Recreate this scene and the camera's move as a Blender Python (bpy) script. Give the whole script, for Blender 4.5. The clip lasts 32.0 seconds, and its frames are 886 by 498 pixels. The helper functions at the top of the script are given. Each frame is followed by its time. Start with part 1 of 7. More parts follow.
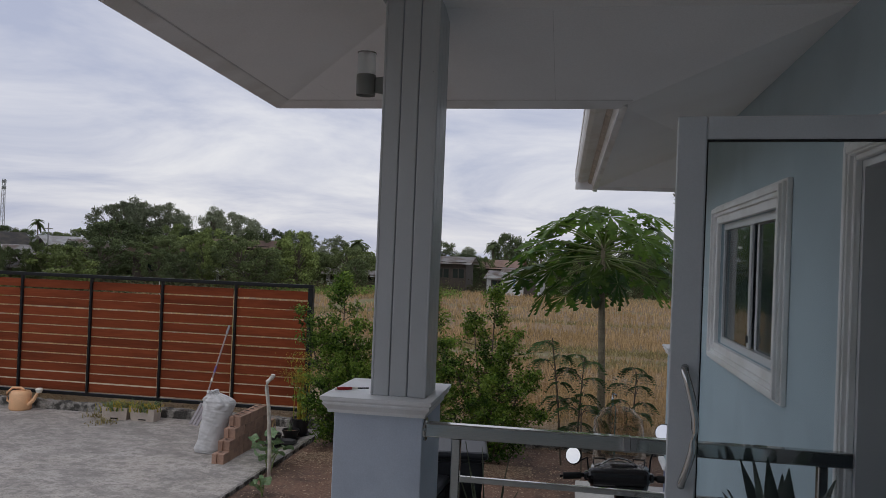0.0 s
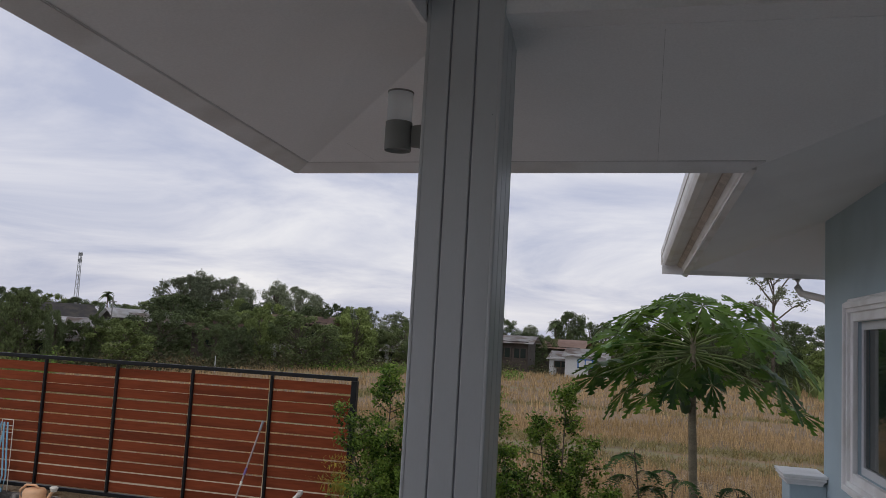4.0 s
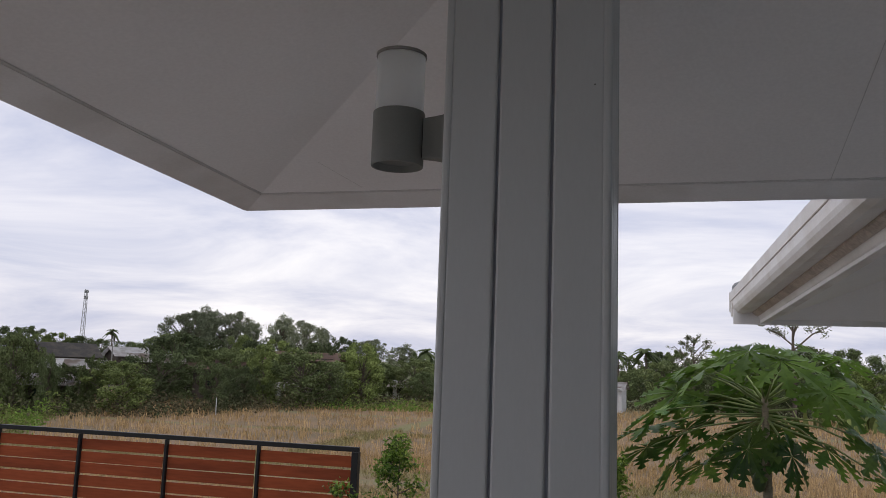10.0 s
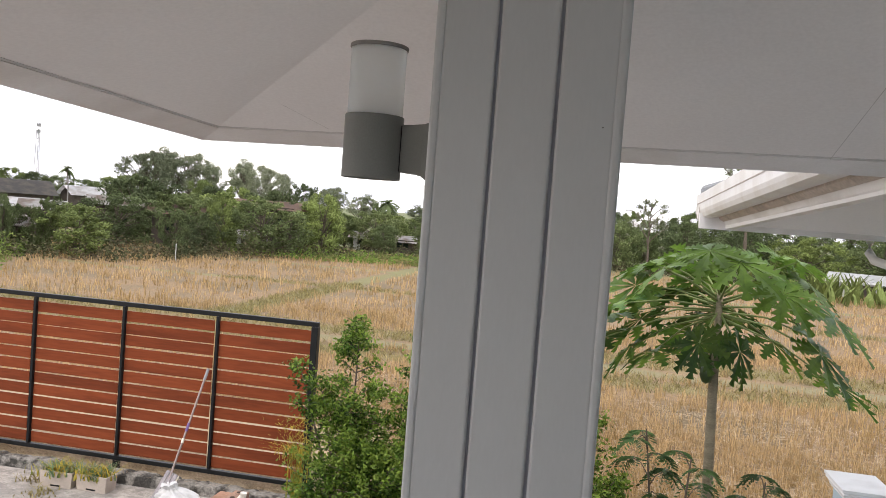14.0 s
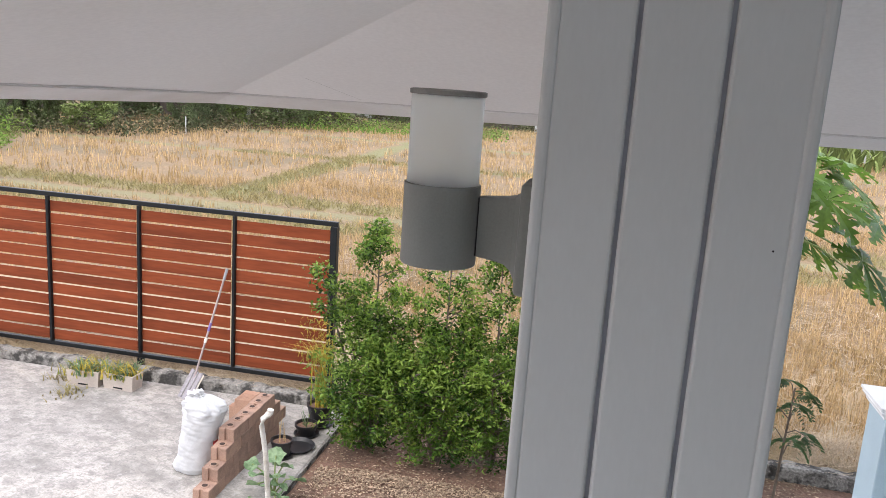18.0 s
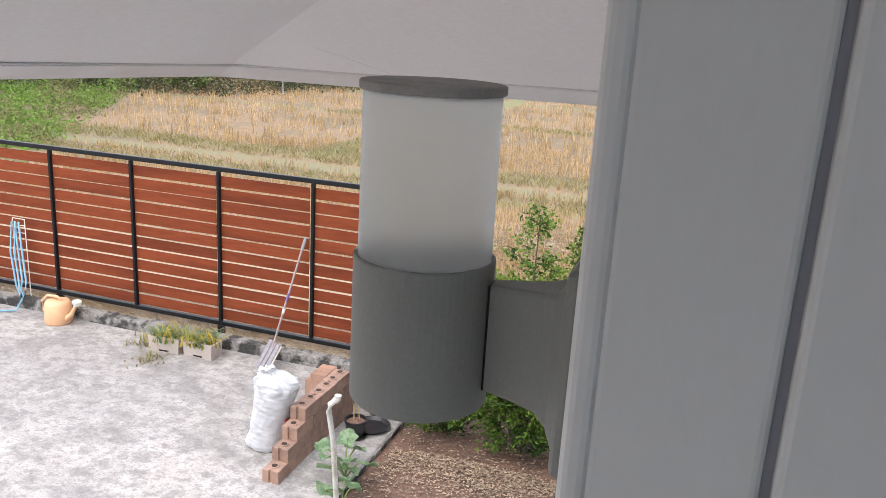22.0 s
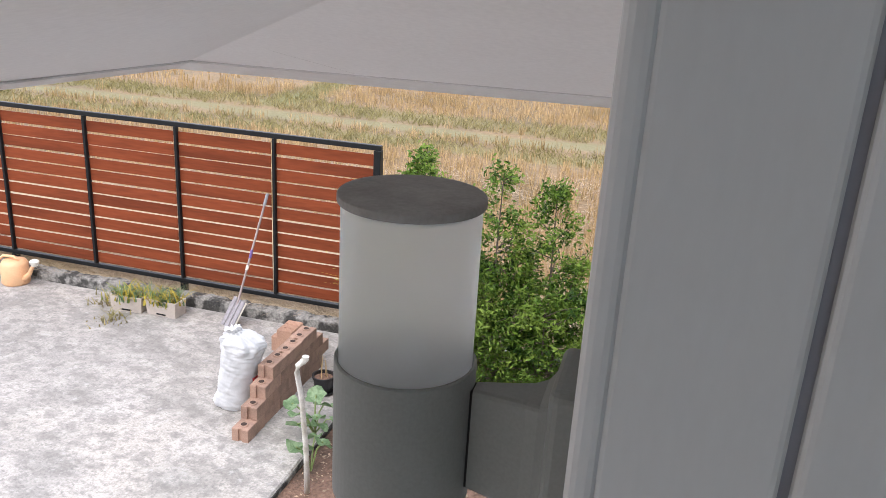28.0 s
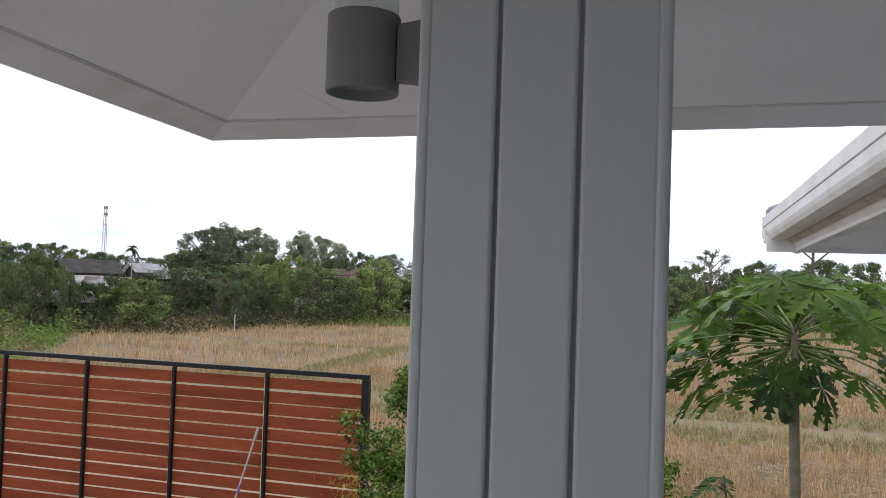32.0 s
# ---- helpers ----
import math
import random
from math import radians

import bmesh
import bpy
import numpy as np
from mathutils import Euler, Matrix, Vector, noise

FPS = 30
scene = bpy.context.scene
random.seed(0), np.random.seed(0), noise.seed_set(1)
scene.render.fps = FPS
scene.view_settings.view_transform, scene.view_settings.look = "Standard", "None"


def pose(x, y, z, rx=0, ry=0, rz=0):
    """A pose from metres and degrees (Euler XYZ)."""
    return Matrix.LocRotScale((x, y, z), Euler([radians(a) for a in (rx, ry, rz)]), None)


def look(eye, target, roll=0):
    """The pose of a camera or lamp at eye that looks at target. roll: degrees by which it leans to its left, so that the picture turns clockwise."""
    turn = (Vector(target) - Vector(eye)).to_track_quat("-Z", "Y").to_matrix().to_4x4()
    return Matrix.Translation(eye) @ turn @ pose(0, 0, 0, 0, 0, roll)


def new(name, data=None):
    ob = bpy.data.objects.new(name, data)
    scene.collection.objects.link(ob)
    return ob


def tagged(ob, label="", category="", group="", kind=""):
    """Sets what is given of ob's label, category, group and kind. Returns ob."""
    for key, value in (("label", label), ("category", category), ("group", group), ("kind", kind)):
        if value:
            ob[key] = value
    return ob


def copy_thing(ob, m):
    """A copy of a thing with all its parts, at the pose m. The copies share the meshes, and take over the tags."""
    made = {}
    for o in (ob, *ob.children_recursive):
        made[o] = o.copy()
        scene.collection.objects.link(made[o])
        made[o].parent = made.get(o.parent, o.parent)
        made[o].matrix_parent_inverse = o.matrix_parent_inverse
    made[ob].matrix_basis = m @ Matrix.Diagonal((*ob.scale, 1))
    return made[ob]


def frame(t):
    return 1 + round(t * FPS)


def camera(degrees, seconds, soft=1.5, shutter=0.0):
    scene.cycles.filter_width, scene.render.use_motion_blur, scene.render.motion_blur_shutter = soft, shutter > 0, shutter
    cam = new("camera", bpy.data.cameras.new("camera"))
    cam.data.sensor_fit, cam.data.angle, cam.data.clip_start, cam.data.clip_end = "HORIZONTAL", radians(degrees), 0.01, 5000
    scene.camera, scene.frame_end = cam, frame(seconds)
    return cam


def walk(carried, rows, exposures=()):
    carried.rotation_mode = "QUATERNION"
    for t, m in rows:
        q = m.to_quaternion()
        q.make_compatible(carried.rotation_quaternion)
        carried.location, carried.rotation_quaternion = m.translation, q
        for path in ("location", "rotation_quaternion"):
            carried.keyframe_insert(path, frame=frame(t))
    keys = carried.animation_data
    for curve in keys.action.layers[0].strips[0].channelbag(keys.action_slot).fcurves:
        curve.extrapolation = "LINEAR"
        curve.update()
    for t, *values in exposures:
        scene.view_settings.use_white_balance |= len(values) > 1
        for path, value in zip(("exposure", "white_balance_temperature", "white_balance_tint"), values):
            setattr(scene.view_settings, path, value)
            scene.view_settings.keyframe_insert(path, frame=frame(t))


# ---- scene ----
cam = camera(57.5, 32.0, soft=0.6)
PATH = [
    (0, (0.766, -3.558, 1.520), (0.441, -1.585, 1.548), 2.3),
    (0.5, (0.729, -3.424, 1.533), (0.350, -1.461, 1.517), 1.8),
    (1, (0.695, -3.267, 1.548), (0.329, -1.302, 1.474), 0.9),
    (1.5, (0.701, -3.086, 1.588), (0.356, -1.122, 1.430), 1.6),
    (2, (0.710, -2.953, 1.608), (0.243, -1.018, 1.418), 1.3),
    (2.5, (0.650, -2.881, 1.630), (0.141, -0.950, 1.525), 1.0),
    (3, (0.578, -2.791, 1.662), (0.093, -0.851, 1.700), 1.9),
    (3.5, (0.551, -2.625, 1.676), (0.109, -0.682, 1.846), 2.7),
    (4, (0.571, -2.422, 1.679), (0.091, -0.492, 1.887), 3.2),
    (4.5, (0.516, -2.270, 1.685), (0.024, -0.343, 1.896), 2.3),
    (6.5, (0.304, -1.659, 1.710), (-0.156, 0.275, 1.930), 3.0),
    (7, (0.242, -1.531, 1.715), (-0.166, 0.410, 1.964), 2.1),
    (7.5, (0.248, -1.375, 1.756), (-0.120, 0.573, 2.012), 2.1),
    (8, (0.239, -1.270, 1.817), (-0.102, 0.688, 2.046), 0.7),
    (8.5, (0.216, -1.216, 1.858), (-0.144, 0.743, 2.046), 0.3),
    (9, (0.223, -1.178, 1.882), (-0.256, 0.755, 2.068), 1.9),
    (9.5, (0.206, -1.164, 1.909), (-0.290, 0.753, 2.187), 2.2),
    (10, (0.182, -1.165, 1.950), (-0.314, 0.752, 2.230), 2.1),
    (10.5, (0.195, -1.130, 1.987), (-0.405, 0.766, 2.197), 3.7),
    (11, (0.215, -1.089, 1.995), (-0.454, 0.795, 2.036), 2.8),
    (11.5, (0.198, -1.068, 2.012), (-0.408, 0.838, 2.040), 1.7),
    (12, (0.178, -1.015, 2.069), (-0.344, 0.915, 2.093), 3.2),
    (12.5, (0.154, -1.038, 2.102), (-0.328, 0.903, 2.080), 3.3),
    (13, (0.152, -1.088, 2.152), (-0.284, 0.863, 2.117), 2.6),
    (13.5, (0.129, -1.075, 2.214), (-0.249, 0.888, 2.170), 3.9),
    (14, (0.118, -1.063, 2.238), (-0.272, 0.897, 2.155), 4.4),
    (14.5, (0.073, -1.009, 2.256), (-0.404, 0.926, 2.095), 4.9),
    (15, (0.056, -0.948, 2.305), (-0.459, 0.968, 2.054), 5.2),
    (15.5, (0.040, -0.921, 2.337), (-0.438, 1.002, 2.068), 4.3),
    (17.5, (-0.037, -0.816, 2.482), (-0.455, 1.097, 2.073), 2.9),
    (18, (-0.051, -0.788, 2.505), (-0.439, 1.129, 2.089), 3.9),
    (18.5, (-0.056, -0.756, 2.519), (-0.436, 1.161, 2.092), 4.2),
    (19, (-0.030, -0.734, 2.515), (-0.435, 1.186, 2.130), 4.9),
    (19.5, (-0.018, -0.671, 2.510), (-0.438, 1.250, 2.142), 4.2),
    (20, (-0.007, -0.603, 2.506), (-0.444, 1.313, 2.134), 3.8),
    (20.5, (-0.023, -0.521, 2.508), (-0.456, 1.392, 2.115), 3.1),
    (21, (-0.053, -0.432, 2.510), (-0.517, 1.468, 2.092), 3.5),
    (21.5, (-0.063, -0.371, 2.519), (-0.618, 1.490, 2.039), 3.6),
    (22, (-0.080, -0.323, 2.522), (-0.681, 1.510, 1.995), 3.4),
    (22.5, (-0.081, -0.319, 2.546), (-0.686, 1.502, 1.980), 2.0),
    (23, (-0.083, -0.321, 2.567), (-0.693, 1.496, 1.994), 2.3),
    (23.5, (-0.084, -0.283, 2.583), (-0.665, 1.536, 1.986), 1.5),
    (24, (-0.099, -0.251, 2.598), (-0.669, 1.565, 1.985), 1.4),
    (24.5, (-0.095, -0.260, 2.611), (-0.647, 1.554, 1.975), 1.4),
    (25, (-0.102, -0.269, 2.621), (-0.628, 1.550, 1.978), 2.0),
    (25.5, (-0.106, -0.269, 2.621), (-0.622, 1.549, 1.966), 2.0),
    (27.5, (-0.109, -0.284, 2.630), (-0.592, 1.537, 1.960), 3.3),
    (28, (-0.105, -0.297, 2.618), (-0.599, 1.525, 1.960), 3.3),
    (28.5, (-0.097, -0.302, 2.589), (-0.599, 1.522, 1.940), 3.3),
    (29, (-0.077, -0.331, 2.531), (-0.610, 1.496, 1.915), 4.0),
    (29.5, (-0.062, -0.407, 2.470), (-0.683, 1.415, 1.928), 3.9),
    (30, (-0.004, -0.480, 2.383), (-0.692, 1.346, 1.946), 1.4),
    (30.5, (0.050, -0.561, 2.298), (-0.649, 1.291, 2.016), 0.7),
    (31, (0.045, -0.656, 2.222), (-0.562, 1.243, 2.075), 3.1),
    (31.5, (0.112, -0.723, 2.164), (-0.467, 1.191, 2.118), 4.3),
    (32, (0.127, -0.794, 2.061), (-0.407, 1.132, 2.129), 1.9),
]
walk(cam, [(t, look(eye, target, roll)) for t, eye, target, roll in PATH],
     exposures=((0, -0.2, 6550, 10), (1, -0.15, 6550, 10), (2, -0.02, 6600, 10), (4, -0.14, 6600, 11), (7, -0.2, 6650, 12), (8, -0.2, 6700, 13), (9, -0.05, 6700, 13), (10, 0.15, 6750, 12), (11, 0.14, 6800, 10), (12, 0.45, 7000, 11), (13, 0.62, 7000, 11), (14, 1.33, 7150, 10), (15, 1.42, 7000, 10), (18, 1.75, 6650, 10), (22, 1.73, 6550, 10), (24, 1.70, 6550, 10), (30, 1.70, 6550, 9), (31, 1.54, 6500, 8), (32, 0.80, 6500, 8)))

# ---- world and light ----
world = bpy.data.worlds.new("sky")
scene.world = world
world.use_nodes = True
wn, wl = world.node_tree.nodes, world.node_tree.links
wn.clear()
SUN_EL, SUN_AZ = radians(58), radians(200)
sky = wn.new("ShaderNodeTexSky")
sky.sky_type, sky.sun_disc = 'NISHITA', False
sky.sun_elevation, sky.sun_rotation = SUN_EL, SUN_AZ
sky.air_density, sky.dust_density = 1.2, 2.5
wco = wn.new("ShaderNodeTexCoord")
# cloud sheet: stretched towards the horizon by dividing by height
sep = wn.new("ShaderNodeSeparateXYZ")
wl.new(wco.outputs["Generated"], sep.inputs[0])
up = wn.new("ShaderNodeMath"); up.operation = 'MAXIMUM'; up.inputs[1].default_value = 0.0
wl.new(sep.outputs["Z"], up.inputs[0])
lift = wn.new("ShaderNodeMath"); lift.operation = 'ADD'; lift.inputs[1].default_value = 0.18
wl.new(up.outputs[0], lift.inputs[0])
px = wn.new("ShaderNodeMath"); px.operation = 'DIVIDE'
wl.new(sep.outputs["X"], px.inputs[0]); wl.new(lift.outputs[0], px.inputs[1])
py = wn.new("ShaderNodeMath"); py.operation = 'DIVIDE'
wl.new(sep.outputs["Y"], py.inputs[0]); wl.new(lift.outputs[0], py.inputs[1])
flat = wn.new("ShaderNodeCombineXYZ")
wl.new(px.outputs[0], flat.inputs[0]); wl.new(py.outputs[0], flat.inputs[1])
cl1 = wn.new("ShaderNodeTexNoise")
cl1.inputs["Scale"].default_value, cl1.inputs["Detail"].default_value, cl1.inputs["Roughness"].default_value = 0.85, 7, 0.58
cl1.inputs["Distortion"].default_value = 0.5
wl.new(flat.outputs[0], cl1.inputs["Vector"])
ramp = wn.new("ShaderNodeValToRGB")
ramp.color_ramp.elements[0].position, ramp.color_ramp.elements[0].color = 0.37, (0.54, 0.585, 0.765, 1)
ramp.color_ramp.elements[1].position, ramp.color_ramp.elements[1].color = 0.66, (1.02, 1.02, 1.06, 1)
mid = ramp.color_ramp.elements.new(0.5)
mid.color = (0.76, 0.78, 0.90, 1)
wl.new(cl1.outputs["Fac"], ramp.inputs["Fac"])
skyk = wn.new("ShaderNodeVectorMath"); skyk.operation = 'SCALE'; skyk.inputs["Scale"].default_value = 0.10
wl.new(sky.outputs[0], skyk.inputs[0])
mixs = wn.new("ShaderNodeMix"); mixs.data_type = 'RGBA'; mixs.inputs["Factor"].default_value = 0.86
wl.new(skyk.outputs[0], mixs.inputs[6]); wl.new(ramp.outputs[0], mixs.inputs[7])
bg = wn.new("ShaderNodeBackground"); bg.inputs["Strength"].default_value = 1.0
wo = wn.new("ShaderNodeOutputWorld")
wl.new(mixs.outputs[2], bg.inputs["Color"]); wl.new(bg.outputs[0], wo.inputs["Surface"])

sun = new("sun", bpy.data.lights.new("sun", 'SUN'))
sun.data.energy, sun.data.angle, sun.data.color = 0.45, radians(30), (1.0, 0.95, 0.88)
sun.matrix_world = look((10 * math.sin(SUN_AZ) * math.cos(SUN_EL), 10 * math.cos(SUN_AZ) * math.cos(SUN_EL), 10 * math.sin(SUN_EL)), (0, 0, 0))

# ---- materials ----
def material(name, base, rough=0.6, var=0.15, scale=6.0, fine=70.0, bump=0.15, dist=0.002, metal=0.0,
             other=None, cover=(0.45, 0.62), each=0.0, island=0.0, coat=0.0, leaf=0.0, stretch=(1, 1, 1), spec=0.5):
    """A surface of one base colour with broad stains (towards other), fine grain, relief, and a shift per object or island."""
    m = bpy.data.materials.new(name)
    m.use_nodes = True
    n, l = m.node_tree.nodes, m.node_tree.links
    b = n["Principled BSDF"]
    b.inputs["Roughness"].default_value, b.inputs["Metallic"].default_value = rough, metal
    b.inputs["Coat Weight"].default_value, b.inputs["Specular IOR Level"].default_value = coat, spec
    co, mp = n.new("ShaderNodeTexCoord"), n.new("ShaderNodeMapping")
    mp.inputs["Scale"].default_value = stretch
    l.new(co.outputs["Object"], mp.inputs["Vector"])
    if each:                                  # no two pieces show the same stretch of the pattern
        oi, far_off = n.new("ShaderNodeObjectInfo"), n.new("ShaderNodeMath")
        far_off.operation, far_off.inputs[1].default_value = 'MULTIPLY', 61.0
        l.new(oi.outputs["Random"], far_off.inputs[0]); l.new(far_off.outputs[0], mp.inputs["Location"])
    big, small = n.new("ShaderNodeTexNoise"), n.new("ShaderNodeTexNoise")
    big.inputs["Scale"].default_value, big.inputs["Detail"].default_value = scale, 6
    small.inputs["Scale"].default_value, small.inputs["Detail"].default_value = fine, 4
    for t in (big, small):
        l.new(mp.outputs[0], t.inputs["Vector"])
    mask = n.new("ShaderNodeMapRange")
    mask.inputs["From Min"].default_value, mask.inputs["From Max"].default_value = cover
    l.new(big.outputs["Fac"], mask.inputs["Value"])
    stain = n.new("ShaderNodeMix"); stain.data_type = 'RGBA'
    oc = other or tuple(c * (1 - var) for c in base)
    stain.inputs[6].default_value, stain.inputs[7].default_value = (*base, 1), (*oc, 1)
    l.new(mask.outputs[0], stain.inputs["Factor"])
    grain = n.new("ShaderNodeMapRange")
    grain.inputs["From Min"].default_value, grain.inputs["From Max"].default_value = 0.3, 0.7
    grain.inputs["To Min"].default_value, grain.inputs["To Max"].default_value = 1 - var, 1 + var
    l.new(small.outputs["Fac"], grain.inputs["Value"])
    value = grain.outputs[0]
    for amount, node, socket in ((each, "ShaderNodeObjectInfo", "Random"), (island, "ShaderNodeNewGeometry", "Random Per Island")):
        if amount:
            src, rng, mul = n.new(node), n.new("ShaderNodeMapRange"), n.new("ShaderNodeMath")
            rng.inputs["To Min"].default_value, rng.inputs["To Max"].default_value = 1 - amount, 1 + amount
            mul.operation = 'MULTIPLY'
            l.new(src.outputs[socket], rng.inputs["Value"])
            l.new(value, mul.inputs[0]); l.new(rng.outputs[0], mul.inputs[1])
            value = mul.outputs[0]
    tone = n.new("ShaderNodeVectorMath"); tone.operation = 'SCALE'
    l.new(stain.outputs[2], tone.inputs[0]); l.new(value, tone.inputs["Scale"])
    l.new(tone.outputs[0], b.inputs["Base Color"])
    if bump:
        bp = n.new("ShaderNodeBump")
        bp.inputs["Strength"].default_value, bp.inputs["Distance"].default_value = bump, dist
        l.new(small.outputs["Fac"], bp.inputs["Height"]); l.new(bp.outputs[0], b.inputs["Normal"])
    if leaf:
        tr, mx = n.new("ShaderNodeBsdfTranslucent"), n.new("ShaderNodeMixShader")
        mx.inputs[0].default_value = leaf
        l.new(tone.outputs[0], tr.inputs["Color"])
        l.new(b.outputs[0], mx.inputs[1]); l.new(tr.outputs[0], mx.inputs[2])
        l.new(mx.outputs[0], n["Material Output"].inputs["Surface"])
    return m


def glass(name, tint=(0.95, 0.98, 0.97), rough=0.0, ior=1.45):
    m = bpy.data.materials.new(name)
    m.use_nodes = True
    b = m.node_tree.nodes["Principled BSDF"]
    b.inputs["Base Color"].default_value = (*tint, 1)
    b.inputs["Transmission Weight"].default_value, b.inputs["Roughness"].default_value, b.inputs["IOR"].default_value = 1.0, rough, ior
    return m


M_SOFFIT = material("soffit_paint", (0.90, 0.895, 0.885), 0.7, 0.03, 1.5, 120, 0.08, 0.001, other=(0.87, 0.862, 0.85), spec=0.3)
M_TRIM = material("white_trim", (0.84, 0.84, 0.835), 0.5, 0.03, 3, 150, 0.06, 0.001, other=(0.72, 0.71, 0.69))
M_COLUMN = material("column_paint", (0.545, 0.562, 0.562), 0.38, 0.015, 2.5, 260, 0.10, 0.0006, other=(0.52, 0.538, 0.54), stretch=(1, 1, 0.25))
M_PEDESTAL = material("pale_blue_render", (0.55, 0.61, 0.69), 0.75, 0.05, 4, 180, 0.25, 0.0012, other=(0.50, 0.56, 0.64))
M_WALL = material("light_blue_wall", (0.42, 0.53, 0.58), 0.75, 0.04, 2, 160, 0.2, 0.001, other=(0.39, 0.49, 0.54))
M_PLINTH = material("blue_grey_plinth", (0.16, 0.18, 0.27), 0.7, 0.08, 5, 120, 0.2)
M_SEAM = material("soffit_joint", (0.66, 0.65, 0.64), 0.8, 0.1, 6, 90, 0.1)
M_LAMP = material("anthracite_powder_coat", (0.205, 0.215, 0.205), 0.55, 0.05, 6, 420, 0.25, 0.0004, other=(0.22, 0.23, 0.22), spec=0.3)
M_LID = material("dusty_grey_lid", (0.30, 0.295, 0.285), 0.75, 0.08, 30, 300, 0.3, 0.0005, other=(0.25, 0.246, 0.238), spec=0.2)
M_STRAWPALE = material("bleached_straw", (0.49, 0.395, 0.285), 0.8, 0.12, 0.8, 40, 0.0, other=(0.38, 0.29, 0.175), island=0.25, leaf=0.2, spec=0.1)
M_BANK = material("straw_littered_bank", (0.34, 0.255, 0.155), 0.95, 0.35, 3.0, 45, 0.8, 0.02, other=(0.20, 0.15, 0.09))
M_SCRUB = material("brown_green_scrub", (0.085, 0.095, 0.048), 0.8, 0.2, 0.6, 30, 0.0, other=(0.125, 0.105, 0.062), island=0.45, leaf=0.2, spec=0.1)
M_STEEL = material("stainless_steel", (0.52, 0.52, 0.50), 0.08, 0.06, 6, 300, 0.05, 0.0004, metal=1.0, stretch=(0.1, 1, 1))
M_ALU = material("white_aluminium", (0.62, 0.63, 0.64), 0.35, 0.03, 4, 200, 0.05, 0.0005)
M_CHROME = material("brushed_chrome", (0.52, 0.52, 0.51), 0.12, 0.04, 8, 300, 0.04, 0.0003, metal=1.0)
M_GLASS = glass("clear_glass")
M_WINGLASS = material("tinted_window_glass", (0.02, 0.03, 0.028), 0.05, 0.1, 2, 30, 0.0, spec=0.35)
M_GUTTER = material("cream_gutter", (0.76, 0.75, 0.725), 0.45, 0.05, 4, 120, 0.06, 0.001, other=(0.68, 0.655, 0.61))
M_RECESS = material("brown_recess", (0.56, 0.50, 0.44), 0.8, 0.2, 5, 60, 0.2)
M_ROOF = material("grey_roof_tile", (0.19, 0.20, 0.21), 0.7, 0.15, 8, 60, 0.3, each=0.15)
M_BOARD = material("red_brown_fence_board", (0.205, 0.050, 0.020), 0.8, 0.12, 5, 50, 0.3, 0.002, other=(0.150, 0.037, 0.016), each=0.10, stretch=(0.12, 1, 1), spec=0.12)
M_BOARDEDGE = material("pale_gap_edge", (0.47, 0.40, 0.34), 0.9, 0.15, 8, 60, 0.3)
M_BLACK = material("black_painted_steel", (0.010, 0.011, 0.012), 0.42, 0.2, 12, 90, 0.1, spec=0.22)
M_CONC = material("drive_concrete", (0.43, 0.395, 0.357), 0.92, 0.20, 1.1, 60, 0.5, 0.004, other=(0.43, 0.40, 0.37), cover=(0.40, 0.60), spec=0.2)


def mottle(m, layers):
    """Dark weathering over a surface: thresholded noise at several scales, each darkening towards its tint."""
    n, l = m.node_tree.nodes, m.node_tree.links
    b = n["Principled BSDF"]
    color = b.inputs["Base Color"].links[0].from_socket
    co = n.new("ShaderNodeTexCoord")
    for scale, low, high, amount, tint, stretch, turn in layers:
        mp, tx, mr, mx = n.new("ShaderNodeMapping"), n.new("ShaderNodeTexNoise"), n.new("ShaderNodeMapRange"), n.new("ShaderNodeMix")
        mp.inputs["Scale"].default_value, mp.inputs["Rotation"].default_value = stretch, (0, 0, turn)
        tx.inputs["Scale"].default_value, tx.inputs["Detail"].default_value, tx.inputs["Roughness"].default_value = scale, 5, 0.65
        mr.inputs["From Min"].default_value, mr.inputs["From Max"].default_value, mr.inputs["To Max"].default_value = low, high, amount
        mx.data_type = 'RGBA'
        l.new(co.outputs["Object"], mp.inputs["Vector"]); l.new(mp.outputs[0], tx.inputs["Vector"]); l.new(tx.outputs["Fac"], mr.inputs["Value"])
        l.new(mr.outputs[0], mx.inputs["Factor"]); l.new(color, mx.inputs[6]); mx.inputs[7].default_value = (*tint, 1)
        color = mx.outputs[2]
    l.new(color, b.inputs["Base Color"])


mottle(M_CONC, ((0.42, 0.46, 0.58, 0.42, (0.25, 0.235, 0.215), (1, 1.3, 1), 0.5), (1.6, 0.48, 0.60, 0.50, (0.19, 0.18, 0.165), (1, 1.25, 1), 0.35), (3.4, 0.50, 0.64, 0.40, (0.53, 0.50, 0.46), (1, 1.25, 1), 0.5), (7, 0.49, 0.60, 0.55, (0.20, 0.19, 0.175), (1, 1.2, 1), 0.3), (15, 0.52, 0.60, 0.5, (0.205, 0.197, 0.182), (1, 1.2, 1), 0.55), (38, 0.54, 0.66, 0.5, (0.16, 0.155, 0.145), (1, 1.2, 1), 0.4), (16, 0.60, 0.68, 0.5, (0.46, 0.44, 0.42), (1, 1, 1), 0.0)))
M_CONC2 = material("path_concrete", (0.55, 0.54, 0.51), 0.85, 0.08, 3, 60, 0.3, 0.003)
M_KERB = material("mossy_kerb", (0.30, 0.285, 0.26), 0.95, 0.35, 9, 55, 1.0, 0.02, other=(0.055, 0.052, 0.047), cover=(0.42, 0.56))
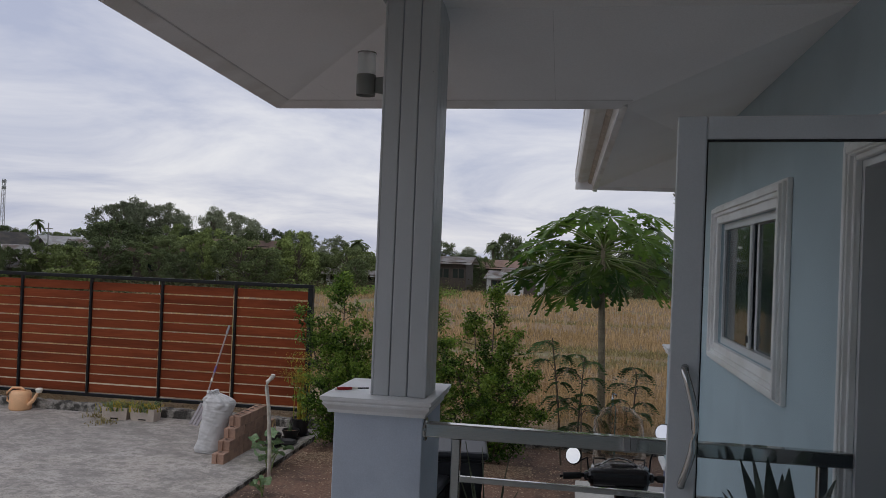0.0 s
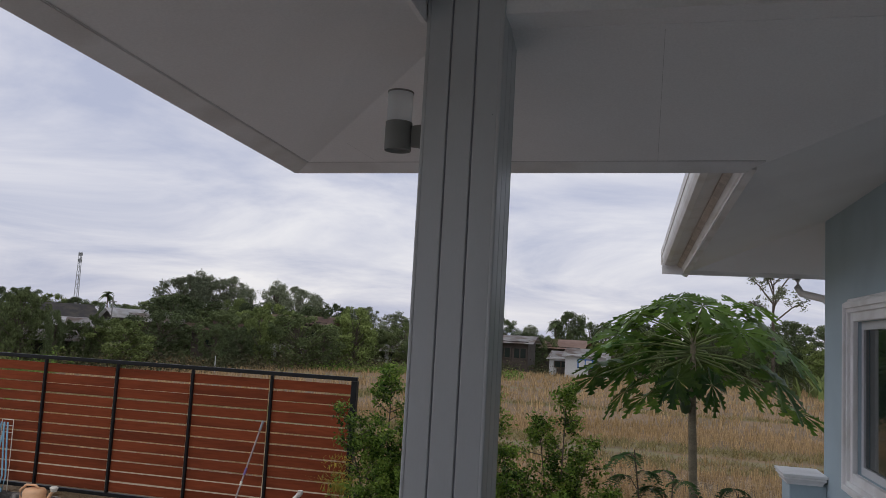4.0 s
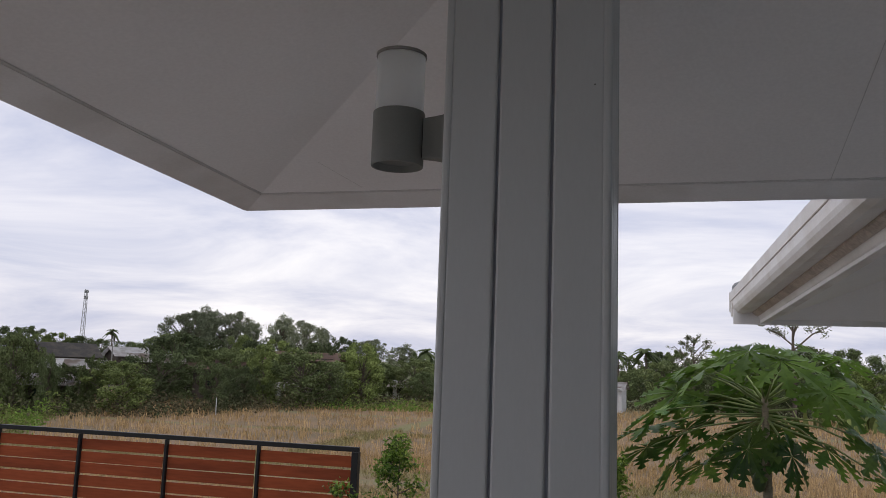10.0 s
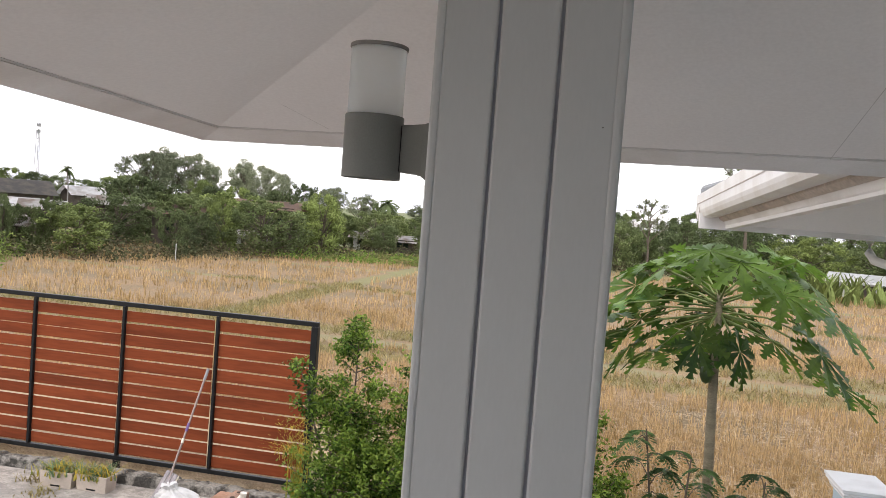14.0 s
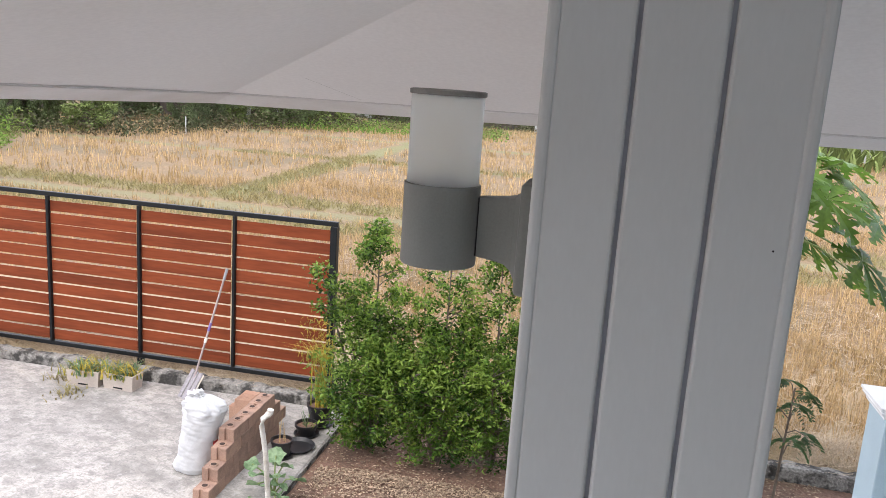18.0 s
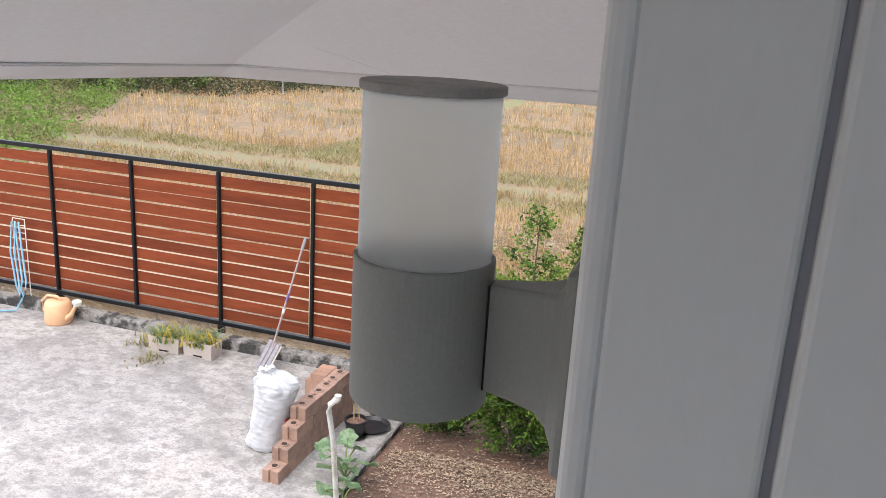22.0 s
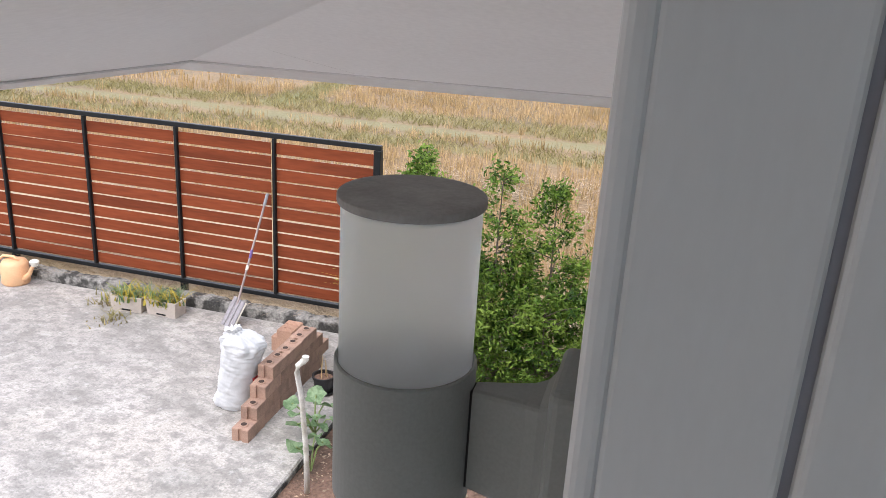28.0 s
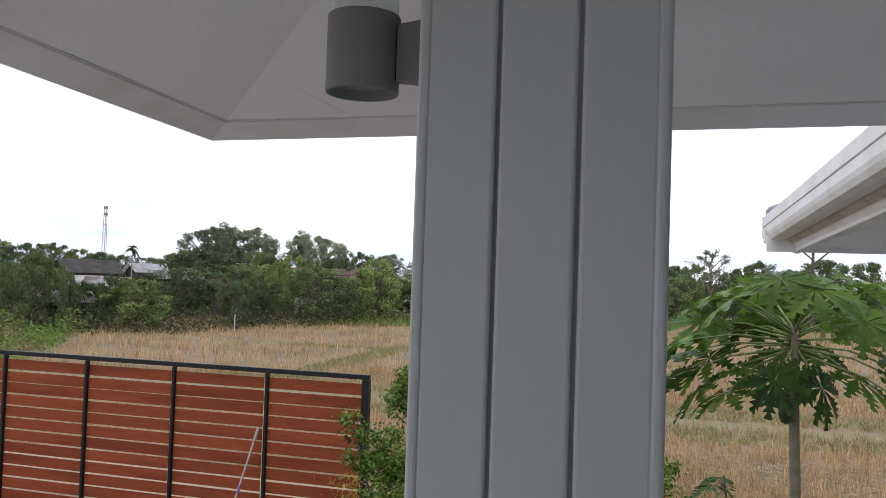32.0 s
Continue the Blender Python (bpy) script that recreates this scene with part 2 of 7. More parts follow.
M_SOIL = material("red_brown_soil", (0.195, 0.115, 0.08), 0.95, 0.32, 2.5, 45, 0.9, 0.02, other=(0.105, 0.066, 0.048))
M_LITTER = material("dry_leaf_litter", (0.37, 0.27, 0.185), 0.85, 0.2, 8, 60, 0.1, island=0.45)
M_STRAW = material("rice_straw", (0.475, 0.340, 0.182), 0.8, 0.14, 0.35, 40, 0.0, other=(0.385, 0.27, 0.13), island=0.40, leaf=0.25, spec=0.15)
M_BRICK = material("clay_interlocking_brick", (0.32, 0.20, 0.145), 0.85, 0.12, 9, 90, 0.5, 0.002, other=(0.245, 0.155, 0.115), each=0.14)
M_BRICK2 = material("orange_hollow_brick", (0.43, 0.255, 0.175), 0.85, 0.12, 9, 90, 0.4, 0.002, each=0.12)
M_HOLE = material("brick_hole_shade", (0.05, 0.03, 0.022), 0.95, 0.2, 20, 90, 0.0)
M_SACK = material("woven_white_sack", (0.56, 0.56, 0.56), 0.7, 0.05, 10, 320, 0.35, 0.0015, other=(0.48, 0.48, 0.48))
M_PVC = material("weathered_white_pipe", (0.66, 0.64, 0.58), 0.5, 0.1, 10, 90, 0.2, other=(0.48, 0.45, 0.38))
M_POT = material("black_plastic_pot", (0.02, 0.02, 0.022), 0.4, 0.15, 12, 90, 0.1)
M_PLANTER = material("beige_plastic_planter", (0.50, 0.43, 0.37), 0.6, 0.08, 12, 90, 0.1)
M_CAN = material("orange_plastic_can", (0.78, 0.46, 0.25), 0.45, 0.06, 10, 90, 0.05)
M_CREAM = material("cream_plastic", (0.75, 0.72, 0.62), 0.45, 0.05, 10, 90, 0.05)
M_HOSE = material("light_blue_hose", (0.22, 0.45, 0.58), 0.4, 0.06, 10, 90, 0.05)
M_TUB = material("blue_plastic_tub", (0.05, 0.22, 0.42), 0.45, 0.08, 10, 90, 0.05)
M_MOPPAD = material("grey_mop_pad", (0.30, 0.28, 0.29), 0.9, 0.2, 30, 200, 0.6, 0.003)
M_MOPPURPLE = material("purple_grip", (0.16, 0.10, 0.28), 0.5, 0.08, 20, 90, 0.1)
M_RED = material("red_plastic", (0.38, 0.03, 0.03), 0.35, 0.05, 20, 90, 0.05)
M_LEAF = material("shrub_leaf", (0.085, 0.160, 0.024), 0.40, 0.15, 3.0, 40, 0.0, other=(0.022, 0.055, 0.009), island=0.45, leaf=0.30, spec=0.2)
M_LEAF_TIP = material("young_shrub_leaf", (0.205, 0.295, 0.052), 0.40, 0.15, 3.0, 40, 0.0, other=(0.10, 0.185, 0.026), island=0.30, leaf=0.35, spec=0.25)
M_PAPAYA = material("papaya_leaf", (0.044, 0.108, 0.022), 0.46, 0.15, 4, 30, 0.15, 0.004, other=(0.118, 0.205, 0.032), island=0.2, each=0.5, leaf=0.28, spec=0.16)
# Young upper leaves, their lime brightened for sky light shining through.
M_PAPAYATOP = material("bright_top_papaya_leaf", (0.135, 0.235, 0.040), 0.42, 0.15, 4, 30, 0.15, 0.004, other=(0.085, 0.165, 0.030), island=0.2, each=0.4, leaf=0.32, spec=0.16)
M_FEATHER = material("feathery_sapling_leaf", (0.085, 0.150, 0.055), 0.5, 0.12, 6, 40, 0.0, other=(0.055, 0.105, 0.042), each=0.4, leaf=0.3, spec=0.2)
M_PETIOLE = material("papaya_stalk", (0.20, 0.26, 0.09), 0.5, 0.1, 10, 60, 0.1)
M_TRUNK = material("papaya_trunk", (0.27, 0.23, 0.16), 0.85, 0.2, 9, 50, 0.6, 0.006, stretch=(1, 1, 3))
M_PAPFRUIT = material("green_papaya_fruit", (0.045, 0.085, 0.025), 0.45, 0.1, 10, 60, 0.1)
M_SQUASH = material("squash_leaf", (0.115, 0.19, 0.085), 0.6, 0.15, 15, 60, 0.3, 0.003, other=(0.20, 0.28, 0.15), island=0.25, leaf=0.3)
M_YELLOW = material("yellow_green_foliage", (0.50, 0.38, 0.05), 0.6, 0.15, 8, 60, 0.0, other=(0.22, 0.28, 0.05), island=0.3, leaf=0.3)
M_GRASS = material("green_grass", (0.25, 0.215, 0.085), 0.7, 0.2, 1.0, 40, 0.0, other=(0.29, 0.235, 0.105), island=0.4, leaf=0.25)
M_WEED = material("lush_weed", (0.165, 0.27, 0.055), 0.65, 0.2, 0.6, 40, 0.0, other=(0.19, 0.185, 0.08), island=0.35, leaf=0.3, spec=0.1)
M_BARK = material("tree_bark", (0.13, 0.105, 0.08), 0.9, 0.25, 6, 40, 0.5, 0.01)
M_FAR1 = material("far_foliage_dark", (0.125, 0.160, 0.072), 0.7, 0.2, 0.5, 20, 0.0, other=(0.080, 0.104, 0.050), island=0.45, each=0.18, leaf=0.2, spec=0.1)
M_FAR2 = material("far_foliage_mid", (0.175, 0.215, 0.090), 0.7, 0.2, 0.5, 20, 0.0, other=(0.105, 0.136, 0.058), island=0.45, each=0.18, leaf=0.2, spec=0.1)
M_FAR3 = material("far_foliage_light", (0.21, 0.265, 0.085), 0.7, 0.2, 0.5, 20, 0.0, other=(0.13, 0.165, 0.06), island=0.4, each=0.18, leaf=0.2, spec=0.1)
# Distance haze is mixed into this paler, greyer leaf colour.
M_FAR4 = material("far_foliage_haze_tint", (0.225, 0.25, 0.165), 0.8, 0.2, 0.5, 20, 0.0, other=(0.155, 0.178, 0.115), island=0.35, each=0.18, leaf=0.2, spec=0.1)
M_TIN = material("weathered_tin_roof", (0.42, 0.41, 0.40), 0.6, 0.15, 1.5, 12, 0.2, other=(0.22, 0.17, 0.14))
M_PALETIN = material("pale_tin_roof", (0.60, 0.60, 0.60), 0.5, 0.10, 1.5, 12, 0.2, other=(0.42, 0.40, 0.38))
M_OLDROOF = material("dark_old_roof", (0.085, 0.082, 0.078), 0.85, 0.2, 1.2, 12, 0.2, other=(0.13, 0.115, 0.10))
M_RUST = material("rusty_roof", (0.19, 0.12, 0.09), 0.8, 0.2, 1.5, 12, 0.2, other=(0.16, 0.11, 0.09))
M_TERRA = material("terracotta_roof", (0.42, 0.29, 0.23), 0.8, 0.12, 2, 12, 0.2)
M_DARKWOOD = material("dark_timber_wall", (0.075, 0.06, 0.05), 0.85, 0.25, 2, 12, 0.3)
M_HOUSEW = material("white_house_wall", (0.55, 0.56, 0.56), 0.8, 0.08, 1, 12, 0.1)
M_BLUEWIN = material("blue_window_frame", (0.05, 0.16, 0.45), 0.5, 0.1, 3, 20, 0.0)
M_GREYCONC = material("grey_pole_concrete", (0.24, 0.24, 0.23), 0.85, 0.1, 2, 20, 0.2)
M_TOWER = material("galvanised_mast", (0.28, 0.285, 0.295), 0.5, 0.1, 2, 10, 0.0)
M_RUBBER = material("black_rubber", (0.015, 0.015, 0.016), 0.7, 0.15, 20, 120, 0.2)
M_BIKE = material("black_bike_plastic", (0.012, 0.012, 0.014), 0.22, 0.1, 10, 90, 0.03, coat=0.4)
M_BIKEGREY = material("silver_bike_panel", (0.42, 0.43, 0.43), 0.35, 0.05, 10, 90, 0.03)
M_MIRRORDARK = material("smoked_lens", (0.02, 0.02, 0.022), 0.08, 0.02, 6, 40, 0.0)
M_MIRROR = material("mirror_glass", (0.88, 0.89, 0.9), 0.02, 0.01, 3, 20, 0.0, metal=1.0)
M_BIN = material("dark_wheelie_bin", (0.028, 0.03, 0.035), 0.45, 0.12, 8, 90, 0.1)
M_AGAVE = material("dark_strap_leaf", (0.018, 0.032, 0.018), 0.4, 0.15, 8, 60, 0.05)
M_TWIG = material("grey_green_stem", (0.13, 0.15, 0.09), 0.6, 0.2, 20, 90, 0.1)
M_SHADEWALL = material("unseen_wall_paint", (0.52, 0.62, 0.66), 0.8, 0.05, 2, 90, 0.1)
# The porch floor is unseen; its pale tone is set to bounce light upwards.
M_FLOOR = material("porch_floor_tile", (0.56, 0.545, 0.52), 0.4, 0.08, 4, 60, 0.05)
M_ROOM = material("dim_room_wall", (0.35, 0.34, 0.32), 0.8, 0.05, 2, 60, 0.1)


def frosted():
    """Milky lamp glass: half clear, half scattering."""
    m = bpy.data.materials.new("frosted_lamp_glass")
    m.use_nodes = True
    n, l = m.node_tree.nodes, m.node_tree.links
    b = n["Principled BSDF"]
    b.inputs["Base Color"].default_value, b.inputs["Roughness"].default_value = (0.93, 0.93, 0.925, 1), 0.25
    tr, gl, m1, m2 = n.new("ShaderNodeBsdfTranslucent"), n.new("ShaderNodeBsdfGlass"), n.new("ShaderNodeMixShader"), n.new("ShaderNodeMixShader")
    tr.inputs["Color"].default_value = (0.94, 0.975, 1.0, 1)
    gl.inputs["Color"].default_value, gl.inputs["Roughness"].default_value, gl.inputs["IOR"].default_value = (0.95, 0.985, 1.0, 1), 0.8, 1.22
    m1.inputs[0].default_value, m2.inputs[0].default_value = 0.75, 0.5
    l.new(b.outputs[0], m1.inputs[1]); l.new(tr.outputs[0], m1.inputs[2])
    l.new(m1.outputs[0], m2.inputs[1]); l.new(gl.outputs[0], m2.inputs[2])
    l.new(m2.outputs[0], n["Material Output"].inputs["Surface"])
    return m


M_FROST = frosted()


def field_material():
    """Ground sheet: bleached stubble, greener bunds and strips, bare earth near the house, all by place."""
    m = material("field_ground", (0.23, 0.155, 0.083), 0.95, 0.25, 0.45, 9, 0.8, 0.04, other=(0.165, 0.122, 0.068))
    n, l = m.node_tree.nodes, m.node_tree.links
    b = n["Principled BSDF"]
    old = b.inputs["Base Color"].links[0].from_socket
    co = n.new("ShaderNodeTexCoord")
    s = n.new("ShaderNodeSeparateXYZ")
    wob = n.new("ShaderNodeTexNoise"); wob.inputs["Scale"].default_value, wob.inputs["Detail"].default_value = 0.35, 6
    l.new(co.outputs["Object"], s.inputs[0]); l.new(co.outputs["Object"], wob.inputs["Vector"])

    def maths(op, a, c):
        k = n.new("ShaderNodeMath"); k.operation = op
        for i, v in enumerate((a, c)):
            if isinstance(v, (int, float)):
                k.inputs[i].default_value = v
            else:
                l.new(v, k.inputs[i])
        return k.outputs[0]
    yy = maths('ADD', s.outputs["Y"], maths('MULTIPLY', maths('SUBTRACT', wob.outputs["Fac"], 0.5), 1.2))
    color = old
    for centre, half, tint in ((7.8, 2.2, (0.36, 0.275, 0.17)), (17.2, 0.75, (0.20, 0.175, 0.075)), (15.9, 0.5, (0.185, 0.175, 0.085)), (14.5, 0.6, (0.205, 0.18, 0.075)), (26.9, 0.5, (0.18, 0.17, 0.07)), (36.0, 0.7, (0.17, 0.17, 0.07))):
        off = maths('ABSOLUTE', maths('SUBTRACT', yy, centre), 0)
        k = n.new("ShaderNodeMapRange")
        k.inputs["From Min"].default_value, k.inputs["From Max"].default_value = half, half * 0.4
        l.new(off, k.inputs["Value"])
        mx = n.new("ShaderNodeMix"); mx.data_type = 'RGBA'
        l.new(maths('MULTIPLY', k.outputs[0], 0.75), mx.inputs["Factor"])
        l.new(color, mx.inputs[6]); mx.inputs[7].default_value = (*tint, 1)
        color = mx.outputs[2]
    xx = maths('ABSOLUTE', maths('SUBTRACT', maths('ADD', s.outputs["X"], maths('MULTIPLY', wob.outputs["Fac"], 1.0)), -8.7), 0)
    k = n.new("ShaderNodeMapRange")
    k.inputs["From Min"].default_value, k.inputs["From Max"].default_value = 0.6, 0.3
    l.new(xx, k.inputs["Value"])
    north = n.new("ShaderNodeMapRange")
    north.inputs["From Min"].default_value, north.inputs["From Max"].default_value = 16.5, 17.5
    l.new(s.outputs["Y"], north.inputs["Value"])
    mx = n.new("ShaderNodeMix"); mx.data_type = 'RGBA'
    l.new(maths('MULTIPLY', maths('MULTIPLY', k.outputs[0], north.outputs[0]), 0.8), mx.inputs["Factor"])
    l.new(color, mx.inputs[6]); mx.inputs[7].default_value = (0.17, 0.17, 0.065, 1)
    color = mx.outputs[2]
    far = n.new("ShaderNodeMapRange")
    far.inputs["From Min"].default_value, far.inputs["From Max"].default_value = 45, 60
    l.new(yy, far.inputs["Value"])
    mx = n.new("ShaderNodeMix"); mx.data_type = 'RGBA'
    l.new(far.outputs[0], mx.inputs["Factor"]); l.new(color, mx.inputs[6]); mx.inputs[7].default_value = (0.13, 0.15, 0.06, 1)
    l.new(mx.outputs[2], b.inputs["Base Color"])
    return m


M_FIELD = field_material()

# ---- building helpers ----
def part(name, bm, mat, parent=None, label="", smooth=False):
    """Link a bmesh as one mesh object under its thing or part."""
    me = bpy.data.meshes.new(name)
    bm.to_mesh(me)
    bm.free()
    if smooth:
        for p in me.polygons:
            p.use_smooth = True
    me.materials.append(mat)
    ob = new(name, me)
    ob.parent = parent
    return tagged(ob, label) if label else ob


def sheet(name, verts, faces, mat, parent=None, smooth=False):
    me = bpy.data.meshes.new(name)
    me.from_pydata(verts, [], faces)
    me.update()
    if smooth:
        for p in me.polygons:
            p.use_smooth = True
    me.materials.append(mat)
    ob = new(name, me)
    ob.parent = parent
    return ob


def thing(name, at, label, category, group="", kind=""):
    ob = new(name)
    ob.location = at
    ob.empty_display_size = 0.1
    return tagged(ob, label, category, group, kind)


def box(bm, x0, x1, y0, y1, z0, z1, bev=0.0, seg=1, turn=None):
    made = bmesh.ops.create_cube(bm, size=1.0)["verts"]
    for v in made:
        v.co = Vector((x0 + (v.co.x + 0.5) * (x1 - x0), y0 + (v.co.y + 0.5) * (y1 - y0), z0 + (v.co.z + 0.5) * (z1 - z0)))
    if bev:
        es = list({e for v in made for e in v.link_edges})
        made = bmesh.ops.bevel(bm, geom=es, offset=bev, segments=seg, profile=0.5, affect='EDGES')["verts"]
    if turn:
        bmesh.ops.transform(bm, matrix=turn, verts=list({v for v in made}))
    return bm


def B(*a, **k):
    return box(bmesh.new(), *a, **k)


def tube(bm, pts, r, n=8, cap=True):
    """A round bar along pts; r is one radius or one for each point."""
    pts = [Vector(p) for p in pts]
    rs = r if isinstance(r, (list, tuple)) else [r] * len(pts)
    rings = []
    for i, p in enumerate(pts):
        d = (pts[min(i + 1, len(pts) - 1)] - pts[max(i - 1, 0)]).normalized()
        side = d.cross(Vector((0, 0, 1)))
        side = side.normalized() if side.length > 1e-3 else Vector((1, 0, 0))
        upv = side.cross(d).normalized()
        rings.append([bm.verts.new(p + rs[i] * (math.cos(2 * math.pi * k / n) * side + math.sin(2 * math.pi * k / n) * upv)) for k in range(n)])
    for a, c in zip(rings, rings[1:]):
        for k in range(n):
            bm.faces.new((a[k], a[(k + 1) % n], c[(k + 1) % n], c[k]))
    if cap:
        bm.faces.new(rings[0][::-1]); bm.faces.new(rings[-1])
    return bm


def T(pts, r, n=8, cap=True):
    bm = tube(bmesh.new(), pts, r, n, cap)
    bmesh.ops.recalc_face_normals(bm, faces=bm.faces)
    return bm


def lathe(profile, n=24, at=(0, 0, 0), squash=1.0):
    """A turned shape from (radius, height) pairs; radius 0 closes it."""
    bm = bmesh.new()
    rings = []
    for r, z in profile:
        if r < 1e-6:
            rings.append([bm.verts.new((at[0], at[1], at[2] + z))])
        else:
            rings.append([bm.verts.new((at[0] + r * math.cos(2 * math.pi * k / n), at[1] + squash * r * math.sin(2 * math.pi * k / n), at[2] + z)) for k in range(n)])
    for a, c in zip(rings, rings[1:]):
        for k in range(n):
            k2 = (k + 1) % n
            if len(a) == 1 and len(c) > 1:
                bm.faces.new((a[0], c[k2], c[k]))
            elif len(c) == 1 and len(a) > 1:
                bm.faces.new((a[k], a[k2], c[0]))
            elif len(a) > 1:
                bm.faces.new((a[k], a[k2], c[k2], c[k]))
    bmesh.ops.recalc_face_normals(bm, faces=bm.faces)
    return bm


def extrude_profile(profile, a, b):
    """A closed profile of (across, up) pairs swept from a to b; across points right of the way from a to b."""
    bm = bmesh.new()
    a, b = Vector(a), Vector(b)
    side = (b - a).normalized().cross(Vector((0, 0, 1)))
    ends = [[bm.verts.new(p + side * u + Vector((0, 0, w))) for u, w in profile] for p in (a, b)]
    n = len(profile)
    for k in range(n):
        bm.faces.new((ends[0][k], ends[0][(k + 1) % n], ends[1][(k + 1) % n], ends[1][k]))
    bm.faces.new(ends[0][::-1]); bm.faces.new(ends[1])
    bmesh.ops.recalc_face_normals(bm, faces=bm.faces)
    return bm


def leaf_cloud(centres, size, rng, fold=0.25, upright=0.4, slim=0.45):
    """Vertices and faces of one folded leaf at each centre, turned at random."""
    n = len(centres)
    d = rng.normal(size=(n, 3)); d[:, 2] = d[:, 2] * 0.6 + upright
    d /= np.linalg.norm(d, axis=1, keepdims=True)
    s = np.cross(d, rng.normal(size=(n, 3))); s /= np.linalg.norm(s, axis=1, keepdims=True)
    nn = np.cross(d, s)
    ln = size * rng.uniform(0.7, 1.3, (n, 1))
    base, tip = centres - d * ln * 0.5, centres + d * ln * 0.5
    l, r = centres + s * ln * slim * 0.5 + nn * ln * fold * 0.4, centres - s * ln * slim * 0.5 + nn * ln * fold * 0.4
    v = np.stack([base, l, tip, r], 1).reshape(-1, 3)
    i = np.arange(n)[:, None] * 4
    f = np.concatenate([i + [0, 1, 2], i + [0, 2, 3]], 0)
    return v.tolist(), f.tolist()

# ---- structure: ground, drive, bed, kerb ----
GROUND, DRIVE = -0.66, -0.60
rng = np.random.default_rng(7)

edges = [-3000, -600, -150, -60, -30, -15, 0, 15, 30, 60, 150, 600, 3000]
gv = [(x, y, GROUND) for y in edges for x in edges]
gf = [(j * 13 + i, j * 13 + i + 1, (j + 1) * 13 + i + 1, (j + 1) * 13 + i) for j in range(12) for i in range(12)]
tagged(sheet("ground", gv, gf, M_FIELD), "straw-coloured harvested rice field with greener bunds", "field", kind="structure")

drive = part("driveway", B(-18, -2.19, -9, 5.955, DRIVE - 0.14, DRIVE, 0.012), M_CONC)
part("drive_edge", B(-2.192, -2.182, -9, 5.95, DRIVE - 0.14, DRIVE - 0.010, 0.003), M_KERB, drive, "dark mossy side of the slab")
tagged(drive, "pale weathered concrete driveway with grey stains", "driveway", kind="structure")


def rough_sheet(name, x0, x1, y0, y1, z, step, amp, mat, seed=0):
    nx, ny = int((x1 - x0) / step) + 1, int((y1 - y0) / step) + 1
    v = [(x0 + (x1 - x0) * i / (nx - 1), y0 + (y1 - y0) * j / (ny - 1),
          z + amp * (noise.noise(Vector((i * step * 1.7 + seed, j * step * 1.7, 0.3))) + 0.5 * noise.noise(Vector((i * step * 7, j * step * 7, seed + 2.1))))) for j in range(ny) for i in range(nx)]
    f = [(j * nx + i, j * nx + i + 1, (j + 1) * nx + i + 1, (j + 1) * nx + i) for j in range(ny - 1) for i in range(nx - 1)]
    return sheet(name, v, f, mat, smooth=True)


bed = rough_sheet("garden_bed", -2.2, 3.6, -4, 5.96, -0.63, 0.07, 0.018, M_SOIL)
for v0 in bed.data.vertices:         # the soil sinks a little along the slab
    v0.co.z -= 0.022 * min(1, max(0, (-1.75 - v0.co.x) / 0.25))
tagged(bed, "bare red-brown garden soil", "soil", kind="structure")
c = np.column_stack([rng.uniform(-2.15, 1.9, 17000), 5.92 - 5.3 * rng.uniform(0, 1, 17000) ** 1.8, np.full(17000, -0.614)])
c[:6000, 1] = 4.95 - np.abs(rng.normal(0, 0.28, 6000))       # thickest under the shrubs
c[:6000, 0] = rng.uniform(-2.1, 0.4, 6000)
c[:, 2] += rng.uniform(-0.004, 0.012, 17000)
c[:, 2] -= 0.022 * np.clip((-1.75 - c[:, 0]) / 0.25, 0, 1)
lv, lf = leaf_cloud(c, 0.030, rng, 0.3, 0.0, 0.5)
la = np.array(lv).reshape(-1, 4, 3)
la[:, :, 2] = c[:, None, 2] + (la[:, :, 2] - c[:, None, 2]) * 0.25
tagged(sheet("leaf_litter", la.reshape(-1, 3).tolist(), lf, M_LITTER), "dry brown leaf litter scattered on the soil", "leaf litter", kind="stuff")


def kerb(name, x0, x1, label):
    """A low cast kerb with a broken, mossy top edge."""
    bm = bmesh.new()
    n = int((x1 - x0) / 0.03)
    prof = ((5.95, -0.68), (5.952, -0.505), (5.965, -0.488), (6.065, -0.484), (6.08, -0.50), (6.08, -0.68))
    rows = []
    for i in range(n + 1):
        x = x0 + (x1 - x0) * i / n
        w = noise.noise(Vector((x * 2.3, 1.1, 0))) * 0.012 + noise.noise(Vector((x * 11, 4.1, 0))) * 0.008
        rows.append([bm.verts.new((x, y + (w if z > -0.6 else 0), z + (w * 1.3 - abs(noise.noise(Vector((x * 5, y * 9, 2)))) * 0.035 - max(0, noise.noise(Vector((x * 3.1, 7, 3))) - 0.25) * 0.05 if z > -0.6 else 0))) for y, z in prof])
    for a, d in zip(rows, rows[1:]):
        for k in range(5):
            bm.faces.new((a[k], a[k + 1], d[k + 1], d[k]))
    bm.faces.new(rows[0]); bm.faces.new(rows[-1][::-1])
    bmesh.ops.recalc_face_normals(bm, faces=bm.faces)
    return tagged(part(name, bm, M_KERB), label, "kerb", kind="structure")


tagged(rough_sheet("verge", -18, 8, 6.075, 6.9, -0.535, 0.09, 0.03, M_BANK), "bank of bleached straw behind the kerb", "verge", kind="structure")
kerb("kerb_drive", -18, -2.3, "blackened mossy concrete kerb along the fence")
kerb("kerb_garden", -2.3, 8, "blackened mossy concrete kerb behind the garden")
tagged(part("garden_path", B(0.84, 1.80, 0.5, 4.55, -0.68, -0.59, 0.01), M_CONC2), "light concrete garden path slab", "path", kind="structure")

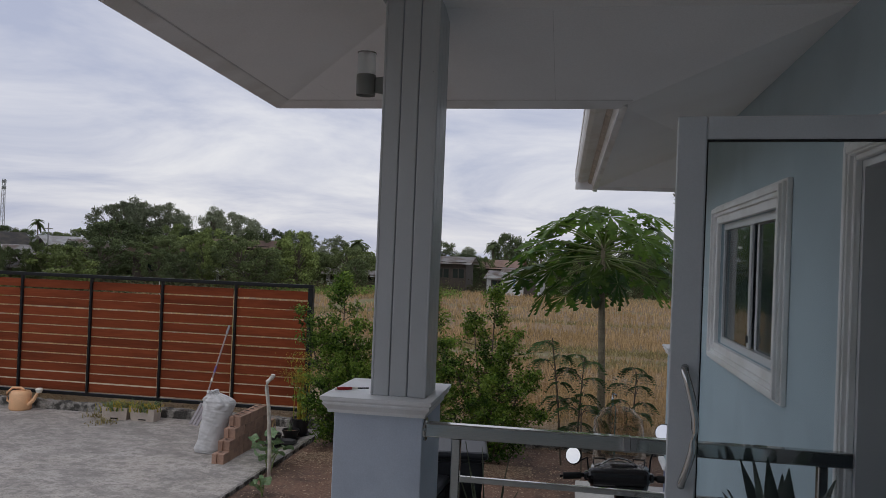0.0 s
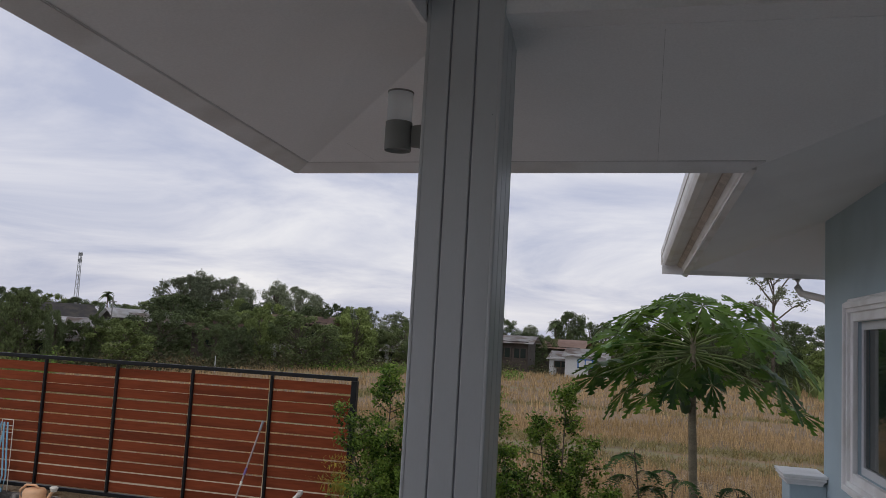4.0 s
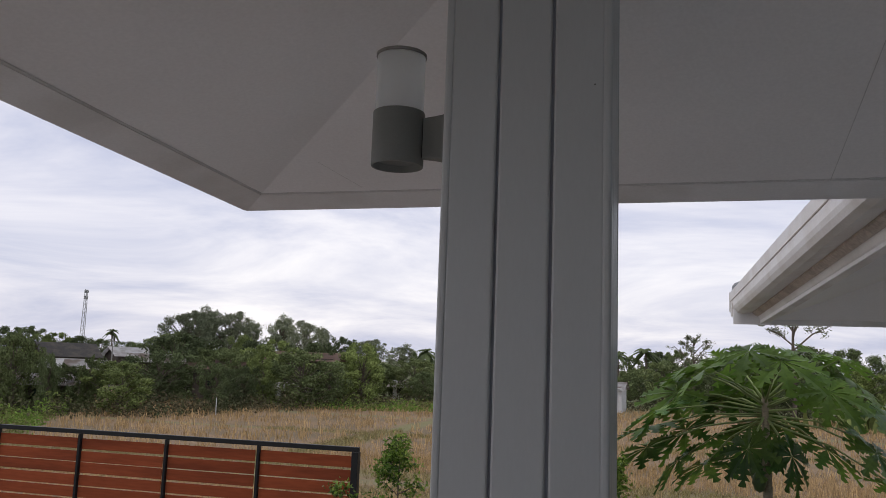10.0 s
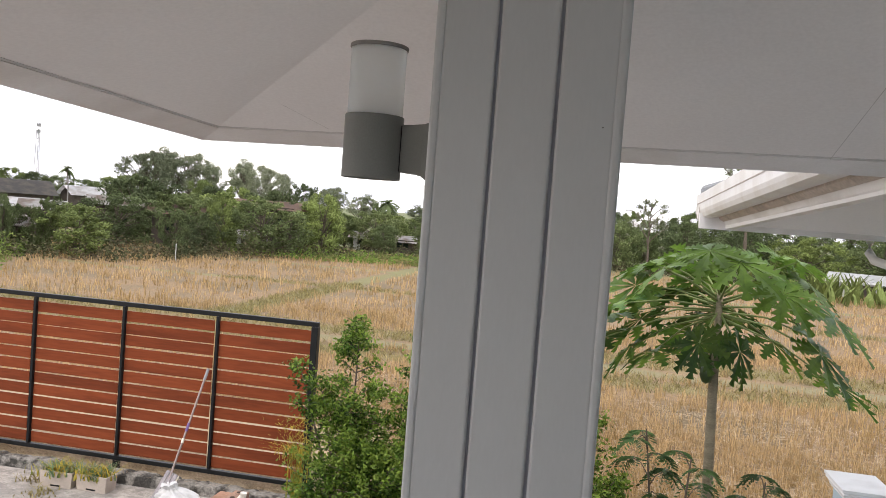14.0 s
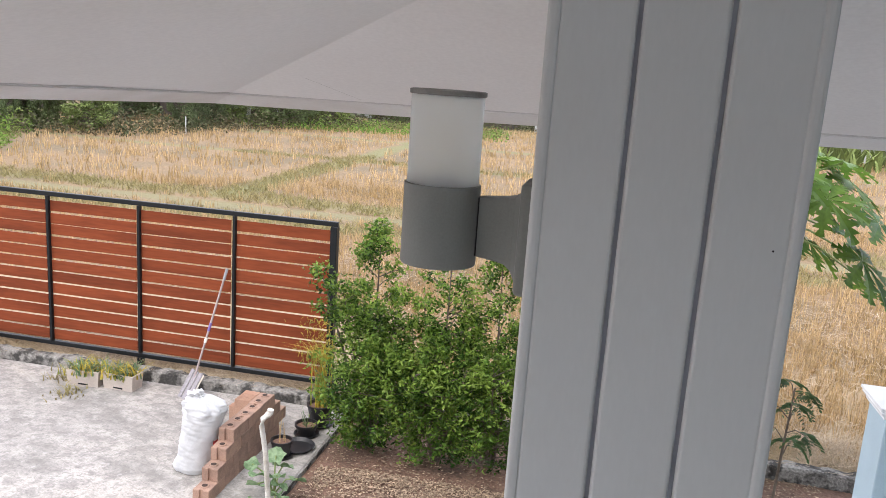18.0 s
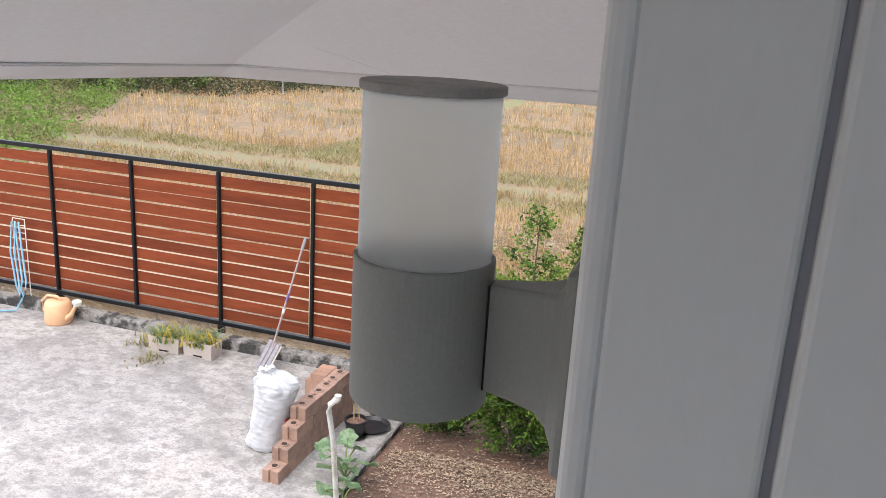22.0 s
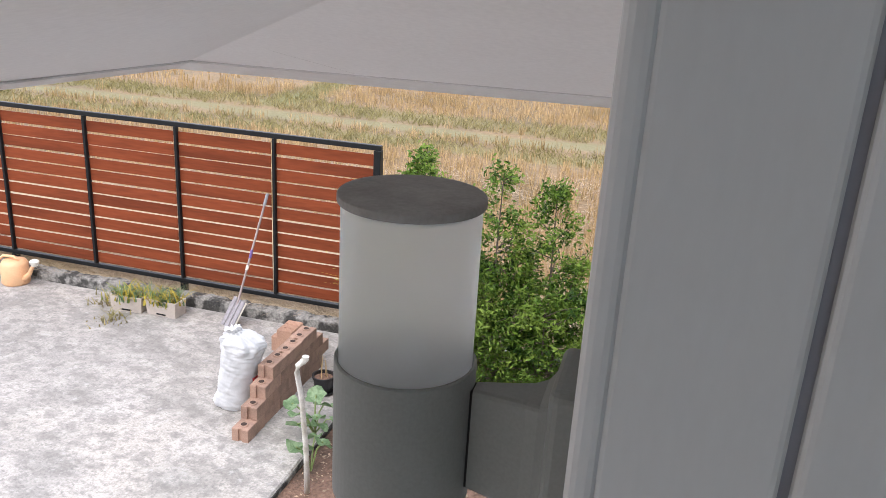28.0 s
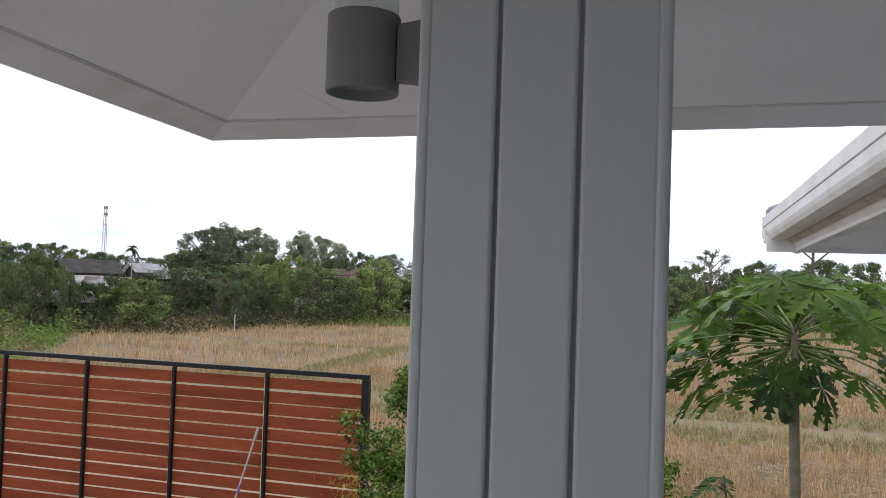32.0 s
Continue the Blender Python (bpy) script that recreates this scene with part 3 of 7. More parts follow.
# ---- structure: porch and house ----
WX, FRONT, LEFT, EAVE, RISE = 1.92, 1.103, -1.047, 2.406, 0.30
CY = 4.20                         # the wing wall ends here
UPL, UPF = 0.0267, 0.0072         # how the eaves rise towards the rear and towards the wing
tagged(part("porch_floor", B(-0.35, WX, -6, 0.5, -0.66, -0.001), M_FLOOR), "plain tiled porch floor", "floor", kind="structure")


def wall_x(name, x0, x1, y0, y1, z0, z1, holes, mat):
    """A wall along y with openings (y0, y1, z0, z1) cut through it, as one mesh of butted blocks."""
    bm = bmesh.new()
    at = y0
    for a, b_, c_, d_ in sorted(holes):
        box(bm, x0, x1, at, a, z0, z1)
        if c_ > z0:
            box(bm, x0, x1, a, b_, z0, c_)
        box(bm, x0, x1, a, b_, d_, z1)
        at = b_
    box(bm, x0, x1, at, y1, z0, z1)
    return tagged(part(name, bm, mat), "light blue painted house wall", "wall", kind="structure")


DOOR, WIN = (-1.24, 0.0, 0.0, 2.0), (1.23, 3.23, 0.95, 1.90)
wall_x("wall_east", WX, WX + 0.15, -6, CY, -0.66, 2.76, [DOOR, WIN], M_WALL)
tagged(part("wall_north", B(WX + 0.15, 7, CY - 0.15, CY, -0.66, 2.60), M_WALL), "light blue painted house wall", "wall", kind="structure")
# Out of view; added to keep light from the rear off the porch.
tagged(part("wall_south", B(-1.0, WX, -4.25, -4.1, -0.66, 2.9), M_SHADEWALL), "plain unseen wall added behind the porch to cut light", "wall", kind="structure")
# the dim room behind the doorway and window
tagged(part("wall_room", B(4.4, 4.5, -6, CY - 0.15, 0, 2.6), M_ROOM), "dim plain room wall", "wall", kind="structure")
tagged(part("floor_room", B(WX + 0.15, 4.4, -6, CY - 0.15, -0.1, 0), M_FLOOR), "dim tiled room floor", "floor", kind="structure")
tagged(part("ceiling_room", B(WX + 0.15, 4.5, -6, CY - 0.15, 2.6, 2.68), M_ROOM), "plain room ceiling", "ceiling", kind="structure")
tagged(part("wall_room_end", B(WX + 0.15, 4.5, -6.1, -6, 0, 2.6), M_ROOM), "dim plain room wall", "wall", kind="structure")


def slab(name, corners, thick, mat, label, category, parent=None):
    """A sloping sheet of some thickness over the given corners."""
    bm = bmesh.new()
    low, top = [bm.verts.new(p) for p in corners], [bm.verts.new((p[0], p[1], p[2] + thick)) for p in corners]
    bm.faces.new(low); bm.faces.new(top[::-1])
    n = len(corners)
    for k in range(n):
        bm.faces.new((low[k], top[k], top[(k + 1) % n], low[(k + 1) % n]))
    bmesh.ops.recalc_face_normals(bm, faces=bm.faces)
    ob = part(name, bm, mat, parent)
    return tagged(ob, label, category, kind="structure") if label else ob


def zf(y):
    return EAVE + RISE * (FRONT - y)


WSX, WSY, WSZ, WR = 0.904, 4.704, 2.29, 0.36
BEAM = 2.695
iy = FRONT - (BEAM - EAVE) / RISE
ix = LEFT + (BEAM - EAVE) / RISE
EX, EZ = 0.985, 2.438            # the wing's soffit edge where it meets the main eave
ZW = 2.69                         # where the soffits meet the wall
def zs(x, y):
    """Underside of the left soffit: up from the eave, the eave itself rising slightly towards the house's rear."""
    s = (x - LEFT) / (ix - LEFT)
    return EAVE + RISE * (x - LEFT) + UPL * max(0.0, FRONT - (x - LEFT) - y) * (1 - s)


def soffit_strip(name, x0, x1, drop, thick, mat, label, category):
    """A strip of the left soffit between two lines along the eave, mitred at the hip."""
    bm = bmesh.new()
    n = 14
    rows = []
    for k in range(n + 1):
        row = []
        for x in (x0, x1):
            y = (FRONT - (x - LEFT)) + (-7 - (FRONT - (x - LEFT))) * k / n
            row += [bm.verts.new((x, y, zs(x, y) - drop)), bm.verts.new((x, y, zs(x, y) - drop + thick))]
        rows.append(row)
    for a, d in zip(rows, rows[1:]):
        for p, q in ((0, 2), (2, 3), (3, 1), (1, 0)):
            bm.faces.new((a[p], a[q], d[q], d[p]))
    for r in (rows[0], rows[-1]):
        bm.faces.new((r[0], r[1], r[3], r[2]))
    bmesh.ops.recalc_face_normals(bm, faces=bm.faces)
    tagged(part(name, bm, mat), label, category, kind="structure")


soffit_strip("ceiling_soffit_left", LEFT, -0.13, 0.0, 0.05, M_SOFFIT, "off-white painted sloping soffit under the eave", "soffit")
slab("ceiling_soffit_front", [(LEFT, FRONT, EAVE), (ix, iy, BEAM), (WX, iy, BEAM), (0.972, FRONT, EAVE + UPF * 2)], 0.05, M_SOFFIT, "off-white painted sloping soffit under the eave", "soffit")
slab("ceiling_soffit_wing_outer", [(WSX, WSY, WSZ), (EX, FRONT, EZ), (WX, CY, ZW)], 0.04, M_SOFFIT, "off-white painted sloping soffit of the side wing", "soffit")
slab("ceiling_soffit_wing_inner", [(EX, FRONT, EZ), (WX, iy, BEAM), (WX, CY, ZW)], 0.04, M_SOFFIT, "off-white painted sloping soffit of the side wing", "soffit")
slab("ceiling_soffit_end", [(WSX, WSY, WSZ), (WX, CY, ZW), (8, CY, ZW), (8, WSY, WSZ)], 0.04, M_SOFFIT, "off-white painted sloping soffit of the side wing", "soffit")
tagged(part("ceiling_porch", B(-0.1275, WX, -6, 0.01, 2.76, 2.8185), M_SOFFIT), "off-white painted porch ceiling", "ceiling", kind="structure")
bm = B(-0.10, WX, 0.012, iy + 0.05, BEAM + 0.002, 2.82)
box(bm, -0.145, -0.1285, -6, 0.0, 2.672, 2.82)
tagged(part("porch_beam", bm, M_SOFFIT), "off-white painted beam over the porch column", "beam", kind="structure")

# eave lip, its joint and the outer fascia
LIP = 0.095
e1 = 0.004
soffit_strip("trim_lip_left", LEFT, LEFT + LIP, e1, 0.003, M_TRIM, "white flat strip along the eave edge", "trim")
slab("trim_lip_front", [(LEFT, FRONT, EAVE - e1), (LEFT + LIP, FRONT - LIP, zf(FRONT - LIP) - e1), (1.045, FRONT - LIP, zf(FRONT - LIP) + UPF * 1.9 - e1), (0.972, FRONT, EAVE + UPF * 2 - e1)], 0.003, M_TRIM, "white flat strip along the eave edge", "trim")
J = 0.007
soffit_strip("trim_joint_left", LEFT + LIP, LEFT + LIP + J, 0.002, 0.001, M_SEAM, "grey shadow joint along the eave strip", "trim")
slab("trim_joint_front", [(LEFT + LIP, FRONT - LIP, zf(FRONT - LIP) - 0.002), (LEFT + LIP + J, FRONT - LIP - J, zf(FRONT - LIP - J) - 0.002), (1.045, FRONT - LIP - J, zf(FRONT - LIP - J) + UPF * 1.9 - 0.002), (1.045, FRONT - LIP, zf(FRONT - LIP) + UPF * 1.9 - 0.002)], 0.001, M_SEAM, "grey shadow joint along the eave strip", "trim")
slab("trim_fascia", [(LEFT - 0.02, FRONT + 0.02, EAVE + 0.002), (LEFT - 0.001, FRONT + 0.001, EAVE + 0.002), (LEFT - 0.001, -7, EAVE + 0.002 + UPL * (FRONT + 7)), (LEFT - 0.02, -7, EAVE + 0.002 + UPL * (FRONT + 7))], 0.16, M_TRIM, "white painted fascia board", "trim")
slab("trim_fascia", [(LEFT - 0.02, FRONT + 0.02, EAVE + 0.002), (0.99, FRONT + 0.02, EAVE + 0.002 + UPF * 2), (0.99, FRONT + 0.001, EAVE + 0.002 + UPF * 2), (LEFT - 0.001, FRONT + 0.001, EAVE + 0.002)], 0.16, M_TRIM, "white painted fascia board", "trim")
# hairline board joints across the soffit
def hairline(a, d, z_of, w=0.0016):
    bm = bmesh.new()
    (x0, y0), (x1, y1) = a, d
    ln = math.hypot(x1 - x0, y1 - y0)
    sx, sy = -(y1 - y0) / ln * w, (x1 - x0) / ln * w
    bm.faces.new([bm.verts.new((x, y, z_of(x, y) - 0.0016)) for x, y in ((x0, y0), (x1, y1), (x1 + sx, y1 + sy), (x0 + sx, y0 + sy))])
    bmesh.ops.solidify(bm, geom=bm.faces[:], thickness=0.0006)
    tagged(part("trim_board_joint", bm, M_HAIR), "faint hairline joint in the soffit board", "trim", kind="structure")


M_HAIR = material("faint_joint", (0.64, 0.63, 0.615), 0.8, 0.1, 9, 90, 0.0)
hairline((-0.62, FRONT - LIP - 0.03), (-0.70, 0.84), lambda x, y: zf(y))
hairline((0.62, FRONT - LIP - 0.02), (0.62, iy + 0.02), lambda x, y: zf(y))

# roofs above the soffits
slab("roof_main", [(LEFT - 0.03, FRONT + 0.03, EAVE + 0.162), (0.98, FRONT + 0.03, EAVE + 0.162), (WX, 0.2, EAVE + 0.162 + 0.34 * (FRONT - 0.17)), (WX, -7, EAVE + 0.162 + 0.34 * 8), (LEFT - 0.03, -7, EAVE + 0.162 + 0.34 * 8)], 0.04, M_ROOF, "grey tiled main roof", "roof")


def tile_roof():
    """The wing's lower roof: rolled tiles in courses up the slope, seen above the gutter."""
    root = thing("wing_roof", (0.815, 4.85, 2.488), "weathered grey roof tiles above the gutter", "roof", kind="structure")
    prof = [(0.10 * i / 8 * 2, 0.022 * math.sin(math.pi * i / 8 * 1.0)) for i in range(9)]
    v, f = [], []
    for t in (0, 0.33):
        for p, h in prof:
            v.append((t, p, h + (0.016 if t == 0 else 0.0) + t * WR))
    n = len(prof)
    f = [(k, k + 1, n + k + 1, n + k) for k in range(n - 1)]
    v += [(x, y, z - 0.012) for x, y, z in v]
    f += [(2 * n + k + 1, 2 * n + k, 3 * n + k, 3 * n + k + 1) for k in range(n - 1)] + [(k + 1, k, 2 * n + k, 2 * n + k + 1) for k in range(n - 1)]
    me = bpy.data.meshes.new("roof_tile")
    me.from_pydata(v, [], f)
    me.materials.append(M_ROOF)
    for r in range(4):
        for k in range(18 - int(r * 1.6)):
            ob = new("roof_tile", me)
            ob.parent = root
            run = 0.15 + 0.2 * k + 0.31 * r + 0.2
            ob.location = (0.31 * r - 0.015 + 0.022 * run, -run, 0.31 * r * WR + 0.036 * run + 0.006 * random.random())
    cap = [(-0.02 + 0.35 * k, 0.02 - 0.35 * k, 0.03 + 0.35 * WR * k) for k in range(6)]
    for a, d in zip(cap, cap[1:]):
        part("ridge_tile", T([a, (d[0] + 0.04, d[1] - 0.04, d[2] + 0.03)], [0.075, 0.06], 10), M_ROOF, root)


tile_roof()
slab("roof_wing_deck", [(0.80, 4.81, 2.505), (0.93, FRONT + 0.05, 2.64), (WX, FRONT + 0.05, 2.60 + WR * (WX - 0.75)), (WX, 3.8, 2.505 + WR * (WX - 0.75))], 0.01, M_ROOF, "grey roof deck under the tiles", "roof")
slab("roof_wing_end", [(0.80, 4.81, 2.505), (WX, 3.8, 2.505 + WR * (WX - 0.75)), (8, 3.8, 2.505 + WR * (WX - 0.75)), (8, 4.86, 2.505)], 0.02, M_ROOF, "grey tiled end of the wing roof", "roof")

GUT = [(0.0, 0.052), (-0.006, 0.165), (0.010, 0.170), (0.1, 0.12), (0.118, 0.11), (0.118, 0.01), (0.05, -0.004), (0.018, 0.006), (0.006, 0.03)]
REC = [(0.119, 0.0), (0.119, 0.08), (0.150, 0.08), (0.150, -0.02), (0.135, -0.012)]
COV = [(0.151, 0.04), (0.151, -0.012), (0.165, -0.045), (0.185, -0.062), (0.215, -0.066), (0.215, 0.04)]
SEAM = [(-0.0055, 0.098), (-0.0065, 0.103), (-0.002, 0.103), (-0.002, 0.098)]
gut = thing("gutter", (0.736, 4.878, 2.351), "cream box gutter along the wing eave", "gutter", kind="structure")
for nm, pr, mt in (("channel", GUT, M_GUTTER), ("recess", REC, M_RECESS), ("cove_moulding", COV, M_TRIM), ("seam", SEAM, M_RECESS)):
    part(nm, extrude_profile(pr, (0.075, FRONT + 0.022 - 4.878, 0.15), (0, 0, 0)), mt, gut)
    part(nm, extrude_profile(pr, (0, 0, 0), (7, 0, 0)), mt, gut)
part("end_cap", B(-0.008, 0.02, -0.02, 0.008, 0.03, 0.172, 0.003), M_GUTTER, gut)
part("screw", lathe([(0, 0.004), (0.006, 0.003), (0.006, 0)], 8, (0.255, -3.45, 0.078)), M_BLACK, gut)

dp = thing("downpipe", (1.80, 4.62, 2.25), "white rainwater pipe bent back to the wall corner", "downpipe")
part("pipe", T([(0, 0, 0.03), (0, 0, -0.04), (0.02, -0.05, -0.09), (0.15, -0.24, -0.14), (0.19, -0.34, -0.20), (0.20, -0.37, -0.4), (0.20, -0.37, -2.88)], 0.029, 12), M_TRIM, dp, smooth=True)
part("bracket", B(0.15, 0.25, -0.42, -0.325, -1.02, -0.99, 0.003), M_TRIM, dp)

# ---- the porch column ----
col = thing("porch_column", (0, 0.125, 0.9), "grey-white grooved timber-effect column with rounded corner beads", "column")
H0, H1, HW = 0.0, 1.858, 0.125
XL, XR, BEAD = -0.1250, 0.1278, 0.0125
# The core is toned darker, which puts groove shade into its colour.
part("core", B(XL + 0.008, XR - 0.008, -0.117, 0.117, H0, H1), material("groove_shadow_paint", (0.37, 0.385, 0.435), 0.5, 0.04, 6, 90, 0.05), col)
for s in (-1, 1):
    y0, y1 = sorted((s * HW, s * 0.1165))
    for x0, x1 in ((XL + BEAD - 0.0030, -0.0430), (-0.0388, 0.0392), (0.0437, XR - BEAD + 0.0030)):
        part("board", B(x0, x1, y0, y1, H0, H1, 0.0042, 3), M_COLUMN, col)
    for x0, x1 in ((XL, XL + 0.0085), (XR - 0.0085, XR)):
        for w0, w1 in ((-0.1170, -0.0440), (-0.0394, 0.0394), (0.0440, 0.1170)):
            if s > 0:
                part("board", B(x0, x1, w0, w1, H0, H1, 0.0035, 2), M_COLUMN, col)
    for x0, x1 in ((XL - 0.0015, XL + BEAD), (XR - BEAD, XR + 0.0015)):
        y0, y1 = sorted((s * (HW + 0.0015), s * 0.1128))
        part("corner_bead", B(x0, x1, y0, y1, H0, H1, 0.005, 3), M_COLUMN, col)
for x, z in ((0.1035, 1.4664), (0.047, 0.83), (0.047, 0.06)):
    part("screw", B(x - 0.0009, x + 0.0009, -HW - 0.001, -HW + 0.001, z - 0.0009, z + 0.0009, 0.0003), M_BLACK, col, "dark screw head")


def moulded_cap(root, x0, x1, y0, y1, top):
    """Stepped white coping: slab, fillet and cove."""
    bm = bmesh.new()
    steps = ((0.0, 0.0), (0.0, -0.016), (0.008, -0.019), (0.012, -0.026), (0.008, -0.030), (0.008, -0.036), (0.016, -0.044), (0.028, -0.060), (0.030, -0.074), (0.045, -0.076))
    rings = [[bm.verts.new((x, y, top + dz)) for x, y in ((x0 + d, y0 + d), (x1 - d, y0 + d), (x1 - d, y1 - d), (x0 + d, y1 - d))] for d, dz in steps]
    for a, b_ in zip(rings, rings[1:]):
        for k in range(4):
            bm.faces.new((a[k], a[(k + 1) % 4], b_[(k + 1) % 4], b_[k]))
    bm.faces.new(rings[0]); bm.faces.new(rings[-1][::-1])
    bmesh.ops.recalc_face_normals(bm, faces=bm.faces)
    return part("coping", bm, M_TRIM, root, "white moulded coping")


ped = thing("column_pedestal", (-0.0775, 0.18, 0), "pale blue-grey rendered pedestal with a white moulded coping", "pedestal")
part("body", B(-0.197, 0.2075, -0.235, 0.235, 0, 0.825, 0.004), M_PEDESTAL, ped)
moulded_cap(ped, -0.25, 0.25, -0.29, 0.29, 0.9)

ped2 = thing("corner_pedestal", (1.775, 4.25, -0.63), "pale blue pedestal with white coping beside the wall corner", "pedestal")
part("body", B(-0.110, 0.143, -0.16, 0.16, 0.36, 1.36, 0.004), M_WALL, ped2)
part("plinth", B(-0.110, 0.143, -0.16, 0.16, 0, 0.32, 0.004), M_PLINTH, ped2, "dark blue-grey plinth")
part("ledge", B(-0.16, 0.143, -0.21, 0.21, 0.3205, 0.3595, 0.008), M_TRIM, ped2, "white ledge")
moulded_cap(ped2, -0.16, 0.144, -0.21, 0.21, 1.432)

# ---- the wall lamp ----
lamp = thing("wall_lamp", (-0.2456, 0.1458, 2.2862), "dark grey cylinder wall lamp with frosted glass, fixed to the column", "wall lamp")
R, RL = 0.0457, 0.0450
part("body", lathe([(0, 0.012), (R - 0.006, 0.012), (R - 0.003, 0.0), (R - 0.0006, 0.0), (R, 0.0008), (R, 0.0957), (R - 0.0008, 0.0967), (R - 0.0022, 0.0967), (R - 0.0022, 0.07), (0, 0.07)], 64), M_LAMP, lamp, smooth=False)
part("glass", lathe([(R - 0.0029, 0.071), (R - 0.0029, 0.1984)], 64), M_FROST, lamp, "frosted glass sleeve", smooth=True)
part("cap", lathe([(0, 0.1984), (RL - 0.004, 0.1984), (RL - 0.0005, 0.1986), (RL, 0.1992), (RL, 0.2034), (RL - 0.0008, 0.2042), (RL - 0.003, 0.2046), (0, 0.2048)], 64), M_LID, lamp, "grey lid, a little dusty")
# Unseen white discs, added inside to brighten the frosted glass.
part("reflector", lathe([(0, 0.0704), (0.0415, 0.0704), (0.0415, 0.0716), (0, 0.0716)], 40), M_TRIM, lamp)
part("reflector", lathe([(0, 0.1962), (0.0415, 0.1962), (0.0415, 0.1980), (0, 0.1980)], 40), M_TRIM, lamp)
part("socket", lathe([(0, 0.0718), (0.017, 0.0718), (0.017, 0.10), (0.014, 0.105), (0, 0.105)], 20), M_LAMP, lamp)
bm = bmesh.new()
prof = [(R + 0.0012, 0.0078, 0.0125, 0.0845), (R + 0.004, 0.0082, 0.0120, 0.0850), (0.068, 0.0120, 0.0105, 0.0860), (0.082, 0.0155, 0.0080, 0.0870), (0.0905, 0.0205, 0.0020, 0.0890), (0.0975, 0.0290, -0.0100, 0.0960)]
rings = []
for x, w, z0, z1 in prof:
    q = 0.003
    rings.append([bm.verts.new((x, y, z)) for y, z in ((-w, z0 + q), (-w + q * 0.3, z0 + q * 0.3), (-w + q, z0), (w - q, z0), (w - q * 0.3, z0 + q * 0.3), (w, z0 + q), (w, z1 - q), (w - q * 0.3, z1 - q * 0.3), (w - q, z1), (-w + q, z1), (-w + q * 0.3, z1 - q * 0.3), (-w, z1 - q))])
for a, d in zip(rings, rings[1:]):
    for k in range(12):
        bm.faces.new((a[k], a[(k + 1) % 12], d[(k + 1) % 12], d[k]))
bm.faces.new(rings[0]); bm.faces.new(rings[-1])
bmesh.ops.recalc_face_normals(bm, faces=bm.faces)
part("arm", bm, M_LAMP, lamp)
part("arm_collar", B(R - 0.003, R + 0.0014, -0.0066, 0.0066, 0.0135, 0.0835), M_BLACK, lamp)
part("wall_plate", B(0.0965, 0.1202, -0.034, 0.034, -0.024, 0.108, 0.006, 3), M_LAMP, lamp)

# ---- the railing ----
rail = thing("porch_railing", (0.13, 0, 0), "polished stainless steel porch railing", "railing")
part("top_rail", B(0.0, 1.785, -0.026, 0.026, 0.735, 0.798, 0.006, 2), M_STEEL, rail)
part("lower_rail", B(0.16, 1.785, -0.012, 0.012, 0.545, 0.57, 0.003), M_STEEL, rail)
part("lower_rail", B(0.16, 1.785, -0.012, 0.012, 0.16, 0.185, 0.003), M_STEEL, rail)
for x in (0.145, 1.67):
    p = part("post", B(x - 0.02, x + 0.02, -0.02, 0.02, 0, 0.736, 0.004), M_STEEL, rail)
    part("base_flange", lathe([(0, 0.012), (0.045, 0.01), (0.05, 0)], 20, (x, 0, 0)), M_STEEL, p)
part("wall_flange", T([(0.0, 0, 0.766), (0.008, 0, 0.766)], 0.052, 24), M_STEEL, rail)
part("joint_sleeve", B(0.86, 0.90, -0.028, 0.028, 0.733, 0.800, 0.006), M_STEEL, rail)

# ---- window, door ----
def casing(root, y0, y1, z0, z1, w, proud, name="casing"):
    """A stepped white frame round an opening in the wall x = WX, facing -x."""
    for dx, a, b_ in ((proud * 0.45, 0.0, 1.0), (proud * 0.75, 0.12, 0.62), (proud, 0.2, 0.45)):
        i, o = w * a, w * b_
        bm = bmesh.new()
        box(bm, -dx, 0.0, y0 + i, y0 + o, z0 + i, z1 - i, 0.004)
        box(bm, -dx, 0.0, y1 - o, y1 - i, z0 + i, z1 - i, 0.004)
        box(bm, -dx + 0.0008, 0.0, y0 + o, y1 - o, z1 - o, z1 - i, 0.003)
        box(bm, -dx + 0.0008, 0.0, y0 + o, y1 - o, z0 + i, z0 + o, 0.003)
        part(name, bm, M_TRIM, root)


win = thing("window_1", (WX - 0.001, 0, 0), "white sliding window with dark panes and a moulded surround", "window", kind="structure")
casing(win, 1.08, 3.38, 0.80, 2.05, 0.15, 0.07)
fr = bmesh.new()
box(fr, 0.02, 0.08, 1.23, 3.23, 0.95, 1.00); box(fr, 0.02, 0.08, 1.23, 3.23, 1.85, 1.90)
for y in (1.23, 3.18):
    box(fr, 0.02, 0.08, y, y + 0.05, 1.00, 1.85)
part("window_frame", fr, M_ALU, win)
for y, w, x in ((2.21, 0.06, 0.025), (2.13, 0.05, 0.055), (1.67, 0.035, 0.055)):
    part("mullion", B(x, x + 0.02, y, y + w, 1.001, 1.849, 0.003), M_ALU, win)
for y0, y1, x in ((2.27, 3.18, 0.035), (1.705, 2.13, 0.062), (1.28, 1.67, 0.062)):
    part("pane", B(x, x + 0.005, y0, y1, 1.001, 1.849), M_WINGLASS, win, "dark reflecting pane")
part("window_latch", B(0.012, 0.025, 2.225, 2.255, 1.04, 1.09, 0.003), M_BLACK, win)

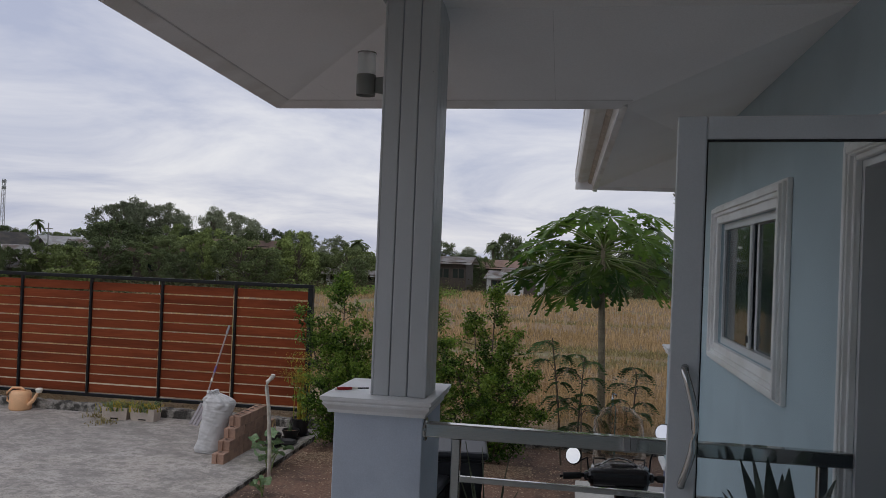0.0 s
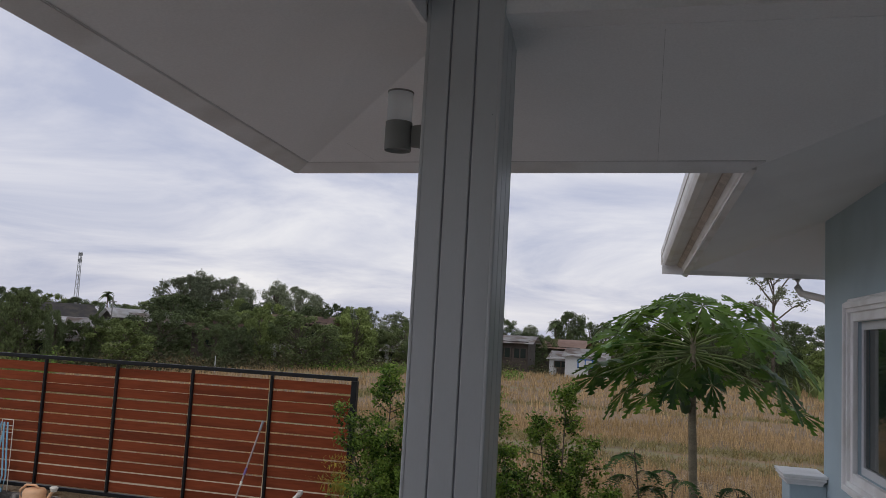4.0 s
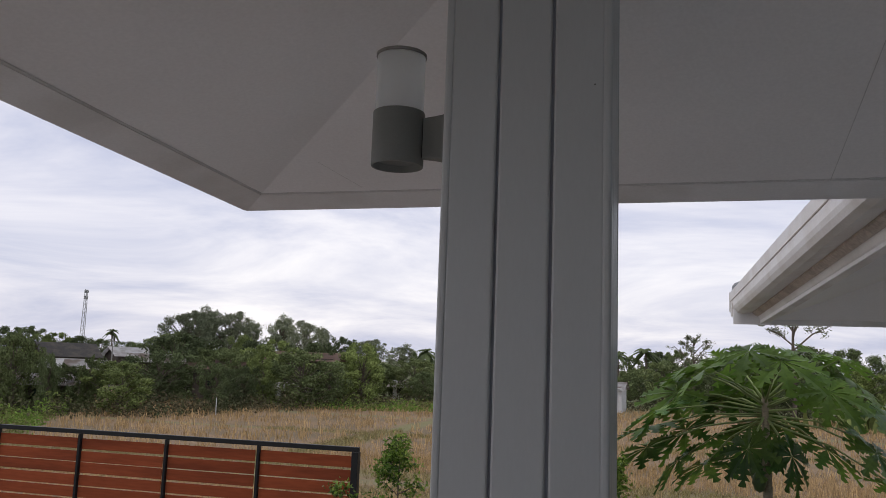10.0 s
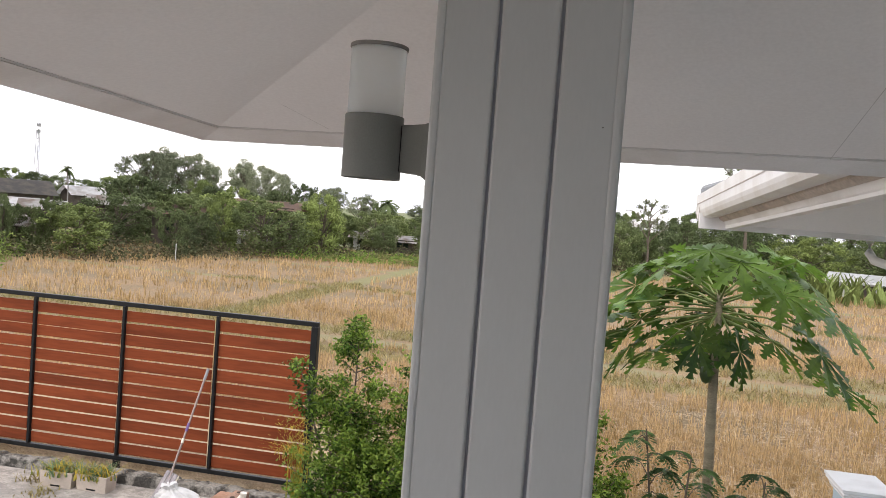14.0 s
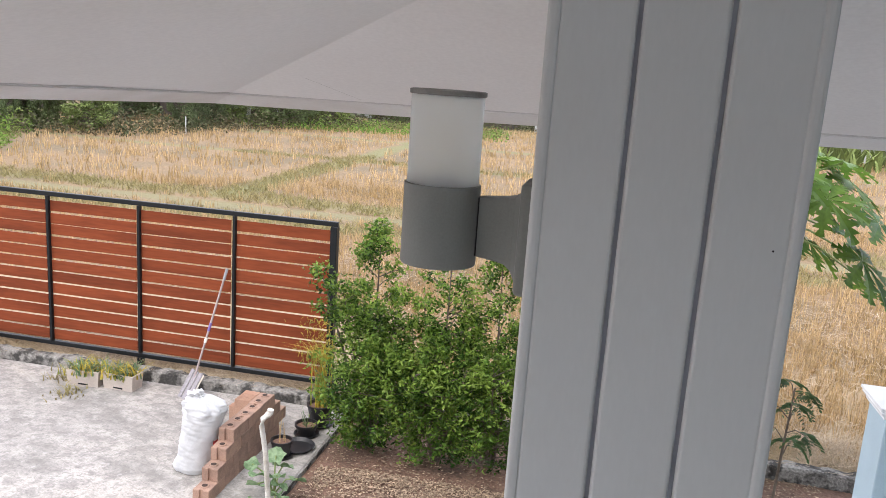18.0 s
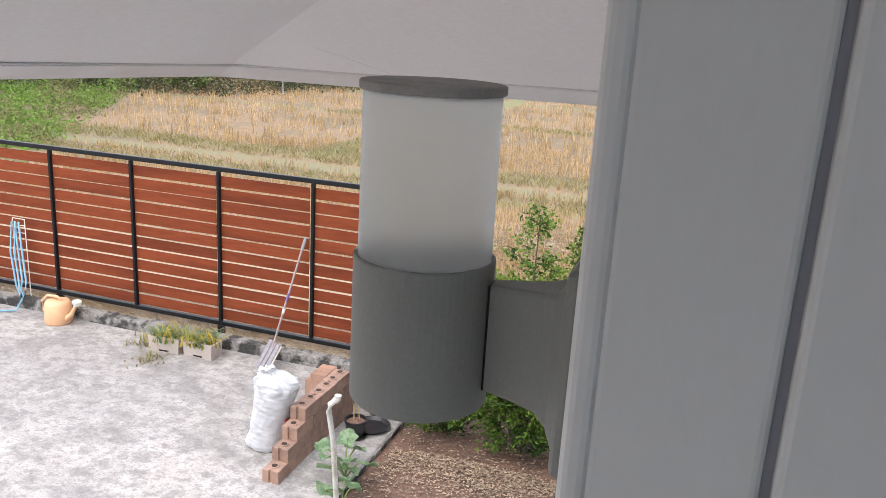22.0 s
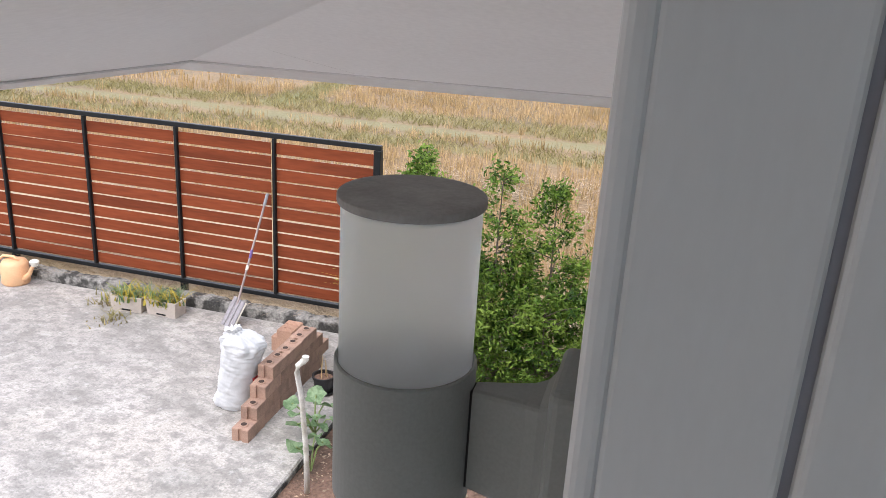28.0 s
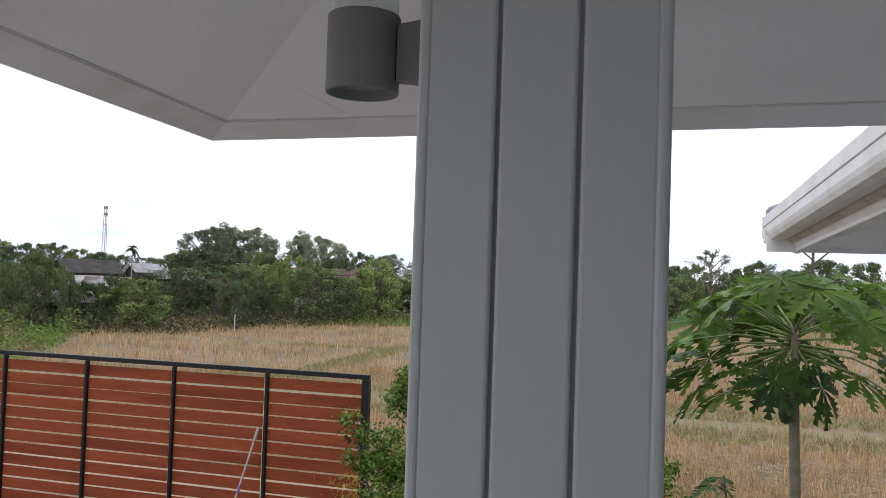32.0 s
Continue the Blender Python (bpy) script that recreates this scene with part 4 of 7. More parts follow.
d1 = thing("door_1", (WX - 0.001, 0, 0), "white moulded door surround at a dim doorway", "door frame", kind="structure")
bm = bmesh.new()
for dx, a, b_ in ((0.03, 0.0, 0.15), (0.05, 0.02, 0.09), (0.06, 0.03, 0.065)):
    box(bm, -dx, 0, DOOR[1] + a, DOOR[1] + b_, 0, 2.0 + b_, 0.004)
    box(bm, -dx, 0, DOOR[0] - b_, DOOR[0] - a, 0, 2.0 + b_, 0.004)
    box(bm, -dx + 0.001, 0, DOOR[0] - a, DOOR[1] + a, 2.0 + a, 2.0 + b_, 0.004)
part("casing", bm, M_TRIM, d1)
bm = B(0.0, 0.15, DOOR[1] - 0.03, DOOR[1], 0, 2.0)
box(bm, 0, 0.15, DOOR[0], DOOR[0] + 0.03, 0, 2.0); box(bm, 0, 0.15, DOOR[0] + 0.03, DOOR[1] - 0.03, 1.97, 2.0)
part("jamb", bm, M_ALU, d1)

leaf = thing("glass_door", (1.9138, -1.189, 0.0), "open white aluminium door with clear glass and chrome pull", "door")
leaf.rotation_euler = (0, 0, math.atan2(0.093, -0.748))
LW = 0.870
part("stile", B(LW - 0.085, LW, -0.022, 0.022, 0.012, 1.972, 0.004), M_ALU, leaf)
part("stile", B(0.01, 0.085, -0.022, 0.022, 0.012, 1.972, 0.004), M_ALU, leaf)
part("rail", B(0.0855, LW - 0.0855, -0.021, 0.021, 1.905, 1.972, 0.004), M_ALU, leaf)
part("rail", B(0.0855, LW - 0.0855, -0.021, 0.021, 0.012, 0.20, 0.004), M_ALU, leaf)
g = part("pane", B(0.08, LW - 0.08, -0.003, 0.003, 0.19, 1.91), M_GLASS, leaf, "clear glass pane")
g.visible_shadow = False
part("gasket", B(LW - 0.089, LW - 0.085, -0.012, 0.012, 0.20, 1.905), M_RUBBER, leaf)
part("gasket", B(0.0855, LW - 0.0895, -0.012, 0.012, 1.900, 1.905), M_RUBBER, leaf)
for s in (1,):
    pts = [(LW - 0.045, s * 0.02, 1.235), (LW - 0.045, s * 0.045, 1.232)] + [(LW - 0.045 - 0.034 * math.sin(math.pi * q / 10), s * (0.05 + 0.016 * math.sin(math.pi * q / 10)), 1.225 - 0.032 * q) for q in range(11)] + [(LW - 0.045, s * 0.045, 0.898), (LW - 0.045, s * 0.02, 0.895)]
    part("handle", T(pts, 0.0115, 12), M_CHROME, leaf, "bowed chrome pull", smooth=True)
part("lock_cylinder", T([(LW - 0.045, -0.03, 0.83), (LW - 0.045, 0.03, 0.83)], 0.016, 16), M_CHROME, leaf)

# ---- the fence ----
fence = thing("fence", (-2.44, 6.13, -0.42), "black steel fence with horizontal red-brown boards", "fence")
N, PITCH = 10, 0.121
part("top_rail", B(-10.04, 0, -0.022, 0.022, 1.522, 1.566, 0.004), M_BLACK, fence)
part("bottom_rail", B(-10.04, -0.062, -0.022, 0.022, -0.016, 0.026, 0.003), M_BLACK, fence)
part("post", B(-0.065, -0.001, -0.030, 0.045, -0.20, 1.5215, 0.004), M_BLACK, fence)
for k in range(1, N + 1):
    x = -0.02 - 1.0 * k
    part("post", B(x - 0.014, x + 0.014, -0.026, 0.02, 0.0265, 1.5215, 0.003), M_BLACK, fence)
    if k % 2 == 0:
        part("leg", B(x - 0.028, x + 0.028, -0.022, 0.03, -0.22, -0.0205), M_BLACK, fence)
bme = bpy.data.meshes.new("board")
bb = B(-0.4975, 0.4975, -0.004, 0.004, -0.0528, 0.0528, 0.0015)
bb.to_mesh(bme); bb.free()
bme.materials.append(M_BOARD)
bme.materials.append(M_BOARDEDGE)
for p in bme.polygons:               # brightness put into the long edges' colour, to lift the gap lines
    p.material_index = 1 if abs(p.normal.z) > 0.9 else 0
for k in range(N):
    for j in range(12):
        ob = new("board", bme)
        ob.parent = fence
        w = (-0.02 - 0.54 - 1.0 * k) if k else -0.55
        gap = 0.006 * (j == 10)
        ob.location = (w if k else -0.545, 0.012, 0.095 + PITCH * j + random.uniform(-0.0025, 0.0025) - gap)
        ob.rotation_euler = (0, random.uniform(-0.0022, 0.0022), 0)
        if not k:
            ob.scale = (0.95, 1, 1)

# ---- yard things ----
bw = thing("brick_wall", (-2.683, 4.06, DRIVE), "low stepped stack of clay interlocking bricks", "brick stack")


def brick_mesh():
    """Interlocking brick, 250 x 125 x 100: end notches and two cored holes with raised rims."""
    bm = bmesh.new()
    l, w, h, n_ = 0.1235, 0.0625, 0.0985, 0.011
    outline = [(-w, -l), (-n_ - 0.004, -l), (-n_, -l + 0.014), (n_, -l + 0.014), (n_ + 0.004, -l), (w, -l), (w, l), (n_ + 0.004, l), (n_, l - 0.014), (-n_, l - 0.014), (-n_ - 0.004, l), (-w, l)]
    lo, hi, hi2 = [[bm.verts.new((x * s, y * s, z)) for x, y in outline] for s, z in ((1, 0), (1, h - 0.004), (0.965, h))]
    m = len(outline)
    for a, c_ in ((lo, hi), (hi, hi2)):
        for k in range(m):
            bm.faces.new((a[k], a[(k + 1) % m], c_[(k + 1) % m], c_[k]))
    bm.faces.new(hi2); bm.faces.new(lo[::-1])
    for yy in (-0.0625, 0.0625):
        ring = [[bm.verts.new((r * math.cos(k * math.pi / 5), yy + r * math.sin(k * math.pi / 5), z)) for k in range(10)] for r, z in ((0.036, h + 0.0005), (0.032, h + 0.008), (0.021, h + 0.008))]
        for a, c_ in zip(ring, ring[1:]):
            for k in range(10):
                bm.faces.new((a[k], a[(k + 1) % 10], c_[(k + 1) % 10], c_[k]))
    bmesh.ops.recalc_face_normals(bm, faces=bm.faces)
    me = bpy.data.meshes.new("brick")
    bm.to_mesh(me); bm.free()
    me.materials.append(M_BRICK)
    return me


BR = brick_mesh()
# Near-black disc on the closed brick top, standing for the shade down the hole.
core = bpy.data.meshes.new("core_hole")
hb = lathe([(0, 0.1075), (0.0212, 0.1075), (0.0212, 0.09)], 10)
hb.to_mesh(core); hb.free()
core.materials.append(M_HOLE)
for j, (y0, y1) in enumerate(((0.0, 1.47), (0.137, 1.47), (0.272, 1.47), (0.397, 1.37))):
    n = int((y1 - y0) / 0.25)
    for k in range(n):
        ob = new("brick", BR)
        ob.parent = bw
        yy = y0 + 0.125 + 0.25 * k
        ob.location = (random.uniform(-0.003, 0.003), yy, 0.1 * j)
        ob.rotation_euler = (0, 0, random.uniform(-0.012, 0.012))
        if j == 3 or k == 0:
            for h in (-0.0625, 0.0625):
                if j == 3 or h < 0:
                    hole = new("core_hole", core)
                    hole.parent = ob
                    hole.location = (0, h, 0.0012)

pile = thing("hollow_brick_pile", (-3.05, 5.53, DRIVE), "small pile of ribbed orange hollow bricks", "brick pile")
rib = bmesh.new()
box(rib, -0.07, 0.07, -0.035, 0.035, 0, 0.062)
for k in range(5):
    box(rib, -0.0702, 0.0702, -0.034 + 0.0145 * k, -0.024 + 0.0145 * k, 0.062, 0.067)
ribm = bpy.data.meshes.new("brick")
rib.to_mesh(ribm); rib.free()
ribm.materials.append(M_BRICK2)
for j in range(3):
    for k in range(3):
        ob = new("brick", ribm)
        ob.parent = pile
        ob.location = (-0.02 + random.uniform(-0.006, 0.006) + 0.05 * (j == 2), -0.08 + 0.078 * k, 0.067 * j)
        ob.rotation_euler = (0, 0, random.uniform(-0.06, 0.06))


def sack(at):
    root = thing("white_sack", at, "full white woven plastic sack, tied at the top", "sack")
    prof = [(0.02, 0.0), (0.128, 0.005), (0.148, 0.04), (0.150, 0.14), (0.154, 0.24), (0.160, 0.34), (0.170, 0.44), (0.172, 0.51), (0.158, 0.555), (0.128, 0.585), (0.090, 0.610), (0.058, 0.628), (0.046, 0.640), (0.055, 0.660), (0.060, 0.675), (0.03, 0.672), (0.0, 0.665)]
    bm = bmesh.new()
    fine = []
    for (r0, z0), (r1, z1) in zip(prof, prof[1:]):
        for q in range(11):
            t = q / 11
            fine.append((r0 + (r1 - r0) * t, z0 + (z1 - z0) * t))
    n = 72
    rings = []
    for r, z in fine:
        ring = []
        for k in range(n):
            a = 2 * math.pi * k / n
            crease = 0.006 * noise.noise(Vector((math.cos(a) * 1.3 + z * 1.5, math.sin(a) * 1.3, z * 14 + 3 * math.sin(a * 2)))) + 0.007 * noise.noise(Vector((math.cos(a) * 1.1, math.sin(a) * 1.1 + z * 2, z * 58 + 1.5 * math.sin(a + 1)))) + 0.005 * noise.noise(Vector((math.cos(a) * 2.4, math.sin(a) * 2.4, z * 95)))
            pleat = 0.022 * min(1, max(0, z - 0.46) / 0.1) * math.sin(a * 9 + 3 * noise.noise(Vector((math.cos(a), math.sin(a), z * 7)))) * min(1, r * 7)
            rr = r * 0.93 + crease * 0.7 + pleat + 0.008 * noise.noise(Vector((math.cos(a) * 1.5, math.sin(a) * 1.5, z * 4)))
            foot = 0.05 * max(0, 1 - z / 0.12) * (1 if math.cos(a) < -0.6 else 0)
            over = 0.10 * max(0, z - 0.53) / 0.14          # the tied neck flops over to one side
            drop = 0.045 * max(0, z - 0.57) / 0.1 * (0.5 + 0.5 * noise.noise(Vector((math.cos(a) * 2, math.sin(a) * 2, 3))))
            ring.append(bm.verts.new(((rr + foot) * math.cos(a) + 0.10 * (z / 0.6) ** 1.3 - over, rr * 0.9 * math.sin(a) + 0.02 * z - 0.3 * over, z - drop * (1 - 0.6 * math.cos(a)))))
        rings.append(ring)
    for a, c_ in zip(rings, rings[1:]):
        for k in range(n):
            bm.faces.new((a[k], a[(k + 1) % n], c_[(k + 1) % n], c_[k]))
    bm.faces.new(rings[0][::-1]); bm.faces.new(rings[-1])
    bmesh.ops.recalc_face_normals(bm, faces=bm.faces)
    part("bag", bm, M_SACK, root, smooth=True)
    part("tie", T([(0.032 + 0.052 * math.cos(a), -0.012 + 0.047 * math.sin(a), 0.615 + 0.014 * math.cos(a)) for a in [k * math.pi / 6 for k in range(13)]], 0.004, 6), M_SACK, root)
    part("red_mark", B(0.170, 0.182, -0.03, 0.03, 0.20, 0.27), M_RED, root, "red printed patch")


sack((-2.97, 4.5, DRIVE))

mop = thing("flat_mop", (-3.72, 5.70, DRIVE), "flat mop with a metal handle leaning on the fence", "mop")
top, foot = Vector((0.20, 0.40, 1.19)), Vector((0.03, 0.06, 0.12))
part("handle", T([foot, top], 0.0105, 10), material("mop_handle", (0.36, 0.29, 0.27), 0.35, 0.1, 20, 90, 0.05, metal=0.4), mop)
part("grip", T([foot.lerp(top, 0.46), foot.lerp(top, 0.53)], 0.0135, 10), M_MOPPURPLE, mop, "purple grip")
part("grip", T([foot.lerp(top, 0.90), top], 0.0145, 10), M_TOWER, mop)
part("collar", T([foot.lerp(top, 0.36), foot.lerp(top, 0.40)], 0.014, 10), M_CREAM, mop)
tilt = Matrix.Translation((0.02, 0.05, 0.1)) @ Euler((radians(58), 0, radians(-32))).to_matrix().to_4x4()
part("frame", B(-0.10, 0.10, -0.15, 0.15, -0.008, 0.008, 0.004, 1, tilt), M_CREAM, mop)
for x in (-0.07, 0.0, 0.07):
    part("pad", B(x - 0.028, x + 0.028, -0.155, 0.155, 0.008, 0.022, 0.006, 2, tilt), M_MOPPAD, mop)

pipe = thing("bent_pipe", (-2.015, 3.74, -0.63), "weathered white water pipe with a bent top", "pipe")
part("pipe", T([(0, 0, 0), (0.005, -0.02, 0.3), (-0.01, -0.05, 0.7), (-0.03, -0.075, 0.90), (-0.02, -0.08, 0.95), (0.015, -0.08, 0.985)], [0.02, 0.018, 0.017, 0.017, 0.018, 0.017], 12), M_PVC, pipe, smooth=True)
part("elbow", T([(0.012, -0.08, 0.98), (0.028, -0.08, 1.0), (0.03, -0.08, 1.02)], 0.021, 12), M_PVC, pipe)


def plant_pot(at, r, h, label, saucer=True):
    root = thing("plant_pot", at, label, "plant pot", "pots beside the brick stack")
    part("pot", lathe([(0, 0.012), (r * 0.72, 0.012), (r * 0.74, 0.012), (r, h - 0.02), (r * 1.07, h - 0.02), (r * 1.07, h), (r * 0.95, h), (r * 0.9, h - 0.03), (0, h - 0.03)], 28), M_POT, root)
    if saucer:
        part("saucer", lathe([(0, 0.0), (r * 0.95, 0.0), (r * 1.15, 0.022), (r * 1.12, 0.022), (r * 0.92, 0.008), (0, 0.008)], 28), M_POT, root)
    part("potting_soil", lathe([(0, h - 0.022), (r * 0.91, h - 0.026), (r * 0.91, h - 0.032), (0, h - 0.032)], 20), M_SOIL, root)
    return root


def blades(name, root, count, spread, height, mat, seed, width=0.006, lean=0.35, z0=0.0, top=None):
    """Thin arching leaves growing from one spot."""
    g = np.random.default_rng(seed)
    v, f = [], []
    for k in range(count):
        a, ll, h = g.uniform(0, 2 * math.pi), g.uniform(0.2, 1.0) * lean, height * g.uniform(0.55, 1.0)
        bx, by = g.normal(0, spread, 2)
        s = np.array([-math.sin(a), math.cos(a)]) * width
        for q in range(4):
            t = q / 3
            cx, cy, cz = bx + math.cos(a) * ll * h * t * t * 1.6, by + math.sin(a) * ll * h * t * t * 1.6, z0 + h * (t - 0.25 * ll * t * t)
            w = (1 - t * 0.85)
            v += [(cx + s[0] * w, cy + s[1] * w, cz), (cx - s[0] * w, cy - s[1] * w, cz)]
        o = len(v) - 8
        f += [(o + 2 * q, o + 2 * q + 1, o + 2 * q + 3, o + 2 * q + 2) for q in range(3)]
    ob = sheet(name, v, f, mat, root)
    return ob


p1 = plant_pot((-2.36, 5.60, DRIVE), 0.11, 0.2, "black plastic pot with a yellow-green feathery plant")
blades("foliage", p1, 60, 0.04, 0.66, M_YELLOW, 3, 0.006, 0.12, 0.17)
blades("feathery_tip", p1, 110, 0.07, 0.20, M_YELLOW, 4, 0.004, 1.3, 0.62)
tips = np.column_stack([rng.normal(0, 0.10, 260), rng.normal(0, 0.09, 260), rng.uniform(0.60, 0.98, 260)])
lv, lf = leaf_cloud(tips, 0.055, rng, 0.1, 0.9, 0.14)
tagged(sheet("plume", lv, lf, M_YELLOW, p1), kind="stuff")
p2 = plant_pot((-2.39, 5.36, DRIVE), 0.095, 0.11, "low black plastic pot on a saucer")
blades("shoots", p2, 6, 0.02, 0.18, M_SQUASH, 4, 0.006, 0.3, 0.08)
sc = thing("pot_saucer", (-2.37, 5.10, DRIVE), "empty black plastic saucer", "saucer", "pots beside the brick stack")
part("dish", lathe([(0, 0.0), (0.12, 0.0), (0.15, 0.03), (0.146, 0.032), (0.118, 0.008), (0, 0.008)], 32), M_POT, sc)
p3 = plant_pot((-2.43, 4.92, DRIVE), 0.085, 0.15, "black plastic pot with thin seedlings")
blades("shoots", p3, 7, 0.02, 0.33, M_STRAW, 5, 0.004, 0.35, 0.11)


def squash(at, seed, count, reach, leaf=1.0):
    root = thing("squash_plant", at, "young squash plant with broad mottled leaves", "squash plant")
    g = random.Random(seed)
    for k in range(count):
        a, d, h = g.uniform(0, 6.28), g.uniform(0.4, 1) * reach, g.uniform(0.12, 0.36) * leaf
        tip = Vector((d * math.cos(a), d * math.sin(a), h))
        part("stalk", T([(0, 0, 0.0), tip * 0.5 + Vector((0, 0, 0.06)), tip], 0.006, 6), M_PETIOLE, root)
        bm = bmesh.new()
        r = g.uniform(0.075, 0.115) * leaf
        mid = bm.verts.new((0, 0, -0.012))
        ring = [bm.verts.new((r * (1 + 0.12 * math.sin(5 * q) - (0.45 if i == 0 else 0)) * math.cos(q), r * (1 + 0.12 * math.sin(5 * q) - (0.45 if i == 0 else 0)) * math.sin(q), 0.018 * math.sin(3 * q + k))) for i, q in enumerate([2 * math.pi * j / 16 for j in range(16)])]
        for j in range(16):
            bm.faces.new((mid, ring[j], ring[(j + 1) % 16]))
        m = Matrix.Translation(tip) @ Euler((g.uniform(-0.7, 0.5), g.uniform(-0.6, 0.6), a + math.pi)).to_matrix().to_4x4()
        bmesh.ops.transform(bm, matrix=m, verts=bm.verts)
        part("leaf", bm, M_SQUASH, root, smooth=True)


squash((-2.24, 4.34, DRIVE), 3, 8, 0.20, 0.82)
squash((-2.10, 3.98, -0.65), 5, 4, 0.12, 0.7)
squash((-1.9, 3.3, -0.645), 9, 3, 0.1, 0.6)


def planter(at, turn, seed):
    root = thing("planter_box", at, "beige plastic planter box with grassy plants", "planter", "planter boxes by the kerb")
    root.rotation_euler = (0, 0, turn)
    bm = bmesh.new()
    o, i_ = [[(-x, -y), (x, -y), (x, y), (-x, y)] for x, y in ((0.165, 0.085), (0.15, 0.07))]
    lo = [bm.verts.new((x * 0.92, y * 0.92, 0.0)) for x, y in o]
    hi = [bm.verts.new((x, y, 0.15)) for x, y in o]
    inn = [bm.verts.new((x, y, 0.15)) for x, y in i_]
    bot = [bm.verts.new((x, y, 0.11)) for x, y in i_]
    for a, c_ in ((lo, hi), (hi, inn), (inn, bot)):
        for k in range(4):
            bm.faces.new((a[k], a[(k + 1) % 4], c_[(k + 1) % 4], c_[k]))
    bm.faces.new(lo[::-1]); bm.faces.new(bot)
    bmesh.ops.recalc_face_normals(bm, faces=bm.faces)
    part("box", bm, M_PLANTER, root)
    part("slot", B(-0.05, 0.05, -0.0815, -0.079, 0.012, 0.026), M_BLACK, root)
    part("potting_soil", B(-0.148, 0.148, -0.068, 0.068, 0.10, 0.122), M_SOIL, root)
    blades("grass_leaves", root, 100, 0.075, 0.13, M_SQUASH, seed, 0.009, 0.95, 0.115)
    blades("yellow_leaves", root, 110, 0.085, 0.13, M_YELLOW, seed + 1, 0.009, 1.0, 0.115)


planter((-4.76, 5.70, DRIVE), radians(4), 11)
planter((-4.40, 5.73, DRIVE), radians(-2), 14)
wd = thing("weed_clump", (-4.75, 5.42, DRIVE), "small weeds growing out of the concrete", "weeds")
blades("leaves", wd, 60, 0.09, 0.07, M_GRASS, 21, 0.008, 1.0)
wd2 = thing("weed_clump", (-5.05, 5.72, DRIVE), "small weeds growing out of the concrete", "weeds")
blades("leaves", wd2, 50, 0.08, 0.09, M_GRASS, 22, 0.007, 1.0)

can = thing("watering_can", (-6.17, 5.80, DRIVE), "orange plastic watering can with a cream rose", "watering can")
part("body", lathe([(0, 0), (0.125, 0.0), (0.135, 0.02), (0.13, 0.2), (0.11, 0.235), (0.06, 0.245), (0, 0.24)], 28), M_CAN, can, smooth=True)
part("spout", T([(0.11, -0.02, 0.06), (0.20, -0.03, 0.13), (0.27, -0.04, 0.24)], [0.03, 0.022, 0.016], 12), M_CAN, can)
part("rose", lathe([(0, 0.0), (0.03, 0.0), (0.048, 0.045), (0.03, 0.06), (0, 0.062)], 18, (0.285, -0.04, 0.235)), M_CREAM, can, "cream sprinkler rose")
part("handle", T([(-0.10, 0, 0.05), (-0.19, 0, 0.1), (-0.2, 0, 0.2), (-0.12, 0, 0.27), (0.0, 0, 0.275), (0.06, 0, 0.24)], 0.014, 10), M_CAN, can, smooth=True)

hose = thing("garden_hose", (-6.87, 6.02, DRIVE), "light blue garden hose hung over a rack by the fence", "hose")
for k in range(2):
    x = -0.05 + 0.05 * k
    part("loop", T([(x, 0.0, 0.92 - 0.02 * k), (x - 0.02, -0.03, 0.6), (x + 0.05, -0.06, 0.25 - 0.03 * k), (x + 0.12, -0.08, 0.12), (x + 0.13, -0.05, 0.3), (x + 0.06, -0.01, 0.7), (x + 0.03, 0.01, 0.92)], 0.010, 8), M_HOSE, hose, smooth=True)
part("trailing_end", T([(0.10, -0.08, 0.12), (0.12, -0.2, 0.02), (-0.1, -0.32, 0.012), (-0.35, -0.33, 0.012), (-0.55, -0.2, 0.012)], 0.010, 8), M_HOSE, hose, smooth=True)
for x in (-0.06, 0.10):
    part("rack_upright", T([(x, 0.03, 0.0), (x, 0.02, 0.95)], 0.005, 8), M_CREAM, hose)
for z in (0.80, 0.88, 0.95):
    part("rack_bar", T([(-0.06, 0.02, z), (0.10, 0.02, z)], 0.004, 8), M_CREAM, hose)

tub = thing("wheelbarrow", (-7.42, 5.45, DRIVE), "blue plastic wheelbarrow with a pale tube frame", "wheelbarrow")
part("tray", lathe([(0, 0.14), (0.18, 0.14), (0.27, 0.36), (0.285, 0.37), (0.255, 0.36), (0.17, 0.155), (0, 0.155)], 24, squash=0.8), M_TUB, tub)
part("frame", T([(-0.5, 0.15, 0.3), (0.1, 0.2, 0.12), (0.3, 0.2, 0.05), (0.33, 0.0, 0.05), (0.3, -0.2, 0.05), (0.1, -0.2, 0.12), (-0.5, -0.15, 0.3)], 0.014, 10), M_CREAM, tub, smooth=True)
part("leg", T([(0.2, 0.19, 0.1), (0.22, 0.2, 0.0)], 0.014, 8), M_CREAM, tub)
part("leg", T([(0.2, -0.19, 0.1), (0.22, -0.2, 0.0)], 0.014, 8), M_CREAM, tub)

tester = thing("screwdriver", (-0.235, 0.10, 0.9075), "red-handled screwdriver lying on the coping", "screwdriver")
ax = Vector((0.85, 0.45, 0)).normalized()
part("handle", T([-0.075 * ax, -0.06 * ax, -0.005 * ax], [0.006, 0.0075, 0.0068], 10), M_RED, tester)
part("butt", T([-0.085 * ax, -0.0755 * ax], 0.0062, 10), M_CREAM, tester)
part("collar", T([-0.005 * ax, 0.022 * ax], 0.0058, 10), M_CREAM, tester)
part("shank", T([0.022 * ax, 0.075 * ax], 0.0035, 8), M_BLACK, tester)

